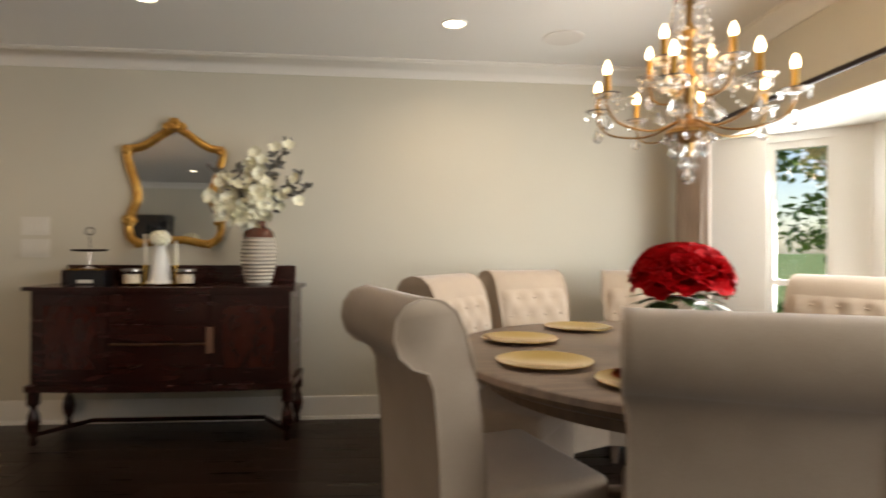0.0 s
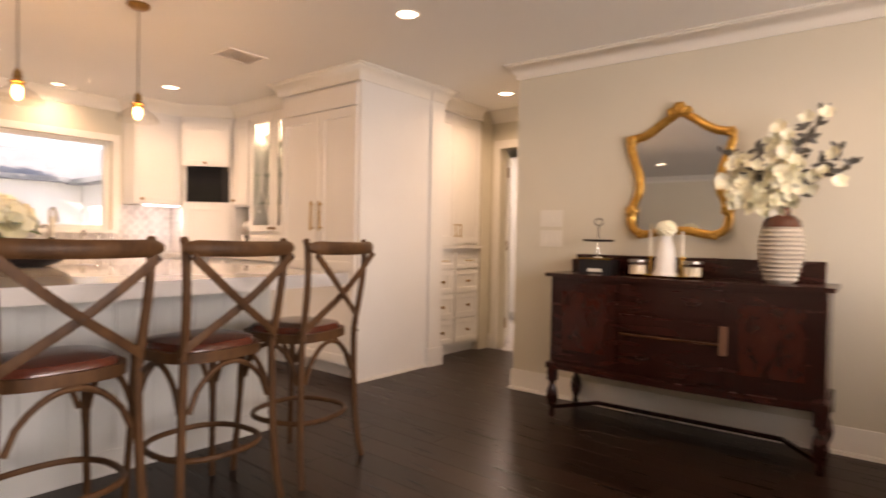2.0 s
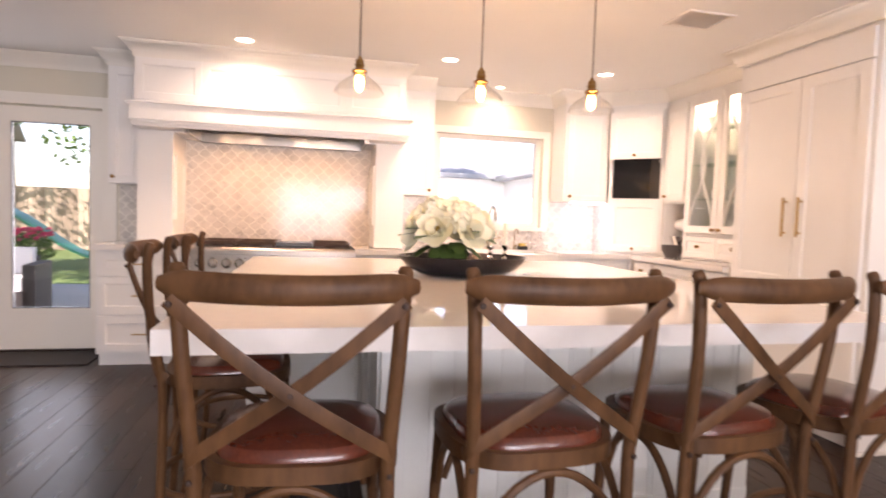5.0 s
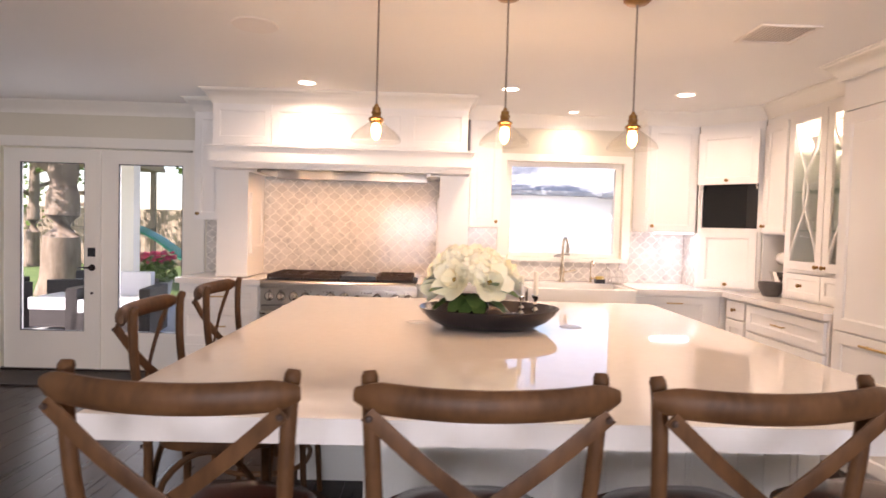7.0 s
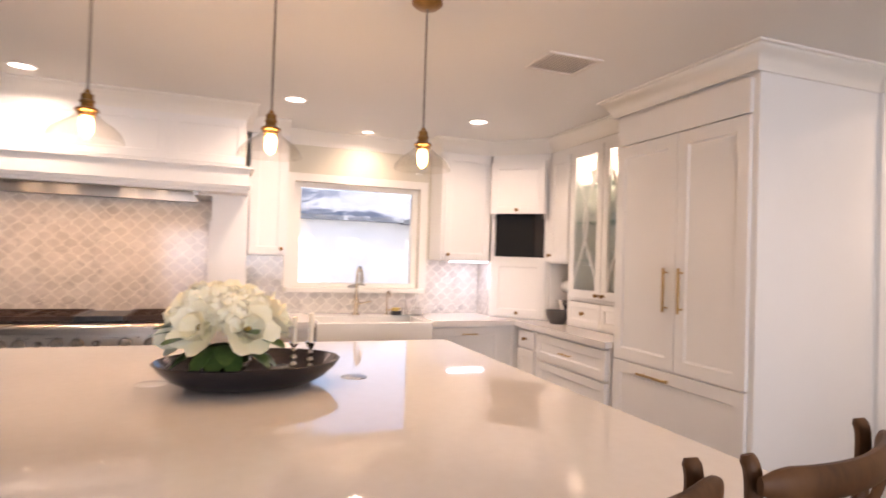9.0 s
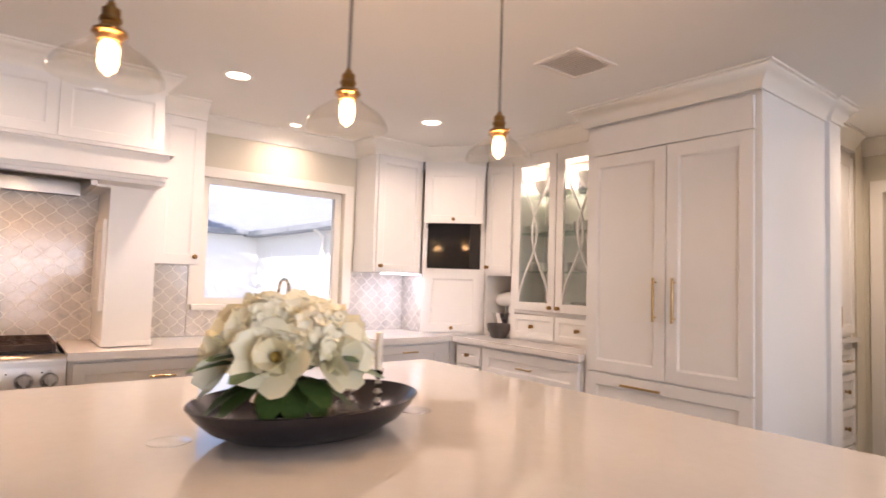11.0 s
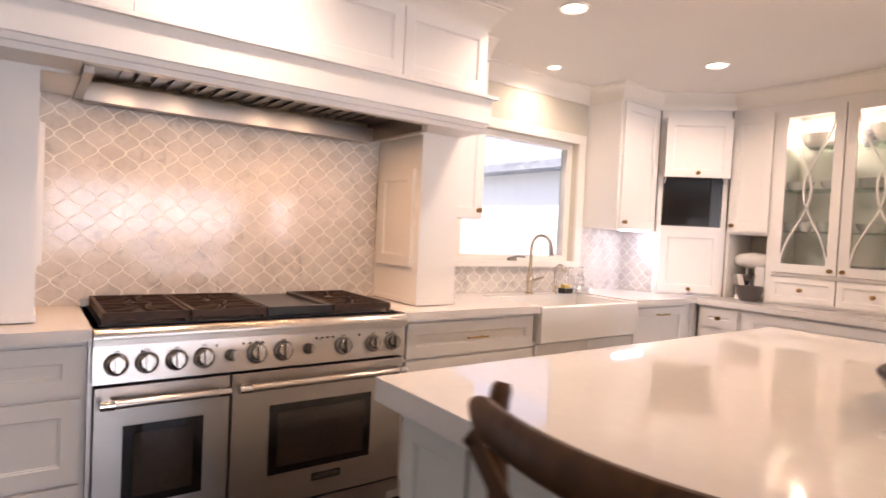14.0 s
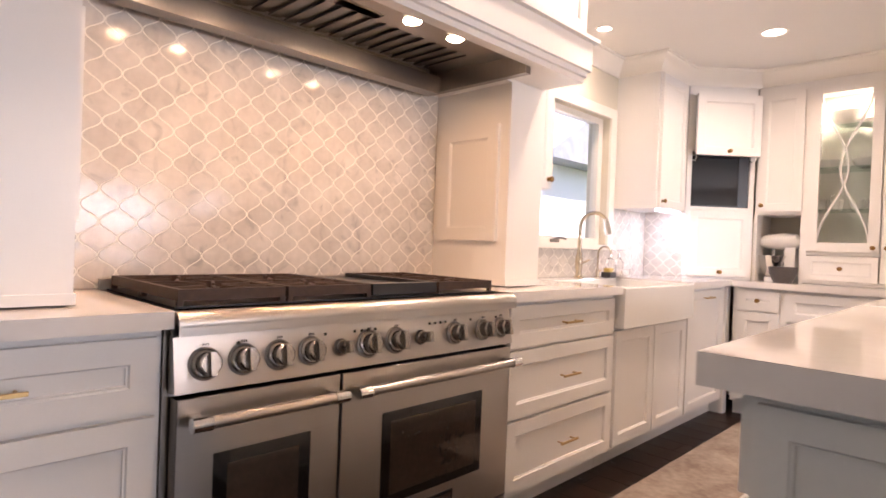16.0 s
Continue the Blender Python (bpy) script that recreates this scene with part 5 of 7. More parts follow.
# ---------------------------------------------------------------- pendants
for i, y in enumerate((0.892, 1.456, 2.021)):
    pd = thing("pendant_light", pose(-3.528, y, 0), "aged brass pendant with flared clear glass shade and glowing bulb", "pendant light", "pendants over the island")
    bm = bmesh.new()
    lathe(bm, [(0, CEIL), (0.06, CEIL), (0.06, CEIL - 0.012), (0.045, CEIL - 0.025), (0.01, CEIL - 0.03), (0, CEIL - 0.03)], 24)
    part("canopy", bm, M_OLDBRASS, pd)
    bm = bmesh.new()
    sweep(bm, [(0, 0, CEIL - 0.03), (0, 0, 1.89)], 0.0045, n=8)
    part("cord", bm, M_STEELD, pd, "twisted grey fabric cord")
    bm = bmesh.new()
    lathe(bm, [(0, 1.905), (0.007, 1.905), (0.011, 1.893), (0.018, 1.89), (0.018, 1.872), (0.022, 1.870), (0.022, 1.864), (0.018, 1.861), (0.021, 1.85), (0.033, 1.843), (0.035, 1.836), (0.027, 1.832), (0.024, 1.82), (0, 1.82)], 22)
    for s in (-1, 1):
        sweep(bm, [(0.03 * s, 0, 1.839), (0.048 * s, 0, 1.839)], [0.0025, 0.004], n=8)
    part("socket", bm, M_OLDBRASS, pd)
    bm = bmesh.new()
    lathe(bm, [(0.012, 1.822), (0.017, 1.813), (0.020, 1.802), (0.0195, 1.774), (0.014, 1.758), (0.005, 1.752), (0.003, 1.748), (0, 1.747)], 18)
    part("bulb", bm, M_BULB, pd).visible_shadow = False
    bm = bmesh.new()
    prof = [(0.031, 1.836), (0.036, 1.822), (0.055, 1.806), (0.082, 1.788), (0.101, 1.768), (0.109, 1.750), (0.110, 1.742)]
    lathe(bm, prof + [(r - 0.002, z - 0.001) for r, z in prof[::-1]], 36)
    part("glass_shade", bm, M_SHADEGL, pd).visible_shadow = False
    lamp("pendant_lamp", "POINT", pose(0, 0, 1.785), 1.7, BULB, 0.03, parent=pd)


# ---------------------------------------------------------------- counter stools
def make_stool(m):
    ob = thing("counter_stool", m, "weathered bentwood cross-back counter stool with dark red leather seat", "counter stool", "stools round the island")
    # crest rail: bent towards the back, local back is -y
    half, zc = 0.250, 1.054
    bm = bmesh.new()
    pts = [(x, -0.304 + 0.058 * (x / half) ** 2, zc + 0.004 * (x / half) ** 2) for x in [half * (k / 10 - 1) for k in range(21)]]
    sweep(bm, pts, [0.008, 0.014] + [0.0175] * 17 + [0.014, 0.008], [0.014, 0.025] + [0.030] * 17 + [0.025, 0.014], n=14)
    part("crest_rail", bm, M_STOOL, ob, "thick rounded crest rail")
    for s in (-1, 1):
        bm = bmesh.new()
        pts = curve([(s * 0.226, -0.212, 1.094), (s * 0.223, -0.222, 1.05), (s * 0.215, -0.218, 0.90), (s * 0.205, -0.196, 0.74), (s * 0.200, -0.180, 0.62), (s * 0.207, -0.182, 0.35), (s * 0.220, -0.195, 0.12), (s * 0.232, -0.215, 0.0)], 4)
        sweep(bm, pts, [0.012, 0.0165] + [0.0165] * (len(pts) - 2), [0.010, 0.0145] + [0.0145] * (len(pts) - 2), n=10, up=(0, 1, 0))
        part("rear_leg", bm, M_STOOL, ob)
        bm = bmesh.new()
        pts = curve([(s * 0.175, 0.185, 0.62), (s * 0.185, 0.195, 0.35), (s * 0.20, 0.215, 0.0)], 4)
        sweep(bm, pts, [0.017] * 4 + [0.014] * 5, n=8, up=(0, 1, 0))
        part("front_leg", bm, M_STOOL, ob)
        bm = bmesh.new()
        off = 0.005 * s
        pts = curve([(s * 0.226, -0.272, 1.030), (s * 0.12, -0.268 + off, 0.935), (0, -0.252 + off, 0.838), (-s * 0.12, -0.225 + off, 0.752), (-s * 0.205, -0.197, 0.690), (-s * 0.218, -0.165, 0.665)], 4)
        sweep(bm, pts, 0.0035, 0.0155, square=True, up=(0, 0, 1))
        part("cross_brace", bm, M_STOOL, ob, "flat bent cross strip")
    for x, y, z in ((0, -0.258, 0.838), (-0.222, -0.279, 1.022), (0.222, -0.279, 1.022), (-0.205, -0.199, 0.640), (0.205, -0.199, 0.640)):
        bm = bmesh.new()
        lathe(bm, [(0, 0), (0.007, 0), (0.005, 0.004), (0, 0.006)], 10, m=Matrix.Translation((x, y, z)) @ pose(0, 0, 0, 90, 0, 0))
        part("rivet", bm, M_IRON, ob, "small aged metal rivet")
    outline = []
    for k in range(32):
        a = 2 * math.pi * k / 32
        c, s_ = math.cos(a), math.sin(a)
        ex = 0.62
        outline.append(((0.216 + 0.010 * s_) * math.copysign(abs(c) ** ex, c), 0.018 + 0.205 * math.copysign(abs(s_) ** ex, s_)))
    bm = bmesh.new()
    prism(bm, outline, 0.622, 0.662)
    part("seat_frame", bm, M_STOOL, ob, w=0.009)
    bm = bmesh.new()
    rings = []
    for sc, z in ((0.90, 0.660), (0.895, 0.674), (0.84, 0.688), (0.6, 0.698), (0.3, 0.701)):
        rings.append([bm.verts.new((x * sc, y * sc, z)) for x, y in outline])
    for r, q in zip(rings, rings[1:]):
        for j in range(32):
            bm.faces.new((r[j], r[(j + 1) % 32], q[(j + 1) % 32], q[j]))
    bm.faces.new(rings[-1])
    part("seat_pad", bm, M_LEATHER, ob, "glossy dark red leather pad")
    # bent arches under the seat
    corners = [(-0.203, -0.182), (0.203, -0.182), (0.180, 0.190), (-0.180, 0.190)]
    for i in range(4):
        (ax, ay), (bx, by) = corners[i], corners[(i + 1) % 4]
        bm = bmesh.new()
        pts = []
        for k in range(13):
            t = k / 12
            h = 0.445 + 0.168 * math.sin(math.pi * t) ** 0.6
            u = 0.06 + 0.88 * t
            pts.append((ax + (bx - ax) * u, ay + (by - ay) * u, h))
        sweep(bm, pts, 0.011, 0.011, n=8, up=(0.01, 0.02, 1) if i % 2 else (0.02, 0.01, 1))
        part("arch_brace", bm, M_STOOL, ob)
    bm = bmesh.new()
    pts = [(0.205 * math.copysign(abs(math.cos(a)) ** 0.8, math.cos(a)), 0.20 * math.copysign(abs(math.sin(a)) ** 0.8, math.sin(a)) - 0.01, 0.262) for a in [2 * math.pi * k / 36 for k in range(36)]]
    sweep(bm, pts, 0.012, 0.012, n=8, loop=True)
    part("foot_ring", bm, M_STOOL, ob, "bentwood foot ring")
    return ob


# each: centre and the way it faces, in degrees; the back is behind
STOOLS = [(-2.32, 0.688, 85.5), (-2.315, 1.257, 92.5), (-2.336, 1.797, 96.5), (-2.40, 2.317, 104.5), (-3.067, 0.408, 6), (-3.709, 0.397, 2)]
first = None
for x, y, a in STOOLS:
    m = pose(x, y, 0, 0, 0, a)
    if first is None:
        first = make_stool(m)
    else:
        copy_thing(first, m)


# ---------------------------------------------------------------- island centrepiece
def petal(bm, base, direction, length, width, cup_, up):
    """One curved petal or leaf from base along direction."""
    d = Vector(direction).normalized()
    side = d.cross(Vector(up))
    if side.length < 0.05:
        side = d.cross(Vector((1, 0.2, 0)))
    side.normalize()
    n = side.cross(d).normalized()
    rows = []
    for k in range(5):
        t = k / 4
        w = width * math.sin(math.pi * (0.10 + 0.84 * t)) ** 0.7 * 0.5
        c = Vector(base) + d * (length * t) + n * (cup_ * length * t * t)
        e = n * (abs(cup_) * w * 0.6)
        rows.append([bm.verts.new(c - side * w + e), bm.verts.new(c), bm.verts.new(c + side * w + e)])
    for a, b in zip(rows, rows[1:]):
        for j in range(2):
            bm.faces.new((a[j], a[j + 1], b[j + 1], b[j]))


def bloom(bm, c, axis, r, petals, rng_, layers=2, cup_=0.45):
    axis = Vector(axis).normalized()
    u = axis.cross(Vector((0.3, 0.2, 1))).normalized()
    v = axis.cross(u)
    for l in range(layers):
        for k in range(petals):
            a = 2 * math.pi * (k + 0.5 * l) / petals + rng_.uniform(-0.15, 0.15)
            lift = 0.25 + 0.75 * l / max(1, layers - 1) if layers > 1 else 0.3
            d = (u * math.cos(a) + v * math.sin(a)) + axis * lift
            petal(bm, Vector(c), d, r * (1.0 - 0.22 * l) * rng_.uniform(0.9, 1.08), r * 0.95, cup_, axis)


tray = thing("oval_bowl", pose(-3.60, 1.42, QT, 0, 0, 7), "shallow oval dark metal bowl on the island", "bowl")
bm = bmesh.new()
rings = []
prof = [(0.12, 0.0), (0.17, 0.0), (0.22, 0.010), (0.27, 0.034), (0.305, 0.066), (0.324, 0.092), (0.319, 0.095), (0.298, 0.068), (0.262, 0.038), (0.21, 0.018), (0.12, 0.012)]
for r, z in prof:
    rings.append([bm.verts.new((r * 0.72 * math.cos(a), r * math.sin(a), z)) for a in [2 * math.pi * k / 44 for k in range(44)]])
for a, b in zip(rings, rings[1:]):
    for j in range(44):
        bm.faces.new((a[j], a[(j + 1) % 44], b[(j + 1) % 44], b[j]))
bm.faces.new(rings[0][::-1])
bm.faces.new(rings[-1])
part("bowl_body", bm, mat("dark_pewter", (0.05, 0.045, 0.05), 0.22, metal=0.7, var=0.2), tray)

fl = thing("flower_arrangement", pose(-3.575, 1.335, QT + 0.018), "cream magnolias and hydrangeas with green leaves in a silver pot", "flowers")
bm = bmesh.new()
lathe(bm, [(0, 0), (0.05, 0), (0.045, 0.01), (0.03, 0.02), (0.035, 0.03), (0.075, 0.05), (0.085, 0.08), (0.07, 0.11), (0.062, 0.115), (0.055, 0.105), (0, 0.10)], 26)
part("pot", bm, M_CHROME, fl, "polished silver footed pot")
rf = random.Random(5)
heads = [(0.20, 215, 18, "m"), (0.20, 325, 16, "m"), (0.20, 272, 34, "m"), (0.20, 20, 14, "m"), (0.19, 85, 22, "m"), (0.20, 150, 16, "m"), (0.18, 345, 58, "m"), (0.17, 120, 62, "m"), (0.215, 245, 4, "m"),
         (0.16, 235, 62, "h"), (0.15, 50, 55, "h"), (0.14, 0, 88, "h"), (0.185, 300, 52, "h"), (0.18, 185, 48, "h"), (0.19, 0, 34, "h")]
for r, az, el, kind in heads:
    a, e = radians(az), radians(el)
    ax = Vector((math.cos(a) * math.cos(e), math.sin(a) * math.cos(e), math.sin(e)))
    c = Vector((0.01, 0.01, 0.165)) + Vector((ax.x * r * 0.80, ax.y * r * 0.90, ax.z * r * 0.85))
    bm = bmesh.new()
    if kind == "m":
        bloom(bm, c - ax * 0.04, ax, 0.105, 6, rf, 2, 0.35)
        bloom(bm, c - ax * 0.035, ax + Vector((0, 0, 0.05)), 0.065, 5, rf, 1, 0.5)
        part("magnolia", bm, M_PETALY, fl, "open cream magnolia bloom")
        bm = bmesh.new()
        ball(bm, c - ax * 0.015, 0.013, 8)
        part("flower_centre", bm, mat("flower_centre", (0.30, 0.20, 0.04), 0.8) if "flower_centre" not in bpy.data.materials else bpy.data.materials["flower_centre"], fl)
    else:
        for k in range(64):
            z = 1 - 2 * (k + 0.5) / 64
            q = k * 2.39996
            d = Vector((math.sqrt(1 - z * z) * math.cos(q), math.sqrt(1 - z * z) * math.sin(q), z))
            if d.dot(ax) < -0.45:
                continue
            bloom(bm, c + d * rf.uniform(0.046, 0.056), d + Vector((rf.uniform(-0.4, 0.4), rf.uniform(-0.4, 0.4), rf.uniform(-0.3, 0.3))), 0.024, 4, rf, 1, 0.25)
        ball(bm, c, 0.048, 14)
        part("hydrangea", bm, M_PETAL, fl, "rounded white hydrangea head")
for k in range(26):
    a = 2.39996 * k
    e = -0.15 if k % 2 else rf.uniform(0.0, 0.85)
    d = Vector((math.cos(a) * math.cos(e) * 0.85, math.sin(a) * math.cos(e), math.sin(e)))
    bm = bmesh.new()
    petal(bm, Vector((0, 0, 0.14)) + d * (rf.uniform(0.05, 0.08) if k % 2 else rf.uniform(0.10, 0.14)), d + Vector((0, 0, -0.15)), rf.uniform(0.11, 0.15), 0.075, -0.25, (0, 0, 1))
    part("leaf", bm, M_LEAF, fl)

for i, (x, y, h, ch) in enumerate(((-3.66, 1.575, 0.11, 0.10), (-3.60, 1.63, 0.12, 0.11))):
    cs = thing("candlestick", pose(x, y, QT + 0.026), "silver beaded candlestick with an ivory taper", "candlestick", "candlesticks on the island")
    bm = bmesh.new()
    lathe(bm, [(0, 0), (0.034, 0), (0.034, 0.005), (0.012, 0.012), (0.006, 0.02), (0.014, 0.032), (0.006, 0.045), (0.014, 0.058), (0.006, 0.07), (0.010, 0.085), (0.005, 0.095), (0.018, h), (0.018, h + 0.006), (0, h + 0.004)], 18)
    part("stem", bm, M_CHROME, cs)
    bm = bmesh.new()
    lathe(bm, [(0, h), (0.011, h), (0.010, h + ch), (0, h + ch + 0.004)], 14)
    part("candle", bm, M_WAX, cs)
vo = thing("votive_holder", pose(-3.585, 1.52, QT + 0.022), "round cut-crystal votive holder", "candle holder")
bm = bmesh.new()
lathe(bm, [(0, 0), (0.03, 0), (0.045, 0.018), (0.045, 0.034), (0.03, 0.048), (0.026, 0.048), (0.036, 0.03), (0, 0.01)], 10)
part("holder", bm, M_CRYSTAL, vo, smooth=False)

# ceiling vent, speakers, switches
vt = thing("ceiling_vent", pose(-3.905, 2.865, CEIL, 0, 0, 0), "white slatted ceiling air vent", "vent")
bm = bmesh.new()
for a, b, c, d in ((-0.13, 0.13, -0.15, -0.13), (-0.13, 0.13, 0.13, 0.15), (-0.13, -0.11, -0.13, 0.13), (0.11, 0.13, -0.13, 0.13)):
    box(bm, a, b, c, d, -0.008, 0)
part("frame", bm, M_VENT, vt, w=0.001)
for k in range(13):
    bm = bmesh.new()
    v = box(bm, -0.11, 0.11, -0.0065, 0.0065, -0.0015, 0)
    move(v, Matrix.Translation((0, -0.12 + k * 0.02, -0.005)) @ pose(0, 0, 0, 20, 0, 0))
    part("slat", bm, M_VENT, vt)
bm = bmesh.new()
box(bm, -0.11, 0.11, -0.13, 0.13, -0.0008, 0)
part("backing", bm, mat("vent_shadow", (0.62, 0.58, 0.55), 0.8), vt)
for x, y in ((-4.03, 0.20), (1.19, 3.83)):
    sp_ = thing("ceiling_speaker", pose(x, y, CEIL), "round flush white ceiling speaker grille", "speaker", "ceiling speakers")
    bm = bmesh.new()
    lathe(bm, [(0, -0.004), (0.10, -0.004), (0.115, -0.006), (0.12, -0.003), (0.12, 0)], 32)
    part("grille", bm, M_VENT, sp_)
for z, n in ((1.268, 3), (1.125, 3)):
    sw = thing("switch_plate", pose(-2.11, YD + SKEW * 0.29, z, 0, 0, 2.2), "cream switch plate on the dining wall", "light switch", "switch plates")
    bm = bmesh.new()
    box(bm, -0.085, 0.085, -0.006, 0, -0.058, 0.058)
    part("plate", bm, M_PLASTIC, sw, w=0.002)
    for k in range(n):
        bm = bmesh.new()
        v = box(bm, -0.017, 0.017, -0.011, -0.006, -0.033, 0.033)
        move([v[4], v[5]], Matrix.Translation((0, 0.004, 0)))
        part("rocker", bm, M_PLASTIC, sw, m=Matrix.Translation(((k - 1) * 0.047, 0, 0)))

# ---------------------------------------------------------------- sideboard
SBM = pose(-1.158, 4.276, 0, 0, 0, 2.2)


def on_sb(x, y, z, *turn):
    """A pose on the sideboard, which stands askew with its wall."""
    return SBM @ Matrix.Translation((x + 1.092, y - 4.19, z))


sb = thing("sideboard", SBM, "antique dark mahogany sideboard with a raised back board and turned feet", "sideboard")
HW = 0.755


def bowed(bm, x0, x1, z0, z1, back, front, bow=0.045, n=14):
    o = [(x0 + (x1 - x0) * k / n, front - bow * (1 - ((x0 + (x1 - x0) * k / n) / HW) ** 2)) for k in range(n + 1)]
    prism(bm, o + [(x1, back), (x0, back)], z0, z1)


bm = bmesh.new()
bowed(bm, -HW, HW, 0.885, 0.908, 0.0, -0.445)
part("top", bm, M_MAHOG, sb, w=0.004)
bm = bmesh.new()
bowed(bm, -HW + 0.03, HW - 0.03, 0.34, 0.885, -0.005, -0.405)
part("case", bm, M_MAHOG, sb, w=0.002)
bm = bmesh.new()
bowed(bm, -HW + 0.01, HW - 0.01, 0.31, 0.345, -0.005, -0.43)
part("base_moulding", bm, M_MAHOG, sb, w=0.006)
bm = bmesh.new()
box(bm, -0.73, 0.69, -0.03, -0.005, 0.908, 1.022)
box(bm, -0.73, -0.48, -0.10, -0.03, 0.908, 0.99)
part("back_board", bm, M_MAHOG, sb, w=0.003)


def front_panel(name, x0, x1, z0, z1, dy, label="", inset=0.0, material=None):
    bm = bmesh.new()
    n = 8
    o = []
    for k in range(n + 1):
        x = x0 + (x1 - x0) * k / n
        o.append((x, -0.405 - 0.045 * (1 - (x / HW) ** 2) - dy))
    prism(bm, o + [(x, y + dy + 0.004) for x, y in o[::-1]], z0, z1)
    return part(name, bm, material or M_MAHOG, sb, label, w=0.002)


M_FLAME = mat("flame_mahogany", (0.026, 0.005, 0.003), 0.24, scale=7, fine=20, color2=(0.065, 0.013, 0.007), stretch=(2, 1, 1), coat=0.4)
for s in (-1, 1):
    a, b = (0.29, 0.70) if s > 0 else (-0.70, -0.29)
    d = front_panel("door", a, b, 0.37, 0.865, 0.012)
    front_panel("door_field", a + 0.06, b - 0.06, 0.44, 0.80, 0.016, "figured reddish veneer panel", material=M_FLAME)
    front_panel("door_bead", a + 0.06, b - 0.06, 0.425, 0.437, 0.020)
front_panel("drawer", -0.27, 0.27, 0.71, 0.865, 0.014)
front_panel("drawer", -0.27, 0.27, 0.60, 0.695, 0.014)
front_panel("drawer", -0.27, 0.27, 0.37, 0.575, 0.014)
front_panel("drawer_bead", -0.27, 0.27, 0.578, 0.586, 0.026, material=M_STOOL)
for x, z in ((-0.13, 0.79), (0.13, 0.79), (-0.13, 0.47), (0.13, 0.47)):
    bm = bmesh.new()
    y0 = -0.405 - 0.045 * (1 - (x / HW) ** 2) - 0.016
    sweep(bm, curve([(x - 0.035, y0, z), (x - 0.02, y0 - 0.02, z - 0.015), (x + 0.02, y0 - 0.02, z - 0.015), (x + 0.035, y0, z)], 4), 0.0035, n=6)
    part("drawer_pull", bm, M_ROD, sb)
bm = bmesh.new()
box(bm, 0.265, 0.30, -0.478, -0.455, 0.53, 0.68)
part("key_plate", bm, mat("worn_tag", (0.20, 0.10, 0.06), 0.7), sb, "worn brown tag hanging from the door", w=0.003)
for x in (-HW + 0.045, HW - 0.045):
    for y in (-0.40, -0.04):
        bm = bmesh.new()
        lathe(bm, [(0, 0), (0.016, 0), (0.020, 0.02), (0.014, 0.05), (0.030, 0.09), (0.037, 0.13), (0.030, 0.175), (0.018, 0.20), (0.018, 0.22), (0.034, 0.235), (0.034, 0.31), (0, 0.31)], 18, (x, y, 0))
        part("turned_foot", bm, M_MAHOG, sb)
bm = bmesh.new()
sweep(bm, [(-HW + 0.045, -0.40, 0.06), (-0.52, -0.13, 0.06)], 0.012, square=True)
sweep(bm, [(HW - 0.045, -0.40, 0.06), (0.52, -0.13, 0.06)], 0.012, square=True)
sweep(bm, [(-0.52, -0.13, 0.06), (0.52, -0.13, 0.06)], 0.012, square=True)
part("stretcher", bm, M_MAHOG, sb)

# gilt mirror
half = [(0, 1.905), (0.045, 1.875), (0.10, 1.84), (0.155, 1.80), (0.22, 1.765), (0.285, 1.752), (0.302, 1.715), (0.28, 1.63), (0.245, 1.52), (0.238, 1.42),
        (0.27, 1.34), (0.292, 1.26), (0.278, 1.18), (0.215, 1.142), (0.14, 1.15), (0.07, 1.165), (0, 1.165)]
outl = [(x, z) for x, z in half] + [(-x, z) for x, z in half[-2:0:-1]]
mr = thing("gilt_mirror", pose(-1.245, YD + SKEW * 1.155, 0.02, 0, 0, 2.2), "rococo gilt framed mirror hung above the sideboard", "mirror")
bm = bmesh.new()
pts = curve([(x, -0.022, z) for x, z in outl] + [(outl[0][0], -0.022, outl[0][1])], 3)[:-1]
sweep(bm, pts, 0.025, 0.020, n=10, up=(0, 1, 0), loop=True)
part("frame", bm, M_GILT, mr)
bm = bmesh.new()
vs = [bm.verts.new((x, -0.012, z)) for x, z in outl]
bm.faces.new(vs)
part("mirror_plate", bm, M_MIRROR, mr, smooth=False)
bm = bmesh.new()
for x, z, r, q in ((0, 1.915, 0.035, 6), (0.05, 1.90, 0.022, 5), (-0.05, 1.90, 0.022, 5), (0.295, 1.745, 0.026, 5), (-0.295, 1.745, 0.026, 5), (0.285, 1.29, 0.030, 5), (-0.285, 1.29, 0.030, 5), (0.22, 1.14, 0.024, 5), (-0.22, 1.14, 0.024, 5)):
    for k in range(q):
        a = 2 * math.pi * k / q
        vv = ball(bm, (x + 0.6 * r * math.cos(a), -0.036, z + 0.6 * r * math.sin(a)), r * 0.72, 8)
part("carved_ornament", bm, M_GILT, mr, kind="stuff")

# things on the sideboard
TOP = 0.908
vs_ = thing("ridged_vase", on_sb(-0.59, 3.955, TOP), "tall cream ridged stoneware vase with a brown glazed neck", "vase")
prof = [(0, 0), (0.055, 0)]
for k in range(26):
    t = k / 25
    r = 0.060 + 0.042 * math.sin(math.pi * (0.05 + 0.72 * t)) + 0.006 * (1 - t)
    prof.append((r + (0.0065 if k % 2 else -0.0055), 0.008 + 0.285 * t))
bm = bmesh.new()
lathe(bm, prof + [(0, 0.293)], 32)
part("body", bm, M_STONEWARE, vs_, angle=80)
bm = bmesh.new()
lathe(bm, [(0.0, 0.293), (0.094, 0.293), (0.088, 0.325), (0.064, 0.35), (0.042, 0.362), (0.040, 0.385), (0.046, 0.392), (0.038, 0.39), (0.034, 0.36), (0, 0.35)], 32)
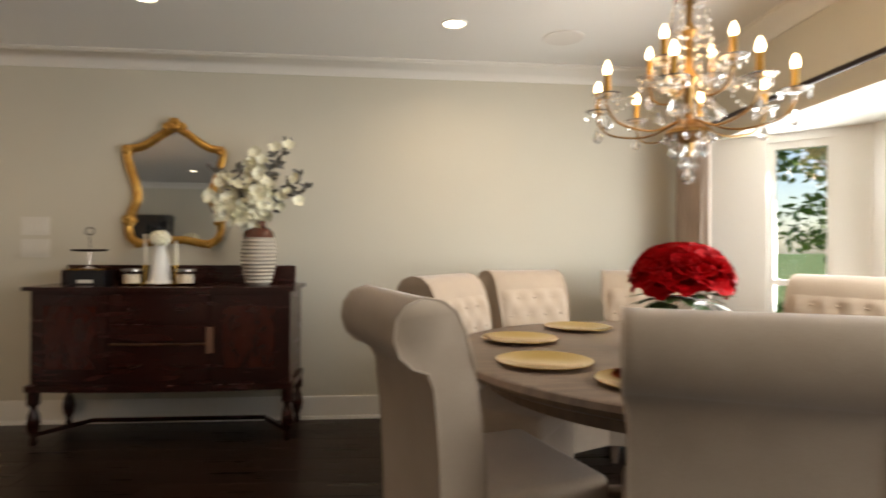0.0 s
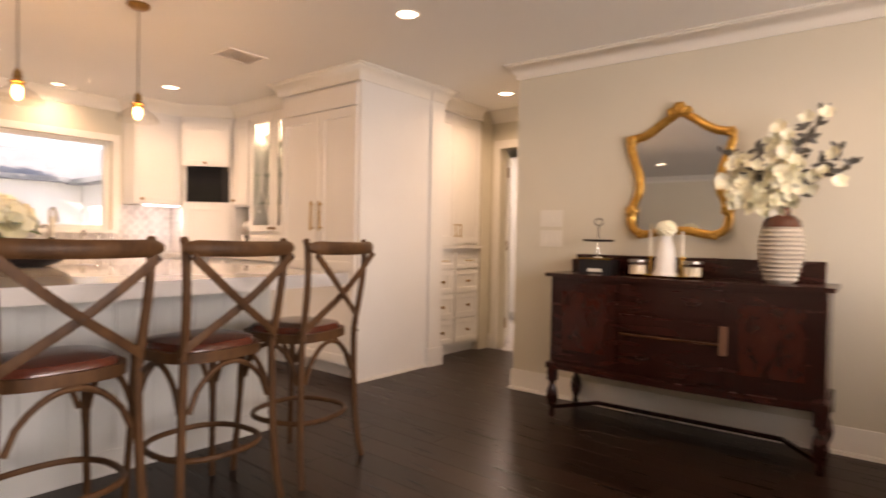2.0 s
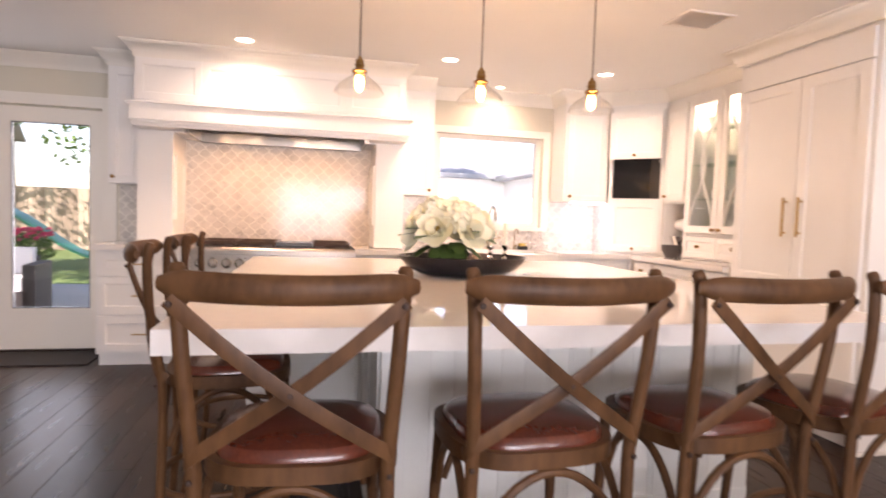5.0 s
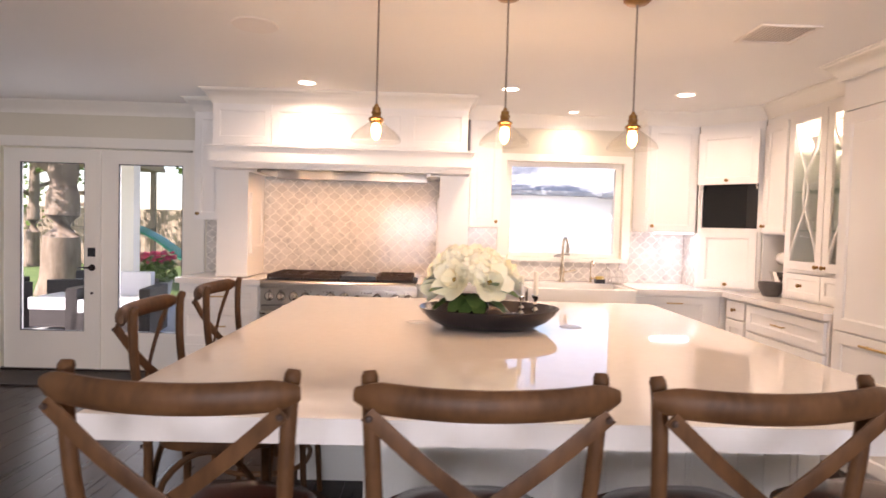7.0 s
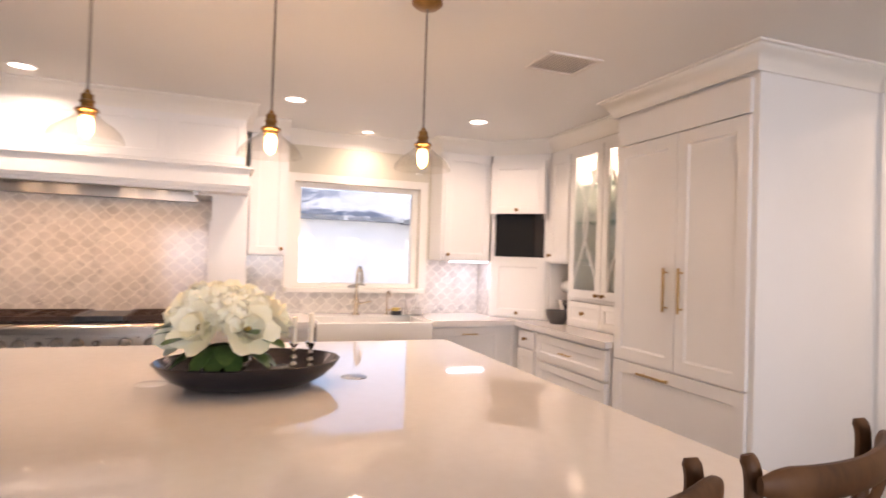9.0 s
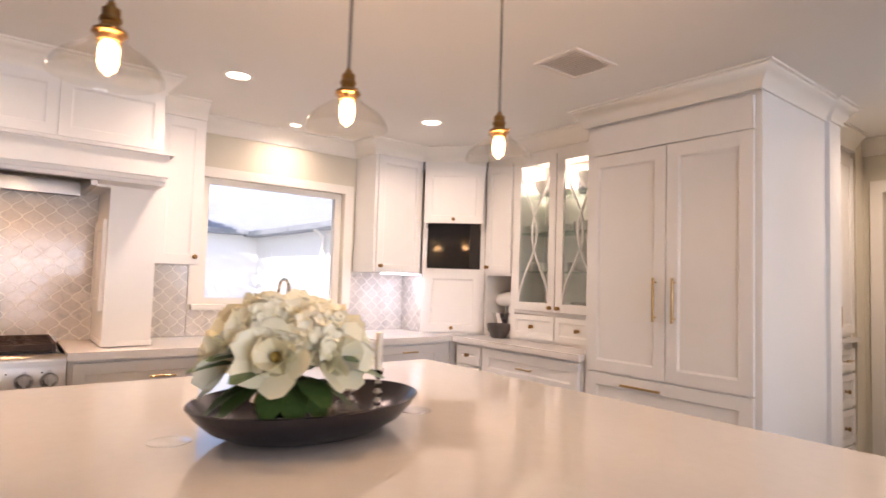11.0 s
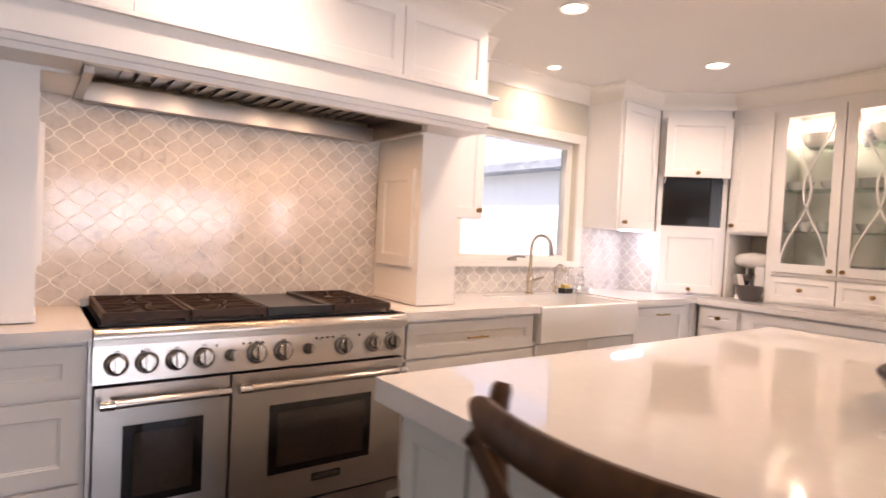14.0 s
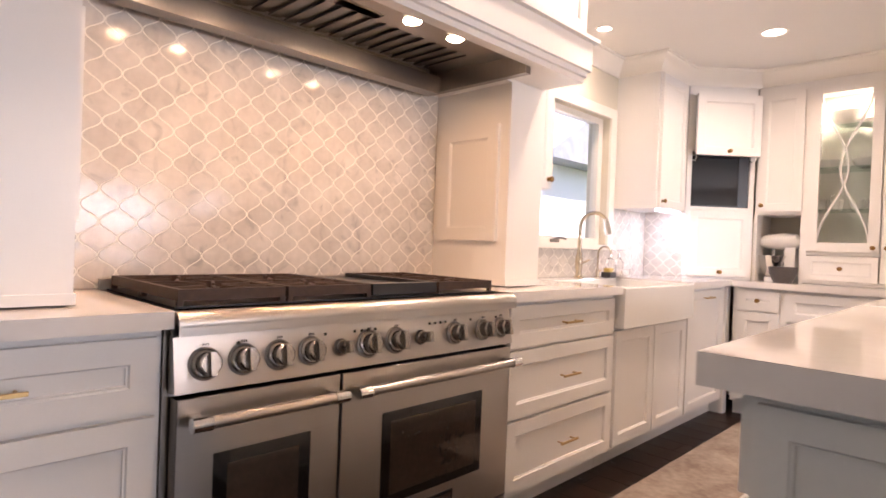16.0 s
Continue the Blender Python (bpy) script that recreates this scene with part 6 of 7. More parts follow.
part("neck", bm, M_GLAZE, vs_)
br = thing("dried_magnolia_branches", on_sb(-0.59, 3.955, TOP + 0.385), "cream and grey artificial branches with pale blossoms in the vase", "branches")
rg = random.Random(8)
ends = [(-0.26, -0.02, 0.13), (-0.22, 0.05, 0.25), (-0.12, -0.04, 0.32), (-0.04, 0.03, 0.40), (0.10, 0.0, 0.42), (0.17, -0.03, 0.48), (0.24, 0.04, 0.30), (0.30, -0.02, 0.22), (-0.30, 0.03, 0.33), (0.0, -0.08, 0.25), (-0.18, -0.07, 0.06)]
for i, e in enumerate(ends):
    e = Vector(e)
    pts = curve([(0, 0, -0.12), (e.x * 0.25, e.y * 0.3, e.z * 0.4), tuple(e)], 5)
    bm = bmesh.new()
    sweep(bm, pts, [0.004 - 0.002 * k / len(pts) for k in range(len(pts))], n=6)
    part("stem", bm, M_BARK, br)
    bm = bmesh.new()
    dark = e.x > 0.02 or i in (2, 8)
    if dark:
        for k in range(24):
            p = pts[-1 - rg.randrange(0, 6)]
            petal(bm, p, (rg.uniform(-1, 1), rg.uniform(-0.6, 0.6), rg.uniform(-0.6, 1)), rg.uniform(0.04, 0.065), 0.024, 0.15, (0, -1, 0.2))
        part("leaf_cluster", bm, M_DRYLEAF, br, kind="stuff")
        bm = bmesh.new()
    for k in range(4 if dark else 34):
        p = pts[-1 - rg.randrange(0, 7)] + Vector((rg.uniform(-0.05, 0.05), rg.uniform(-0.03, 0.03), rg.uniform(-0.05, 0.05)))
        bloom(bm, p, (rg.uniform(-0.6, 0.6), -1, rg.uniform(-0.3, 0.6)), 0.043, 5, rg, 1, 0.3)
    part("blossom_cluster", bm, M_PETAL, br, kind="stuff")

ty = thing("gold_tray", on_sb(-1.17, 3.93, TOP), "thin oval gold tray", "tray")
bm = bmesh.new()
rings = []
for r, z in ((0.9, 0), (1.0, 0.010), (1.02, 0.012), (0.99, 0.012), (0.88, 0.004)):
    rings.append([bm.verts.new((0.235 * r * math.cos(a), 0.11 * r * math.sin(a), z)) for a in [2 * math.pi * k / 40 for k in range(40)]])
for a, b in zip(rings, rings[1:]):
    for j in range(40):
        bm.faces.new((a[j], a[(j + 1) % 40], b[(j + 1) % 40], b[j]))
bm.faces.new(rings[0][::-1]), bm.faces.new(rings[-1])
part("tray_body", bm, M_GOLD, ty)
for x in (-1.325, -1.015):
    cj = thing("candle_jar", on_sb(x, 3.92, TOP + 0.006), "clear glass jar with a white candle", "candle", "candle jars on the sideboard")
    bm = bmesh.new()
    lathe(bm, [(0, 0), (0.050, 0), (0.052, 0.004), (0.052, 0.085), (0.049, 0.085), (0.049, 0.006), (0, 0.006)], 24)
    part("glass_jar", bm, M_SHADEGL, cj)
    bm = bmesh.new()
    lathe(bm, [(0, 0.007), (0.047, 0.007), (0.047, 0.058), (0, 0.056)], 22)
    part("candle", bm, M_WAX, cj)
    bm = bmesh.new()
    lathe(bm, [(0.052, 0.078), (0.055, 0.078), (0.055, 0.092), (0, 0.094)], 22)
    part("metal_lid", bm, M_STEELD, cj)
tp = thing("white_topiary", on_sb(-1.17, 3.94, TOP + 0.006), "white ceramic figure-shaped stand with a round white floral ball", "ornament")
bm = bmesh.new()
lathe(bm, [(0, 0), (0.070, 0), (0.072, 0.01), (0.060, 0.03), (0.055, 0.10), (0.045, 0.16), (0.032, 0.21), (0.030, 0.235), (0, 0.235)], 26)
part("stand", bm, M_CERAMIC, tp)
bm = bmesh.new()
for k in range(60):
    z = 1 - 2 * (k + 0.5) / 60
    q = k * 2.39996
    d = Vector((math.sqrt(1 - z * z) * math.cos(q), math.sqrt(1 - z * z) * math.sin(q), z * 0.75))
    bloom(bm, Vector((0, 0, 0.275)) + d * 0.05, d, 0.02, 4, rg, 1, 0.2)
ball(bm, (0, 0, 0.275), 0.05, 10, 0.75)
part("flower_ball", bm, M_PETAL, tp)
for x, z in ((-1.262, 0.30), (-1.082, 0.26)):
    tc_ = thing("taper_candle", on_sb(x, 3.95, TOP + 0.006), "slim ivory taper candle on a gold base", "candle", "taper candles on the sideboard")
    bm = bmesh.new()
    lathe(bm, [(0, 0), (0.03, 0), (0.028, 0.006), (0.008, 0.012), (0.008, 0.10), (0.014, 0.105), (0.014, 0.115), (0, 0.115)], 16)
    part("base", bm, M_GOLD, tc_)
    bm = bmesh.new()
    lathe(bm, [(0, 0.11), (0.010, 0.11), (0.009, z), (0, z + 0.004)], 12)
    part("candle", bm, M_WAX, tc_)
bx = thing("lacquer_box", on_sb(-1.59, 3.98, TOP), "dark lacquered box with a gold rim and white label", "box")
bm = bmesh.new()
box(bm, -0.105, 0.105, -0.07, 0.07, 0, 0.088)
part("box_body", bm, M_BLACKP, bx, w=0.004)
bm = bmesh.new()
box(bm, -0.109, 0.109, -0.074, 0.074, 0.088, 0.098)
part("rim", bm, M_GOLD, bx, w=0.002)
bm = bmesh.new()
box(bm, -0.045, 0.045, -0.073, -0.070, 0.012, 0.032)
part("label", bm, M_PLASTIC, bx)
cks = thing("tiered_stand", on_sb(-1.60, 3.985, TOP + 0.098), "small metal stand with a dark tray and ring handle", "stand")
bm = bmesh.new()
lathe(bm, [(0, 0), (0.03, 0), (0.028, 0.005), (0.004, 0.01), (0.004, 0.10), (0, 0.10)], 16)
part("stem", bm, M_CHROME, cks)
bm = bmesh.new()
lathe(bm, [(0, 0.10), (0.09, 0.103), (0.10, 0.115), (0.096, 0.116), (0.085, 0.108), (0, 0.106)], 28)
part("dark_tray", bm, M_ROD, cks)
bm = bmesh.new()
sweep(bm, [(0, 0, 0.106), (0, 0, 0.205)], 0.003, n=6)
sweep(bm, [(0.026 * math.cos(a), 0, 0.226 + 0.022 * math.sin(a)) for a in [2 * math.pi * k / 16 for k in range(16)]], 0.0035, n=6, up=(0, 1, 0), loop=True)
part("ring_handle", bm, M_ROD, cks)

# ---------------------------------------------------------------- dining table
TC = Vector((1.365, 2.625, 0))
dt = thing("round_dining_table", Matrix.Translation(TC), "large round greyed oak dining table on a pedestal", "dining table")
bm = bmesh.new()
lathe(bm, [(0, 0.70), (0.88, 0.70), (0.905, 0.712), (0.915, 0.728), (0.91, 0.745), (0.90, 0.752), (0, 0.752)], 96)
part("tabletop", bm, M_TABLE, dt)
bm = bmesh.new()
lathe(bm, [(0.76, 0.64), (0.79, 0.64), (0.79, 0.712), (0.76, 0.712)], 60, closed=True)
part("apron", bm, M_TABLE, dt)
bm = bmesh.new()
lathe(bm, [(0, 0.06), (0.20, 0.06), (0.21, 0.10), (0.12, 0.17), (0.10, 0.28), (0.15, 0.40), (0.13, 0.52), (0.08, 0.58), (0.16, 0.66), (0.20, 0.712), (0, 0.712)], 32)
part("pedestal", bm, M_TABLE, dt)
for k in range(4):
    a = math.pi / 4 + k * math.pi / 2
    c, s = math.cos(a), math.sin(a)
    bm = bmesh.new()
    sweep(bm, curve([(0.10 * c, 0.10 * s, 0.16), (0.32 * c, 0.32 * s, 0.10), (0.52 * c, 0.52 * s, 0.035)], 5), 0.045, 0.035, square=True)
    part("foot", bm, M_TABLE, dt)

for x, y in ((0.785, 2.87), (0.751, 2.385), (1.133, 3.179), (1.62, 3.19), (0.98, 2.05)):
    d = Vector((x, y, 0)) - TC
    d = d.normalized() * 0.655 if d.length > 0.2 else d
    p = TC + d
    pl = thing("charger_plate", pose(p.x, p.y, 0.752), "round polished gold charger plate on the dining table", "plate", "gold charger plates")
    bm = bmesh.new()
    lathe(bm, [(0, 0.004), (0.095, 0.004), (0.110, 0.009), (0.155, 0.014), (0.163, 0.016), (0.163, 0.013), (0.11, 0.003), (0.09, 0.0), (0, 0.0)], 44)
    part("plate_body", bm, M_GOLD, pl)

rs = thing("rose_bouquet", Matrix.Translation(TC + Vector((-0.025, 0.0, 0.760))), "dense bouquet of red roses in a silvered glass vase", "flowers")
bm = bmesh.new()
lathe(bm, [(0, 0), (0.085, 0), (0.092, 0.02), (0.098, 0.19), (0.102, 0.20), (0.092, 0.195), (0.085, 0.02), (0, 0.012)], 12)
part("vase", bm, mat("mercury_glass", (0.45, 0.43, 0.40), 0.18, metal=0.85, var=0.3, scale=30), rs, "faceted mercury glass vase", smooth=False)
for k in range(34):
    z = 1 - (k + 0.5) / 34 * 1.12
    q = k * 2.39996
    rr_ = math.sqrt(max(0, 1 - z * z))
    d = Vector((rr_ * math.cos(q), rr_ * math.sin(q), z))
    c = Vector((0, 0, 0.288)) + Vector((d.x * 0.158, d.y * 0.158, d.z * 0.098))
    bm = bmesh.new()
    ax = (d + Vector((0, 0, 0.25))).normalized()
    ball(bm, c, 0.020, 8)
    for l, (rad, n) in enumerate(((0.066, 7), (0.058, 6), (0.048, 6), (0.036, 5), (0.024, 4))):
        u = ax.cross(Vector((0.3, 0.2, 1))).normalized()
        v = ax.cross(u)
        for j in range(n):
            a = 2 * math.pi * (j + 0.37 * l) / n
            rad_d = u * math.cos(a) + v * math.sin(a)
            dd = rad_d * (0.62 - 0.11 * l) + ax * (0.62 + 0.22 * l)
            petal(bm, c - ax * 0.028 + rad_d * (0.024 - 0.004 * l), dd, rad * 1.0, rad * 1.35, -0.30 if l < 2 else 0.1, -rad_d)
    part("rose", bm, M_ROSE, rs, "open deep red rose")
for k in range(26):
    a = 2 * math.pi * k / 26 + rg.uniform(-0.1, 0.1)
    d = Vector((math.cos(a), math.sin(a), rg.uniform(-0.5, 0.2)))
    bm = bmesh.new()
    petal(bm, Vector((0, 0, 0.20)) + d * 0.08, d, rg.uniform(0.09, 0.13), 0.05, -0.2, (0, 0, 1))
    part("leaf", bm, M_LEAF, rs)


# tufted chairs
def make_dining_chair(m):
    ob = thing("dining_chair", m, "oatmeal linen dining chair with a rolled tufted back", "dining chair", "chairs round the dining table")
    # faces +y; the back leans towards -y
    hw = 0.255
    # outer shell: back face, roll, front face, as a closed side outline
    UPZ = 1.05
    side = [(-0.235, 0.12), (-0.245, 0.40), (-0.258, 0.62), (-0.272, 0.74), (-0.295, 0.782), (-0.335, 0.795), (-0.370, 0.825), (-0.386, 0.868), (-0.380, 0.915), (-0.352, 0.950),
            (-0.305, 0.966), (-0.255, 0.958), (-0.215, 0.930), (-0.187, 0.88), (-0.165, 0.80), (-0.135, 0.66), (-0.115, 0.50), (-0.115, 0.12)]
    side = [(y, z * UPZ) for y, z in side]
    bm = bmesh.new()
    N = len(side)
    xs = [-1, -0.985, -0.9, -0.6, -0.3, 0, 0.3, 0.6, 0.9, 0.985, 1]
    cols = []
    for x in xs:
        sh = 0.985 if abs(x) == 1 else 1.0
        cy, cz = -0.24, 0.6
        cols.append([bm.verts.new((x * hw * (1.03 if z > 0.8 else 0.97), cy + (y - cy) * sh, cz + (z - cz) * (0.995 if sh < 1 else 1))) for y, z in side])
    for a, b in zip(cols, cols[1:]):
        for j in range(N):
            k = (j + 1) % N
            bm.faces.new((a[j], b[j], b[k], a[k]))
    bm.faces.new(cols[0])
    bm.faces.new(cols[-1][::-1])
    part("back", bm, M_LINEN, ob, "rolled upholstered back", angle=60)
    # tufted inner pad
    bm = bmesh.new()
    nx, nz = 24, 22
    btn = []
    for r in range(4):
        z = 0.56 + r * 0.10
        for k in range(3 if r % 2 else 4):
            x = (k - (1 if r % 2 else 1.5)) * 0.125
            btn.append((x, z))

    def face_y(z):
        for (y0, z0), (y1, z1) in zip(side[::-1], side[::-1][1:]):
            if z0 <= z <= z1:
                return y0 + (y1 - y0) * (z - z0) / (z1 - z0)
        return -0.2
    g = []
    for i in range(nz + 1):
        z = 0.485 + 0.43 * i / nz
        row_ = []
        for k in range(nx + 1):
            x = -hw * 0.95 + 2 * hw * 0.95 * k / nx
            dd = min(math.hypot(x - bx_, z - bz) for bx_, bz in btn)
            e = min(1, (hw * 0.95 - abs(x)) / 0.03) * min(1, i / 2) * min(1, (nz - i) / 2)
            puff = 0.024 * min(1, dd / 0.055) ** 0.7
            row_.append(bm.verts.new((x, face_y(z) - 0.004 + puff * max(0, e), z)))
        g.append(row_)
    for i in range(nz):
        for k in range(nx):
            bm.faces.new((g[i][k], g[i][k + 1], g[i + 1][k + 1], g[i + 1][k]))
    part("tufted_pad", bm, M_LINEN, ob, "diamond-tufted inner back", angle=180)
    bm = bmesh.new()
    for x, z in btn:
        ball(bm, (x, face_y(z) + 0.002, z), 0.010, 8, 0.7)
    part("buttons", bm, M_LINEN, ob, kind="stuff")
    bm = bmesh.new()
    box(bm, -hw, hw, -0.16, 0.30, 0.36, 0.47)
    bmesh.ops.bevel(bm, geom=bm.edges[:], offset=0.03, segments=3, affect="EDGES", profile=0.6)
    part("seat", bm, M_LINEN, ob)
    bm = bmesh.new()
    box(bm, -hw + 0.008, hw - 0.008, -0.225, 0.285, 0.10, 0.365)
    part("skirt", bm, M_LINEN, ob, w=0.012)
    for x in (-hw + 0.04, hw - 0.04):
        for y in (-0.20, 0.25):
            bm = bmesh.new()
            sweep(bm, [(x, y, 0.12), (x, y, 0.0)], [0.024, 0.017], square=True)
            part("leg", bm, M_TABLE, ob)
    # welt along the roll end
    for s in (-1, 1):
        bm = bmesh.new()
        sweep(bm, [(s * hw * (1.03 if z > 0.8 else 0.97) * 0.998, y, z) for y, z in side], 0.0035, n=6, up=(1, 0, 0), loop=True)
        part("piping", bm, M_LINEN, ob)
    return ob


# each: place and turn
CH = [(0.53, 2.27, -69), (1.115, 1.89, -20), (0.70, 3.08, -122), (1.10, 3.65, -152), (1.67, 3.67, -196), (2.31, 3.17, 120)]
chair0 = None
for x, y, a in CH:
    m = pose(x, y, 0, 0, 0, a)
    if chair0 is None:
        chair0 = make_dining_chair(m)
    else:
        copy_thing(chair0, m)

# ---------------------------------------------------------------- chandelier
cd = thing("crystal_chandelier", Matrix.Translation(TC), "gilt and crystal chandelier with lit candle bulbs", "chandelier")
bm = bmesh.new()
lathe(bm, [(0, CEIL), (0.065, CEIL), (0.06, CEIL - 0.02), (0.02, CEIL - 0.035), (0, CEIL - 0.035)], 24)
part("canopy", bm, M_OLDBRASS, cd)
bm = bmesh.new()
lathe(bm, [(0, 2.37), (0.006, 2.37), (0.006, 2.16), (0.05, 2.15), (0.05, 2.14), (0.015, 2.13), (0.012, 2.02), (0.03, 1.98), (0.014, 1.94), (0.014, 1.84), (0.035, 1.80), (0.016, 1.76), (0.016, 1.66),
           (0.05, 1.62), (0.085, 1.60), (0.09, 1.585), (0.05, 1.565), (0.02, 1.55), (0.012, 1.50), (0, 1.49)], 22)
part("stem", bm, M_OLDBRASS, cd, "turned aged gilt stem")


def drop(bm, c, r, h):
    lathe(bm, [(0, h / 2), (r * 0.35, h * 0.32), (r, -h * 0.18), (r * 0.7, -h * 0.38), (0, -h / 2)], 6, c)


for tier, (n, rad, zb, off) in enumerate(((8, 0.35, 1.70, 0.2), (4, 0.17, 1.83, 0.6))):
    for k in range(n):
        a = 2 * math.pi * k / n + off
        c, s = math.cos(a), math.sin(a)
        bm = bmesh.new()
        pts = [(0.03 * c, 0.03 * s, zb - 0.06), (rad * 0.45 * c, rad * 0.45 * s, zb - 0.11), (rad * 0.85 * c, rad * 0.85 * s, zb - 0.09), (rad * c, rad * s, zb - 0.03), (rad * c, rad * s, zb)]
        sweep(bm, curve(pts, 5), 0.0045, n=6)
        part("arm", bm, M_OLDBRASS, cd)
        bm = bmesh.new()
        lathe(bm, [(0, zb), (0.018, zb), (0.050, zb + 0.010), (0.052, zb + 0.014), (0.018, zb + 0.006), (0, zb + 0.006)], 12, (rad * c, rad * s, 0))
        part("bobeche", bm, M_CRYSTAL, cd, "small crystal drip dish", smooth=False)
        bm = bmesh.new()
        lathe(bm, [(0, zb), (0.012, zb), (0.012, zb + 0.085), (0, zb + 0.085)], 12, (rad * c, rad * s, 0))
        part("candle_sleeve", bm, M_GILT, cd)
        bm = bmesh.new()
        lathe(bm, [(0, 0), (0.008, 0), (0.0145, 0.016), (0.012, 0.032), (0.005, 0.05), (0, 0.058)], 12, (rad * c, rad * s, zb + 0.085))
        part("candle_bulb", bm, M_CANDLEB, cd)
        bm = bmesh.new()
        for j in range(4):
            b = a + 2 * math.pi * j / 4
            drop(bm, (rad * c + 0.045 * math.cos(b), rad * s + 0.045 * math.sin(b), zb - 0.012), 0.007, 0.034)
        drop(bm, (rad * c, rad * s, zb - 0.085), 0.021, 0.07)
        part("drop_cluster", bm, M_CRYSTAL, cd, kind="stuff", smooth=False)
        bm = bmesh.new()
        for j in range(13):
            t = j / 12
            r2 = 0.05 + (rad - 0.05) * t
            ball(bm, (r2 * c, r2 * s, 1.98 - (1.98 - zb) * t - 0.09 * math.sin(math.pi * t)), 0.0075, 6)
        part("bead_strand", bm, M_CRYSTAL, cd, kind="stuff", smooth=False)
for ring_r, z, n, sz in ((0.085, 1.575, 12, 0.05), (0.06, 1.52, 9, 0.05), (0.03, 1.475, 6, 0.05), (0.05, 2.13, 8, 0.06), (0.12, 1.66, 12, 0.04)):
    bm = bmesh.new()
    for k in range(n):
        a = 2 * math.pi * k / n
        drop(bm, (ring_r * math.cos(a), ring_r * math.sin(a), z), 0.013, sz)
    part("crystal_ring", bm, M_CRYSTAL, cd, kind="stuff", smooth=False)
bm = bmesh.new()
for k in range(8):
    a = 2 * math.pi * k / 8
    for j in range(14):
        t = j / 13
        r2 = 0.05 + 0.035 * math.sin(math.pi * t)
        ball(bm, (r2 * math.cos(a), r2 * math.sin(a), 2.12 - 0.48 * t), 0.008, 6)
part("bead_column", bm, M_CRYSTAL, cd, kind="stuff", smooth=False)
bm = bmesh.new()
drop(bm, (0, 0, 1.435), 0.028, 0.085)
part("final_drop", bm, M_CRYSTAL, cd, smooth=False)
lamp("chandelier_lamp", "POINT", pose(0, 0, 1.90), 5, BULB, 0.25, parent=cd)

# curtain and rod
rod = thing("curtain_rod", pose(2.13, 0, 1.92), "dark bronze curtain rod across the bay", "curtain rod")
bm = bmesh.new()
sweep(bm, [(0, -0.9, 0), (0, 4.30, 0)], 0.014, n=12)
part("rod", bm, M_ROD, rod)
for y in (4.25, 1.7):
    bm = bmesh.new()
    sweep(bm, [(0.12, y, 0), (0, y, 0)], 0.009, n=8)
    ball(bm, (0.0, y, 0), 0.022, 8)
    part("bracket", bm, M_ROD, rod)
bm = bmesh.new()
ball(bm, (0, 4.33, 0), 0.03, 10)
part("finial", bm, M_ROD, rod)
ctn = thing("curtain", pose(2.13, 4.12, -0.1), "pleated beige floor-length curtain drawn to the corner", "curtain")
bm = bmesh.new()
n = 96
rows = []
for z in (0.115, 0.5, 1.2, 1.98, 2.0):
    rows.append([bm.verts.new((0.030 * math.sin(k / n * math.pi * 2 * 8) * (1.0 if z < 1.9 else 0.7), 0.19 * (2 * k / n - 1), z)) for k in range(n + 1)])
for a, b in zip(rows, rows[1:]):
    for k in range(n):
        bm.faces.new((a[k], a[k + 1], b[k + 1], b[k]))
cu = part("fabric", bm, M_CURTAIN, ctn, angle=180)
sol = cu.modifiers.new("thickness", "SOLIDIFY")
sol.thickness = 0.004
for k in range(7):
    bm = bmesh.new()
    sweep(bm, [(0.021 * math.cos(a), -0.17 + k * 0.057, 2.02 - 0.002 + 0.021 * math.sin(a)) for a in [2 * math.pi * j / 14 for j in range(14)]], 0.0025, n=6, up=(0, 1, 0), loop=True)
    part("ring", bm, M_ROD, ctn)

# rugs
rug = thing("runner_rug", pose(-5.05, 2.42, 0), "muted patterned wool runner between sink and island", "rug")
bm = bmesh.new()
box(bm, -0.36, 0.36, -0.92, 0.92, 0.001, 0.010)
part("pile", bm, M_RUG, rug, w=0.003)
dm = thing("doormat", pose(-5.87, -1.80, 0), "dark doormat inside the garden doors", "doormat")
bm = bmesh.new()
box(bm, -0.22, 0.22, -0.80, 0.86, 0.001, 0.012)
part("mat_body", bm, M_MAT, dm, w=0.004)

# dark box added on the far side for the dark opening seen in the mirror
md = thing("media_cabinet", pose(-4.7, YS, 0), "dark box standing in for the dark opening mirrored from the far wall", "cabinet")
bm = bmesh.new()
box(bm, -0.9, 0.9, 0, 0.4, 0, 1.75)
part("case", bm, M_BLACKP, md, w=0.01)
for x in (-0.45, 0.45):
    bm = bmesh.new()
    box(bm, x - 0.42, x + 0.42, 0.40, 0.42, 0.10, 1.70)
    part("door", bm, M_BLACKP, md, w=0.004)

# ---------------------------------------------------------------- outdoors
def sheet(name, x0, x1, y0, y1, z, material):
    bm = bmesh.new()
    box(bm, x0, x1, y0, y1, z - 0.1, z)
    return part(name, bm, material, kind="structure")


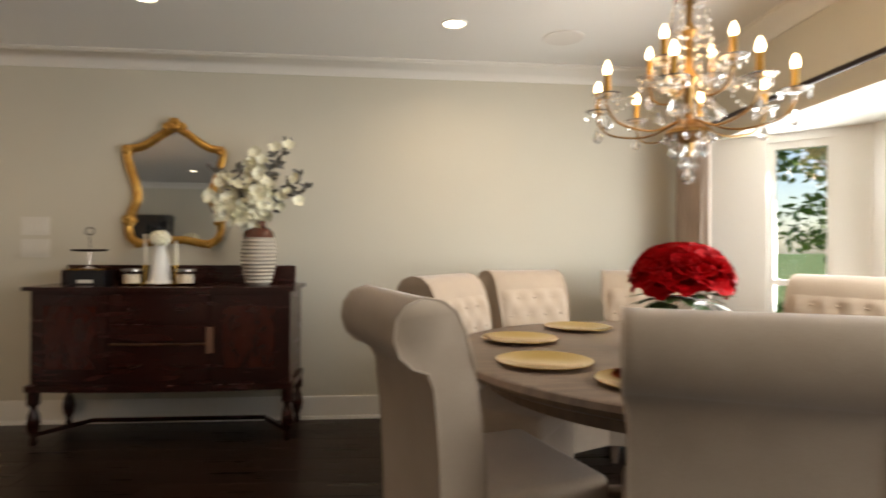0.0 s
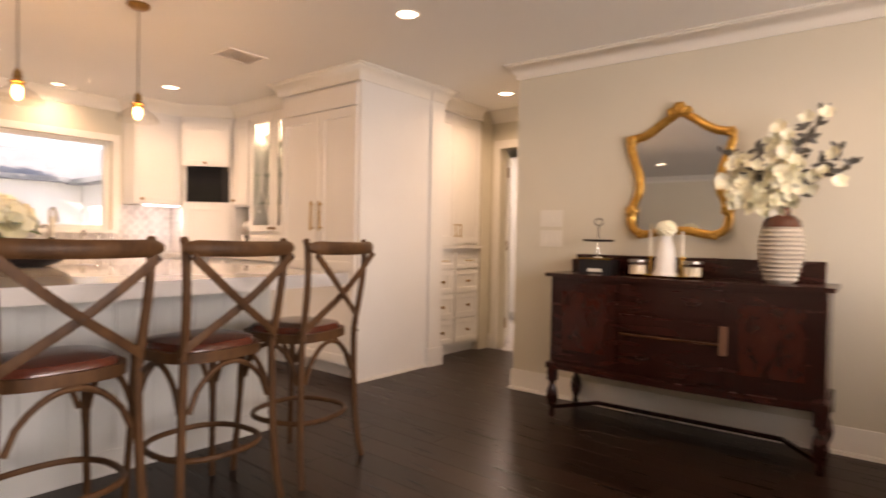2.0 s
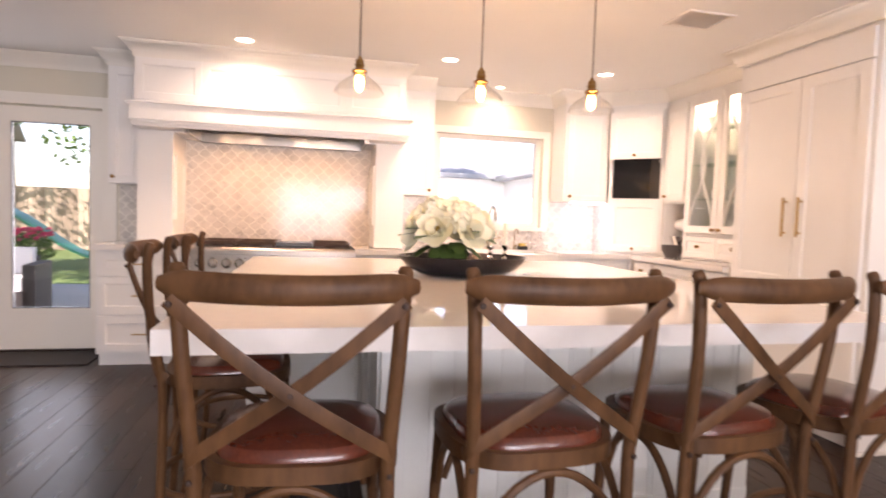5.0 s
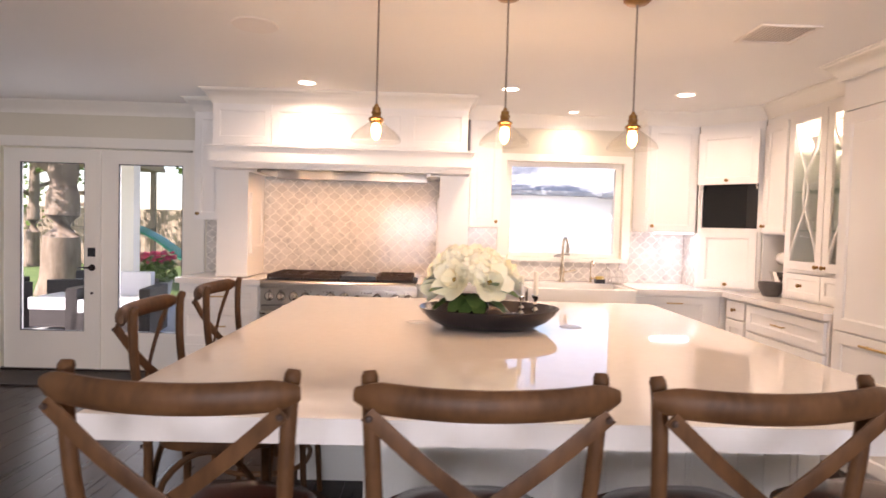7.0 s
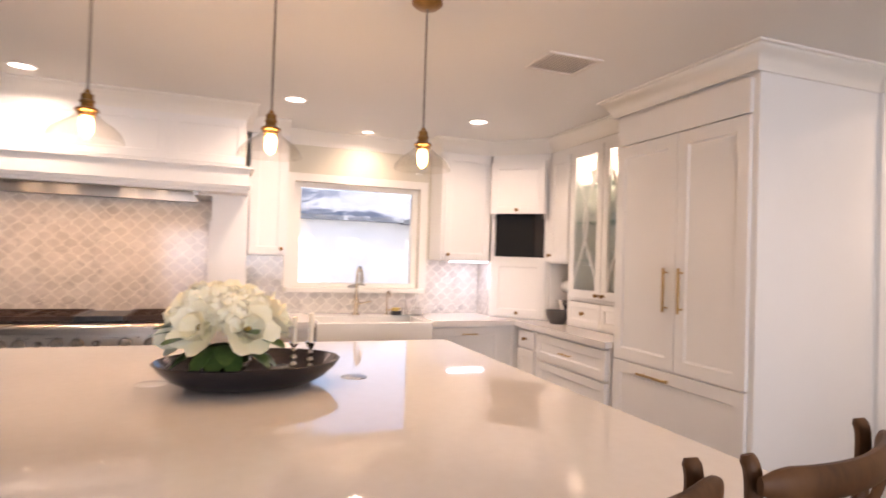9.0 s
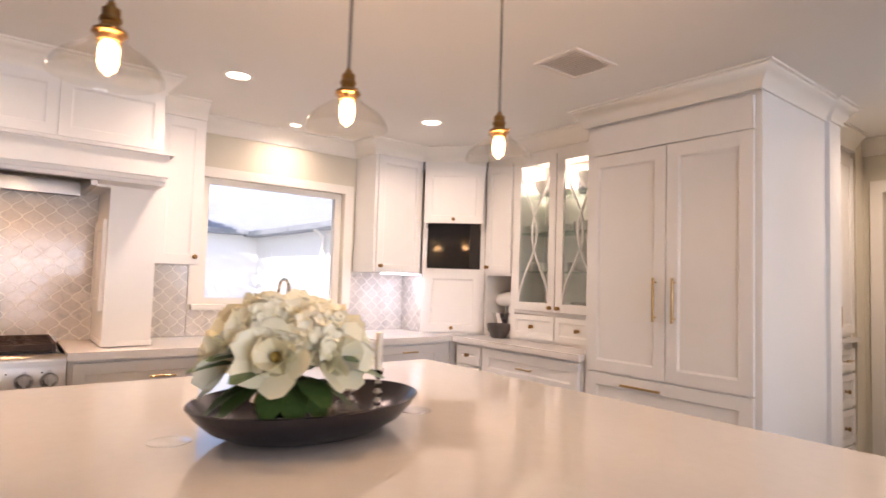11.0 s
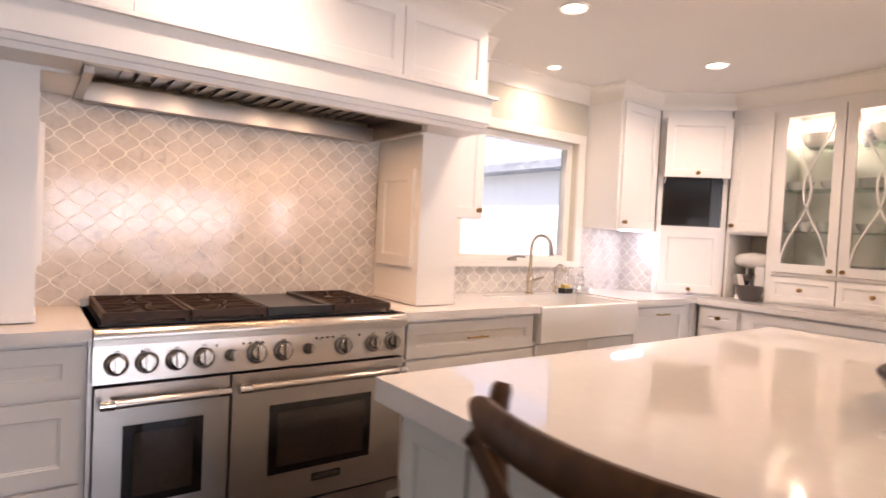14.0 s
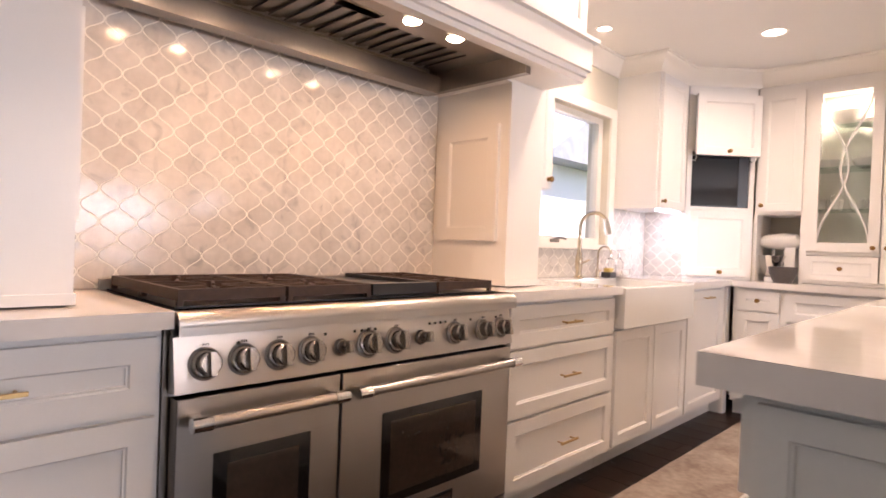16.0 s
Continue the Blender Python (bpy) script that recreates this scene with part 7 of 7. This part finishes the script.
sheet("ground", -300, 300, -300, 300, -0.12, M_GRASS)
sheet("pavement_patio", -11.0, -6.32, -7.5, 0.5, -0.04, M_SLATE)
slab("ceiling_patio", -9.5, -6.4, -7.5, 0.2, 2.5, 2.62, M_TRIM)
for y in (-3.15, -7.2, 0.0):
    po = thing("porch_post", pose(-9.2, y, -0.04), "square white porch post", "post", "porch posts")
    bm = bmesh.new()
    box(bm, -0.09, 0.09, -0.09, 0.09, 0.12, 2.42)
    part("shaft", bm, M_TRIM, po, w=0.006)
    bm = bmesh.new()
    box(bm, -0.12, 0.12, -0.12, 0.12, 0, 0.12)
    box(bm, -0.12, 0.12, -0.12, 0.12, 2.42, 2.54)
    part("base_and_cap", bm, M_TRIM, po, w=0.006)

rt = random.Random(21)


def leaves(bm, c, rad, n, size):
    for _ in range(n):
        z = rt.uniform(-1, 1)
        q = rt.uniform(0, 2 * math.pi)
        k = rt.uniform(0.35, 1.0) ** 0.6
        s = math.sqrt(1 - z * z)
        p = Vector(c) + Vector((s * math.cos(q), s * math.sin(q), z * 0.8)) * rad * k
        d = Vector((rt.uniform(-1, 1), rt.uniform(-1, 1), rt.uniform(-0.8, 0.4))).normalized()
        w = d.cross(Vector((rt.uniform(-1, 1), rt.uniform(-1, 1), 1))).normalized() * size * 0.35
        v = [bm.verts.new(p), bm.verts.new(p + d * size * 0.5 + w), bm.verts.new(p + d * size), bm.verts.new(p + d * size * 0.5 - w)]
        bm.faces.new(v)


def tree(x, y, h, r, crown_r, label, blobs=26, n=260, size=0.16, low=0.55):
    ob = thing("tree", pose(x, y, -0.12), label, "tree")
    bm = bmesh.new()
    trunk = curve([(0, 0, -0.1), (0.05, 0.1, h * 0.3), (-0.1, 0.0, h * 0.6), (0.1, -0.1, h * 0.9)], 5)
    sweep(bm, trunk, [r * 1.25] + [r * (1 - 0.7 * k / len(trunk)) for k in range(1, len(trunk))], n=14)
    tips = []
    for k in range(9):
        a = 2 * math.pi * k / 9 + rt.uniform(-0.3, 0.3)
        z0 = h * rt.uniform(0.35, 0.75)
        e = Vector((math.cos(a) * crown_r * 0.7, math.sin(a) * crown_r * 0.7, z0 + h * 0.25))
        sweep(bm, curve([(0, 0, z0), (e.x * 0.4, e.y * 0.4, z0 + h * 0.08), tuple(e)], 4), [r * 0.35 * (1 - 0.08 * j) for j in range(9)], n=8)
        tips.append(e)
    part("trunk", bm, M_BARK, ob)
    bm = bmesh.new()
    for k in range(blobs):
        a = rt.uniform(0, 2 * math.pi)
        rr2 = crown_r * math.sqrt(rt.random())
        c = (rr2 * math.cos(a), rr2 * math.sin(a), h * rt.uniform(low, 1.05))
        leaves(bm, c, crown_r * 0.34, n, size)
    part("crown", bm, M_TREE, ob, smooth=False)


tree(-12.3, -6.15, 6.5, 0.36, 3.4, "large garden tree with a thick rough trunk", low=0.45)
tree(-17.5, -1.0, 6.0, 0.2, 3.2, "leafy garden tree beyond the lawn", low=0.35)
tree(-18.5, -11.0, 6.0, 0.2, 3.4, "leafy garden tree by the fence", low=0.3)
tree(5.6, 5.9, 3.8, 0.08, 1.3, "dense green shrub tree outside the bay window", blobs=30, n=220, size=0.12, low=0.05)
tree(7.0, 8.6, 5.0, 0.12, 2.0, "leafy tree beyond the shrub", blobs=24, n=200, size=0.16, low=0.2)
tree(-13.0, 2.0, 5.6, 0.10, 1.8, "leafy tree outside the kitchen window", blobs=24, n=220, size=0.15, low=0.82)

fence = tagged(new("fence"), "weathered cedar board fence behind the lawn", "fence", "", "")
fence.matrix_basis = pose(-20.0, 0, -0.12)
bm = bmesh.new()
box(bm, -0.01, 0.012, 0, 0.135, 0, 1.85)
bme = finish("board", bm, M_FENCE)
for k in range(170):
    b = new("board", bme)
    b.parent = fence
    b.matrix_basis = Matrix.Translation((0, -19.5 + k * 0.145, 0))
bm = bmesh.new()
for z in (0.4, 1.5):
    box(bm, -0.06, -0.011, -19.5, 5.1, z, z + 0.09)
part("rail", bm, M_FENCE, fence)

# pale neighbouring house beyond the kitchen window, two wings round a paved yard
sheet("pavement_yard", -17.0, -6.33, 0.5, 6.2, -0.035, M_SLATE)
nb = thing("neighbour_house", pose(0, 0, -0.12), "pale neighbouring house with a blue-grey shingle roof", "house")
for q in ((-24.0, -9.0, 6.25, 11.0, 0, 2.55), (-22.0, -17.3, -2.5, 6.24, 0, 2.55)):
    bm = bmesh.new()
    box(bm, *q)
    part("wall", bm, M_STUCCO, nb)


def gable(x0, x1, y0, y1, z, h, along):
    """A roof with its ridge along x or y, overhanging eaves and a fascia."""
    bm = bmesh.new()
    xm, ym = (x0 + x1) / 2, (y0 + y1) / 2
    lo = [bm.verts.new(p) for p in ((x0, y0, z), (x1, y0, z), (x1, y1, z), (x0, y1, z))]
    up = [bm.verts.new(p) for p in ((x0, y0, z + 0.12), (x1, y0, z + 0.12), (x1, y1, z + 0.12), (x0, y1, z + 0.12))]
    r = [bm.verts.new(p) for p in (((x0, ym, z + h), (x1, ym, z + h)) if along == "x" else ((xm, y0, z + h), (xm, y1, z + h)))]
    bm.faces.new(lo[::-1])
    for k in range(4):
        bm.faces.new((lo[k], lo[(k + 1) % 4], up[(k + 1) % 4], up[k]))
    if along == "x":
        fs = ((up[0], up[1], r[1], r[0]), (up[2], up[3], r[0], r[1]), (up[1], up[2], r[1]), (up[3], up[0], r[0]))
    else:
        fs = ((up[1], up[2], r[1], r[0]), (up[3], up[0], r[0], r[1]), (up[0], up[1], r[0]), (up[2], up[3], r[1]))
    for f in fs:
        bm.faces.new(f)
    return part("roof", bm, M_ROOF, nb, "blue-grey shingled gable roof", smooth=False)


gable(-24.4, -8.6, 5.85, 11.4, 2.46, 1.75, "x")
gable(-22.4, -16.9, -2.9, 5.84, 2.50, 1.1, "y")
bm = bmesh.new()
sweep(bm, [(-13.3, 5.95, 2.5), (-13.3, 6.18, 2.3), (-13.3, 6.18, 0.1)], 0.045, n=8)
part("downspout", bm, M_TRIM, nb, "white round downspout")

# play set with slide
ps = thing("play_set", pose(-14.2, -6.15, -0.12), "wooden garden play tower with a green slide", "play set")
for x in (-0.6, 0.6):
    for y in (-0.6, 0.6):
        bm = bmesh.new()
        box(bm, x - 0.05, x + 0.05, y - 0.05, y + 0.05, 0, 2.7)
        part("post", bm, M_FENCE, ps)
bm = bmesh.new()
box(bm, -0.65, 0.65, -0.65, 0.65, 1.25, 1.31)
part("deck", bm, M_FENCE, ps)
for z in (1.5, 1.75, 2.0):
    bm = bmesh.new()
    box(bm, 0.56, 0.60, -0.55, 0.55, z, z + 0.09)
    part("guard_rail", bm, M_FENCE, ps)
bm = bmesh.new()
prism(bm, [(-0.8, 0), (0.8, 0), (0.0, 0.9)], -0.8, 0.8)
part("roof", bm, M_FENCE, ps, m=Matrix.Translation((0, 0, 2.65)) @ pose(0, 0, 0, 90, 0, 0))
bm = bmesh.new()
pts = curve([(0.2, 0.65, 1.32), (0.25, 1.2, 1.05), (0.3, 2.0, 0.5), (0.3, 2.7, 0.2)], 6)
sweep(bm, pts, 0.24, 0.03, square=True)
part("slide", bm, M_SLIDE, ps)


# patio furniture
def armchair(x, y, rz, w, label):
    ob = thing("patio_armchair", pose(x, y, -0.04, 0, 0, rz), label, "outdoor chair", "patio seating")
    bm = bmesh.new()
    box(bm, -w / 2, w / 2, -0.38, 0.38, 0.08, 0.30)
    for s in (-1, 1):
        box(bm, s * w / 2 - 0.06, s * w / 2 + 0.06, -0.38, 0.38, 0.0, 0.58)
    box(bm, -w / 2 + 0.06, w / 2 - 0.06, 0.30, 0.40, 0.30, 0.64)
    part("frame", bm, M_WICKER, ob, w=0.01)
    bm = bmesh.new()
    box(bm, -w / 2 + 0.07, w / 2 - 0.07, -0.38, 0.29, 0.30, 0.45)
    part("seat_cushion", bm, M_CUSHION, ob, w=0.04)
    bm = bmesh.new()
    v = box(bm, -w / 2 + 0.08, w / 2 - 0.08, 0.14, 0.30, 0.45, 0.74)
    part("back_cushion", bm, M_CUSHION, ob, w=0.05)


armchair(-8.3, -4.55, 60, 0.8, "dark wicker patio armchair with grey cushions")
armchair(-9.6, -3.9, 20, 1.6, "dark wicker patio sofa with grey cushions")
armchair(-8.2, -2.75, 100, 0.8, "dark wicker patio armchair with grey cushions")
ot = thing("patio_ottoman", pose(-8.4, -3.5, -0.04), "low grey upholstered patio ottoman", "ottoman")
bm = bmesh.new()
box(bm, -0.3, 0.3, -0.3, 0.3, 0.06, 0.28)
part("frame", bm, M_WICKER, ot, w=0.01)
bm = bmesh.new()
box(bm, -0.31, 0.31, -0.31, 0.31, 0.28, 0.42)
part("cushion", bm, M_CUSHION, ot, w=0.04)
pt = thing("flower_planter", pose(-10.4, -3.35, -0.04), "grey planter filled with pink flowers", "planter")
bm = bmesh.new()
lathe(bm, [(0, 0), (0.17, 0), (0.24, 0.40), (0.26, 0.42), (0.22, 0.40), (0, 0.36)], 20)
part("pot", bm, M_SLATE, pt)
bm = bmesh.new()
leaves(bm, (0, 0, 0.6), 0.32, 500, 0.09)
part("foliage", bm, M_TREE, pt, smooth=False)
bm = bmesh.new()
for k in range(50):
    q = rt.uniform(0, 2 * math.pi)
    r = 0.33 * math.sqrt(rt.random())
    bloom(bm, (r * math.cos(q), r * math.sin(q), 0.70 + 0.18 * rt.random()), (0.4, 0, 1), 0.055, 5, rt, 1, 0.3)
part("blossoms", bm, mat("pink_blossom", (0.55, 0.04, 0.10), 0.6, var=0.3), pt, kind="stuff")

# ---------------------------------------------------------------- floor boards
rb = random.Random(11)
boards = bpy.data.objects["floor"]
bw, gap = 0.16, 0.0012
mesh_cache = {}
y = -3.6
row = 0
while y < 5.44:
    x = -6.16 - rb.uniform(0, 1.6)
    while x < 2.4:
        L0 = rb.choice((1.2, 1.6, 2.0, 2.4))
        a, b = max(x, -6.16), min(x + L0, 2.4)
        x += L0
        if b - a < 0.05:
            continue
        yy1 = min(y + bw, 5.45)
        key = (round(b - a, 3), round(yy1 - y, 3))
        if key not in mesh_cache:
            bm = bmesh.new()
            l, w = b - a - gap, yy1 - y - gap
            c = 0.0012
            lo = [bm.verts.new(p) for p in ((0, 0, -0.006), (l, 0, -0.006), (l, w, -0.006), (0, w, -0.006))]
            mid = [bm.verts.new(p) for p in ((0, 0, -c), (l, 0, -c), (l, w, -c), (0, w, -c))]
            top = [bm.verts.new(p) for p in ((c, c, 0), (l - c, c, 0), (l - c, w - c, 0), (c, w - c, 0))]
            for r, q in ((lo, mid), (mid, top)):
                for j in range(4):
                    bm.faces.new((r[j], r[(j + 1) % 4], q[(j + 1) % 4], q[j]))
            bm.faces.new(top)
            mesh_cache[key] = finish("floorboard", bm, M_FLOOR, smooth=False)
        ob = new("floorboard", mesh_cache[key])
        ob.parent = boards
        ob.matrix_basis = Matrix.Translation((a, y, 0))
    y += bw
    row += 1


# ---------------------------------------------------------------- lantern tiles
def lantern(w, h, n=8):
    """Outline of an arabesque tile, w wide and h high, points left and right, top and bottom."""
    q = []
    for k in range(n + 1):
        t = k / n
        q.append((w / 4 * (1 + math.cos(math.pi * t) + 0.04 * math.sin(2 * math.pi * t)), h / 2 * t))
    q = q[:-1]
    out = []
    for sx_, sy_, rev in ((1, 1, False), (-1, 1, True), (-1, -1, False), (1, -1, True)):
        seg = [(sx_ * x, sy_ * z) for x, z in q + [(0.0, h / 2)]]
        if rev:
            seg = seg[::-1]
        out += seg[:-1]
    return out


def tile_mesh(w, h):
    bm = bmesh.new()
    o = lantern(w, h)
    base = [bm.verts.new((x, 0.0, z)) for x, z in o]
    front = [bm.verts.new((x * 0.98, -0.0009, z * 0.985)) for x, z in o]
    for j in range(len(o)):
        k = (j + 1) % len(o)
        bm.faces.new((base[j], base[k], front[k], front[j]))
    bm.faces.new(front)
    return finish("tile", bm, M_MARBLE, smooth=False)


def tiled(name, m, w, h, tw, th):
    """A grout panel facing local -y with lantern tiles on it."""
    bm = bmesh.new()
    box(bm, 0, w, 0, 0.008, 0, h)
    ob = part(name, bm, M_GROUT, kind="structure", m=m)
    me = tile_mesh(tw - 0.007, th - 0.0055)
    rows = int(h / (th / 2)) + 2
    for r in range(rows):
        z = r * th / 2
        n = int(w / tw) + 2
        for k in range(n):
            x = (k + 0.5 * (r % 2)) * tw
            inside = x - tw / 2 > -0.012 and x + tw / 2 < w + 0.012 and z - th / 2 > -0.012 and z + th / 2 < h + 0.012
            if inside:
                t = new("tile", me)
            elif -tw / 2 < x < w + tw / 2 and -th / 2 < z < h + th / 2:
                # cut tiles at the border
                o = [(min(max(px + x, 0.0), w) - x, min(max(pz + z, 0.0), h) - z) for px, pz in lantern(tw - 0.007, th - 0.0055)]
                o = [p for i, p in enumerate(o) if (Vector(p) - Vector(o[i - 1])).length > 1e-4]
                if len(o) < 3 or max(p[0] for p in o) - min(p[0] for p in o) < 0.004 or max(p[1] for p in o) - min(p[1] for p in o) < 0.004:
                    continue
                bm = bmesh.new()
                base = [bm.verts.new((px, 0.0, pz)) for px, pz in o]
                front = [bm.verts.new((px, -0.0009, pz)) for px, pz in o]
                for j in range(len(o)):
                    q = (j + 1) % len(o)
                    bm.faces.new((base[j], base[q], front[q], front[j]))
                bm.faces.new(front)
                t = new("tile", finish("tile", bm, M_MARBLE, smooth=False))
            else:
                continue
            t.parent = ob
            t.matrix_basis = Matrix.Translation((x, -0.0002, z))


RZ = pose(0, 0, 0, 0, 0, 90)
tiled("wall_backsplash", Matrix.Translation((XW + 0.012, -0.362, QT + 0.001)) @ RZ, 1.560, 0.905, 0.104, 0.10055)
tiled("wall_sink_backsplash", Matrix.Translation((XW + 0.010, 1.441, QT + 0.001)) @ RZ, 0.287, 0.462, 0.0957, 0.0970)
tiled("wall_sill_backsplash", Matrix.Translation((XW + 0.010, 1.730, QT + 0.001)) @ RZ, 1.20, 0.172, 0.1, 0.0970)
tiled("wall_corner_backsplash", Matrix.Translation((XW + 0.010, 2.932, QT + 0.001)) @ RZ, 0.50, 0.462, 0.1, 0.0970)
tiled("wall_door_backsplash", Matrix.Translation((XW + 0.010, -0.87, QT + 0.001)) @ RZ, 0.25, 0.462, 0.0957, 0.0970)

tiled("wall_return_backsplash", Matrix.Translation((-6.145, 3.424, QT + 0.001)), 0.305, 0.462, 0.1, 0.0970)
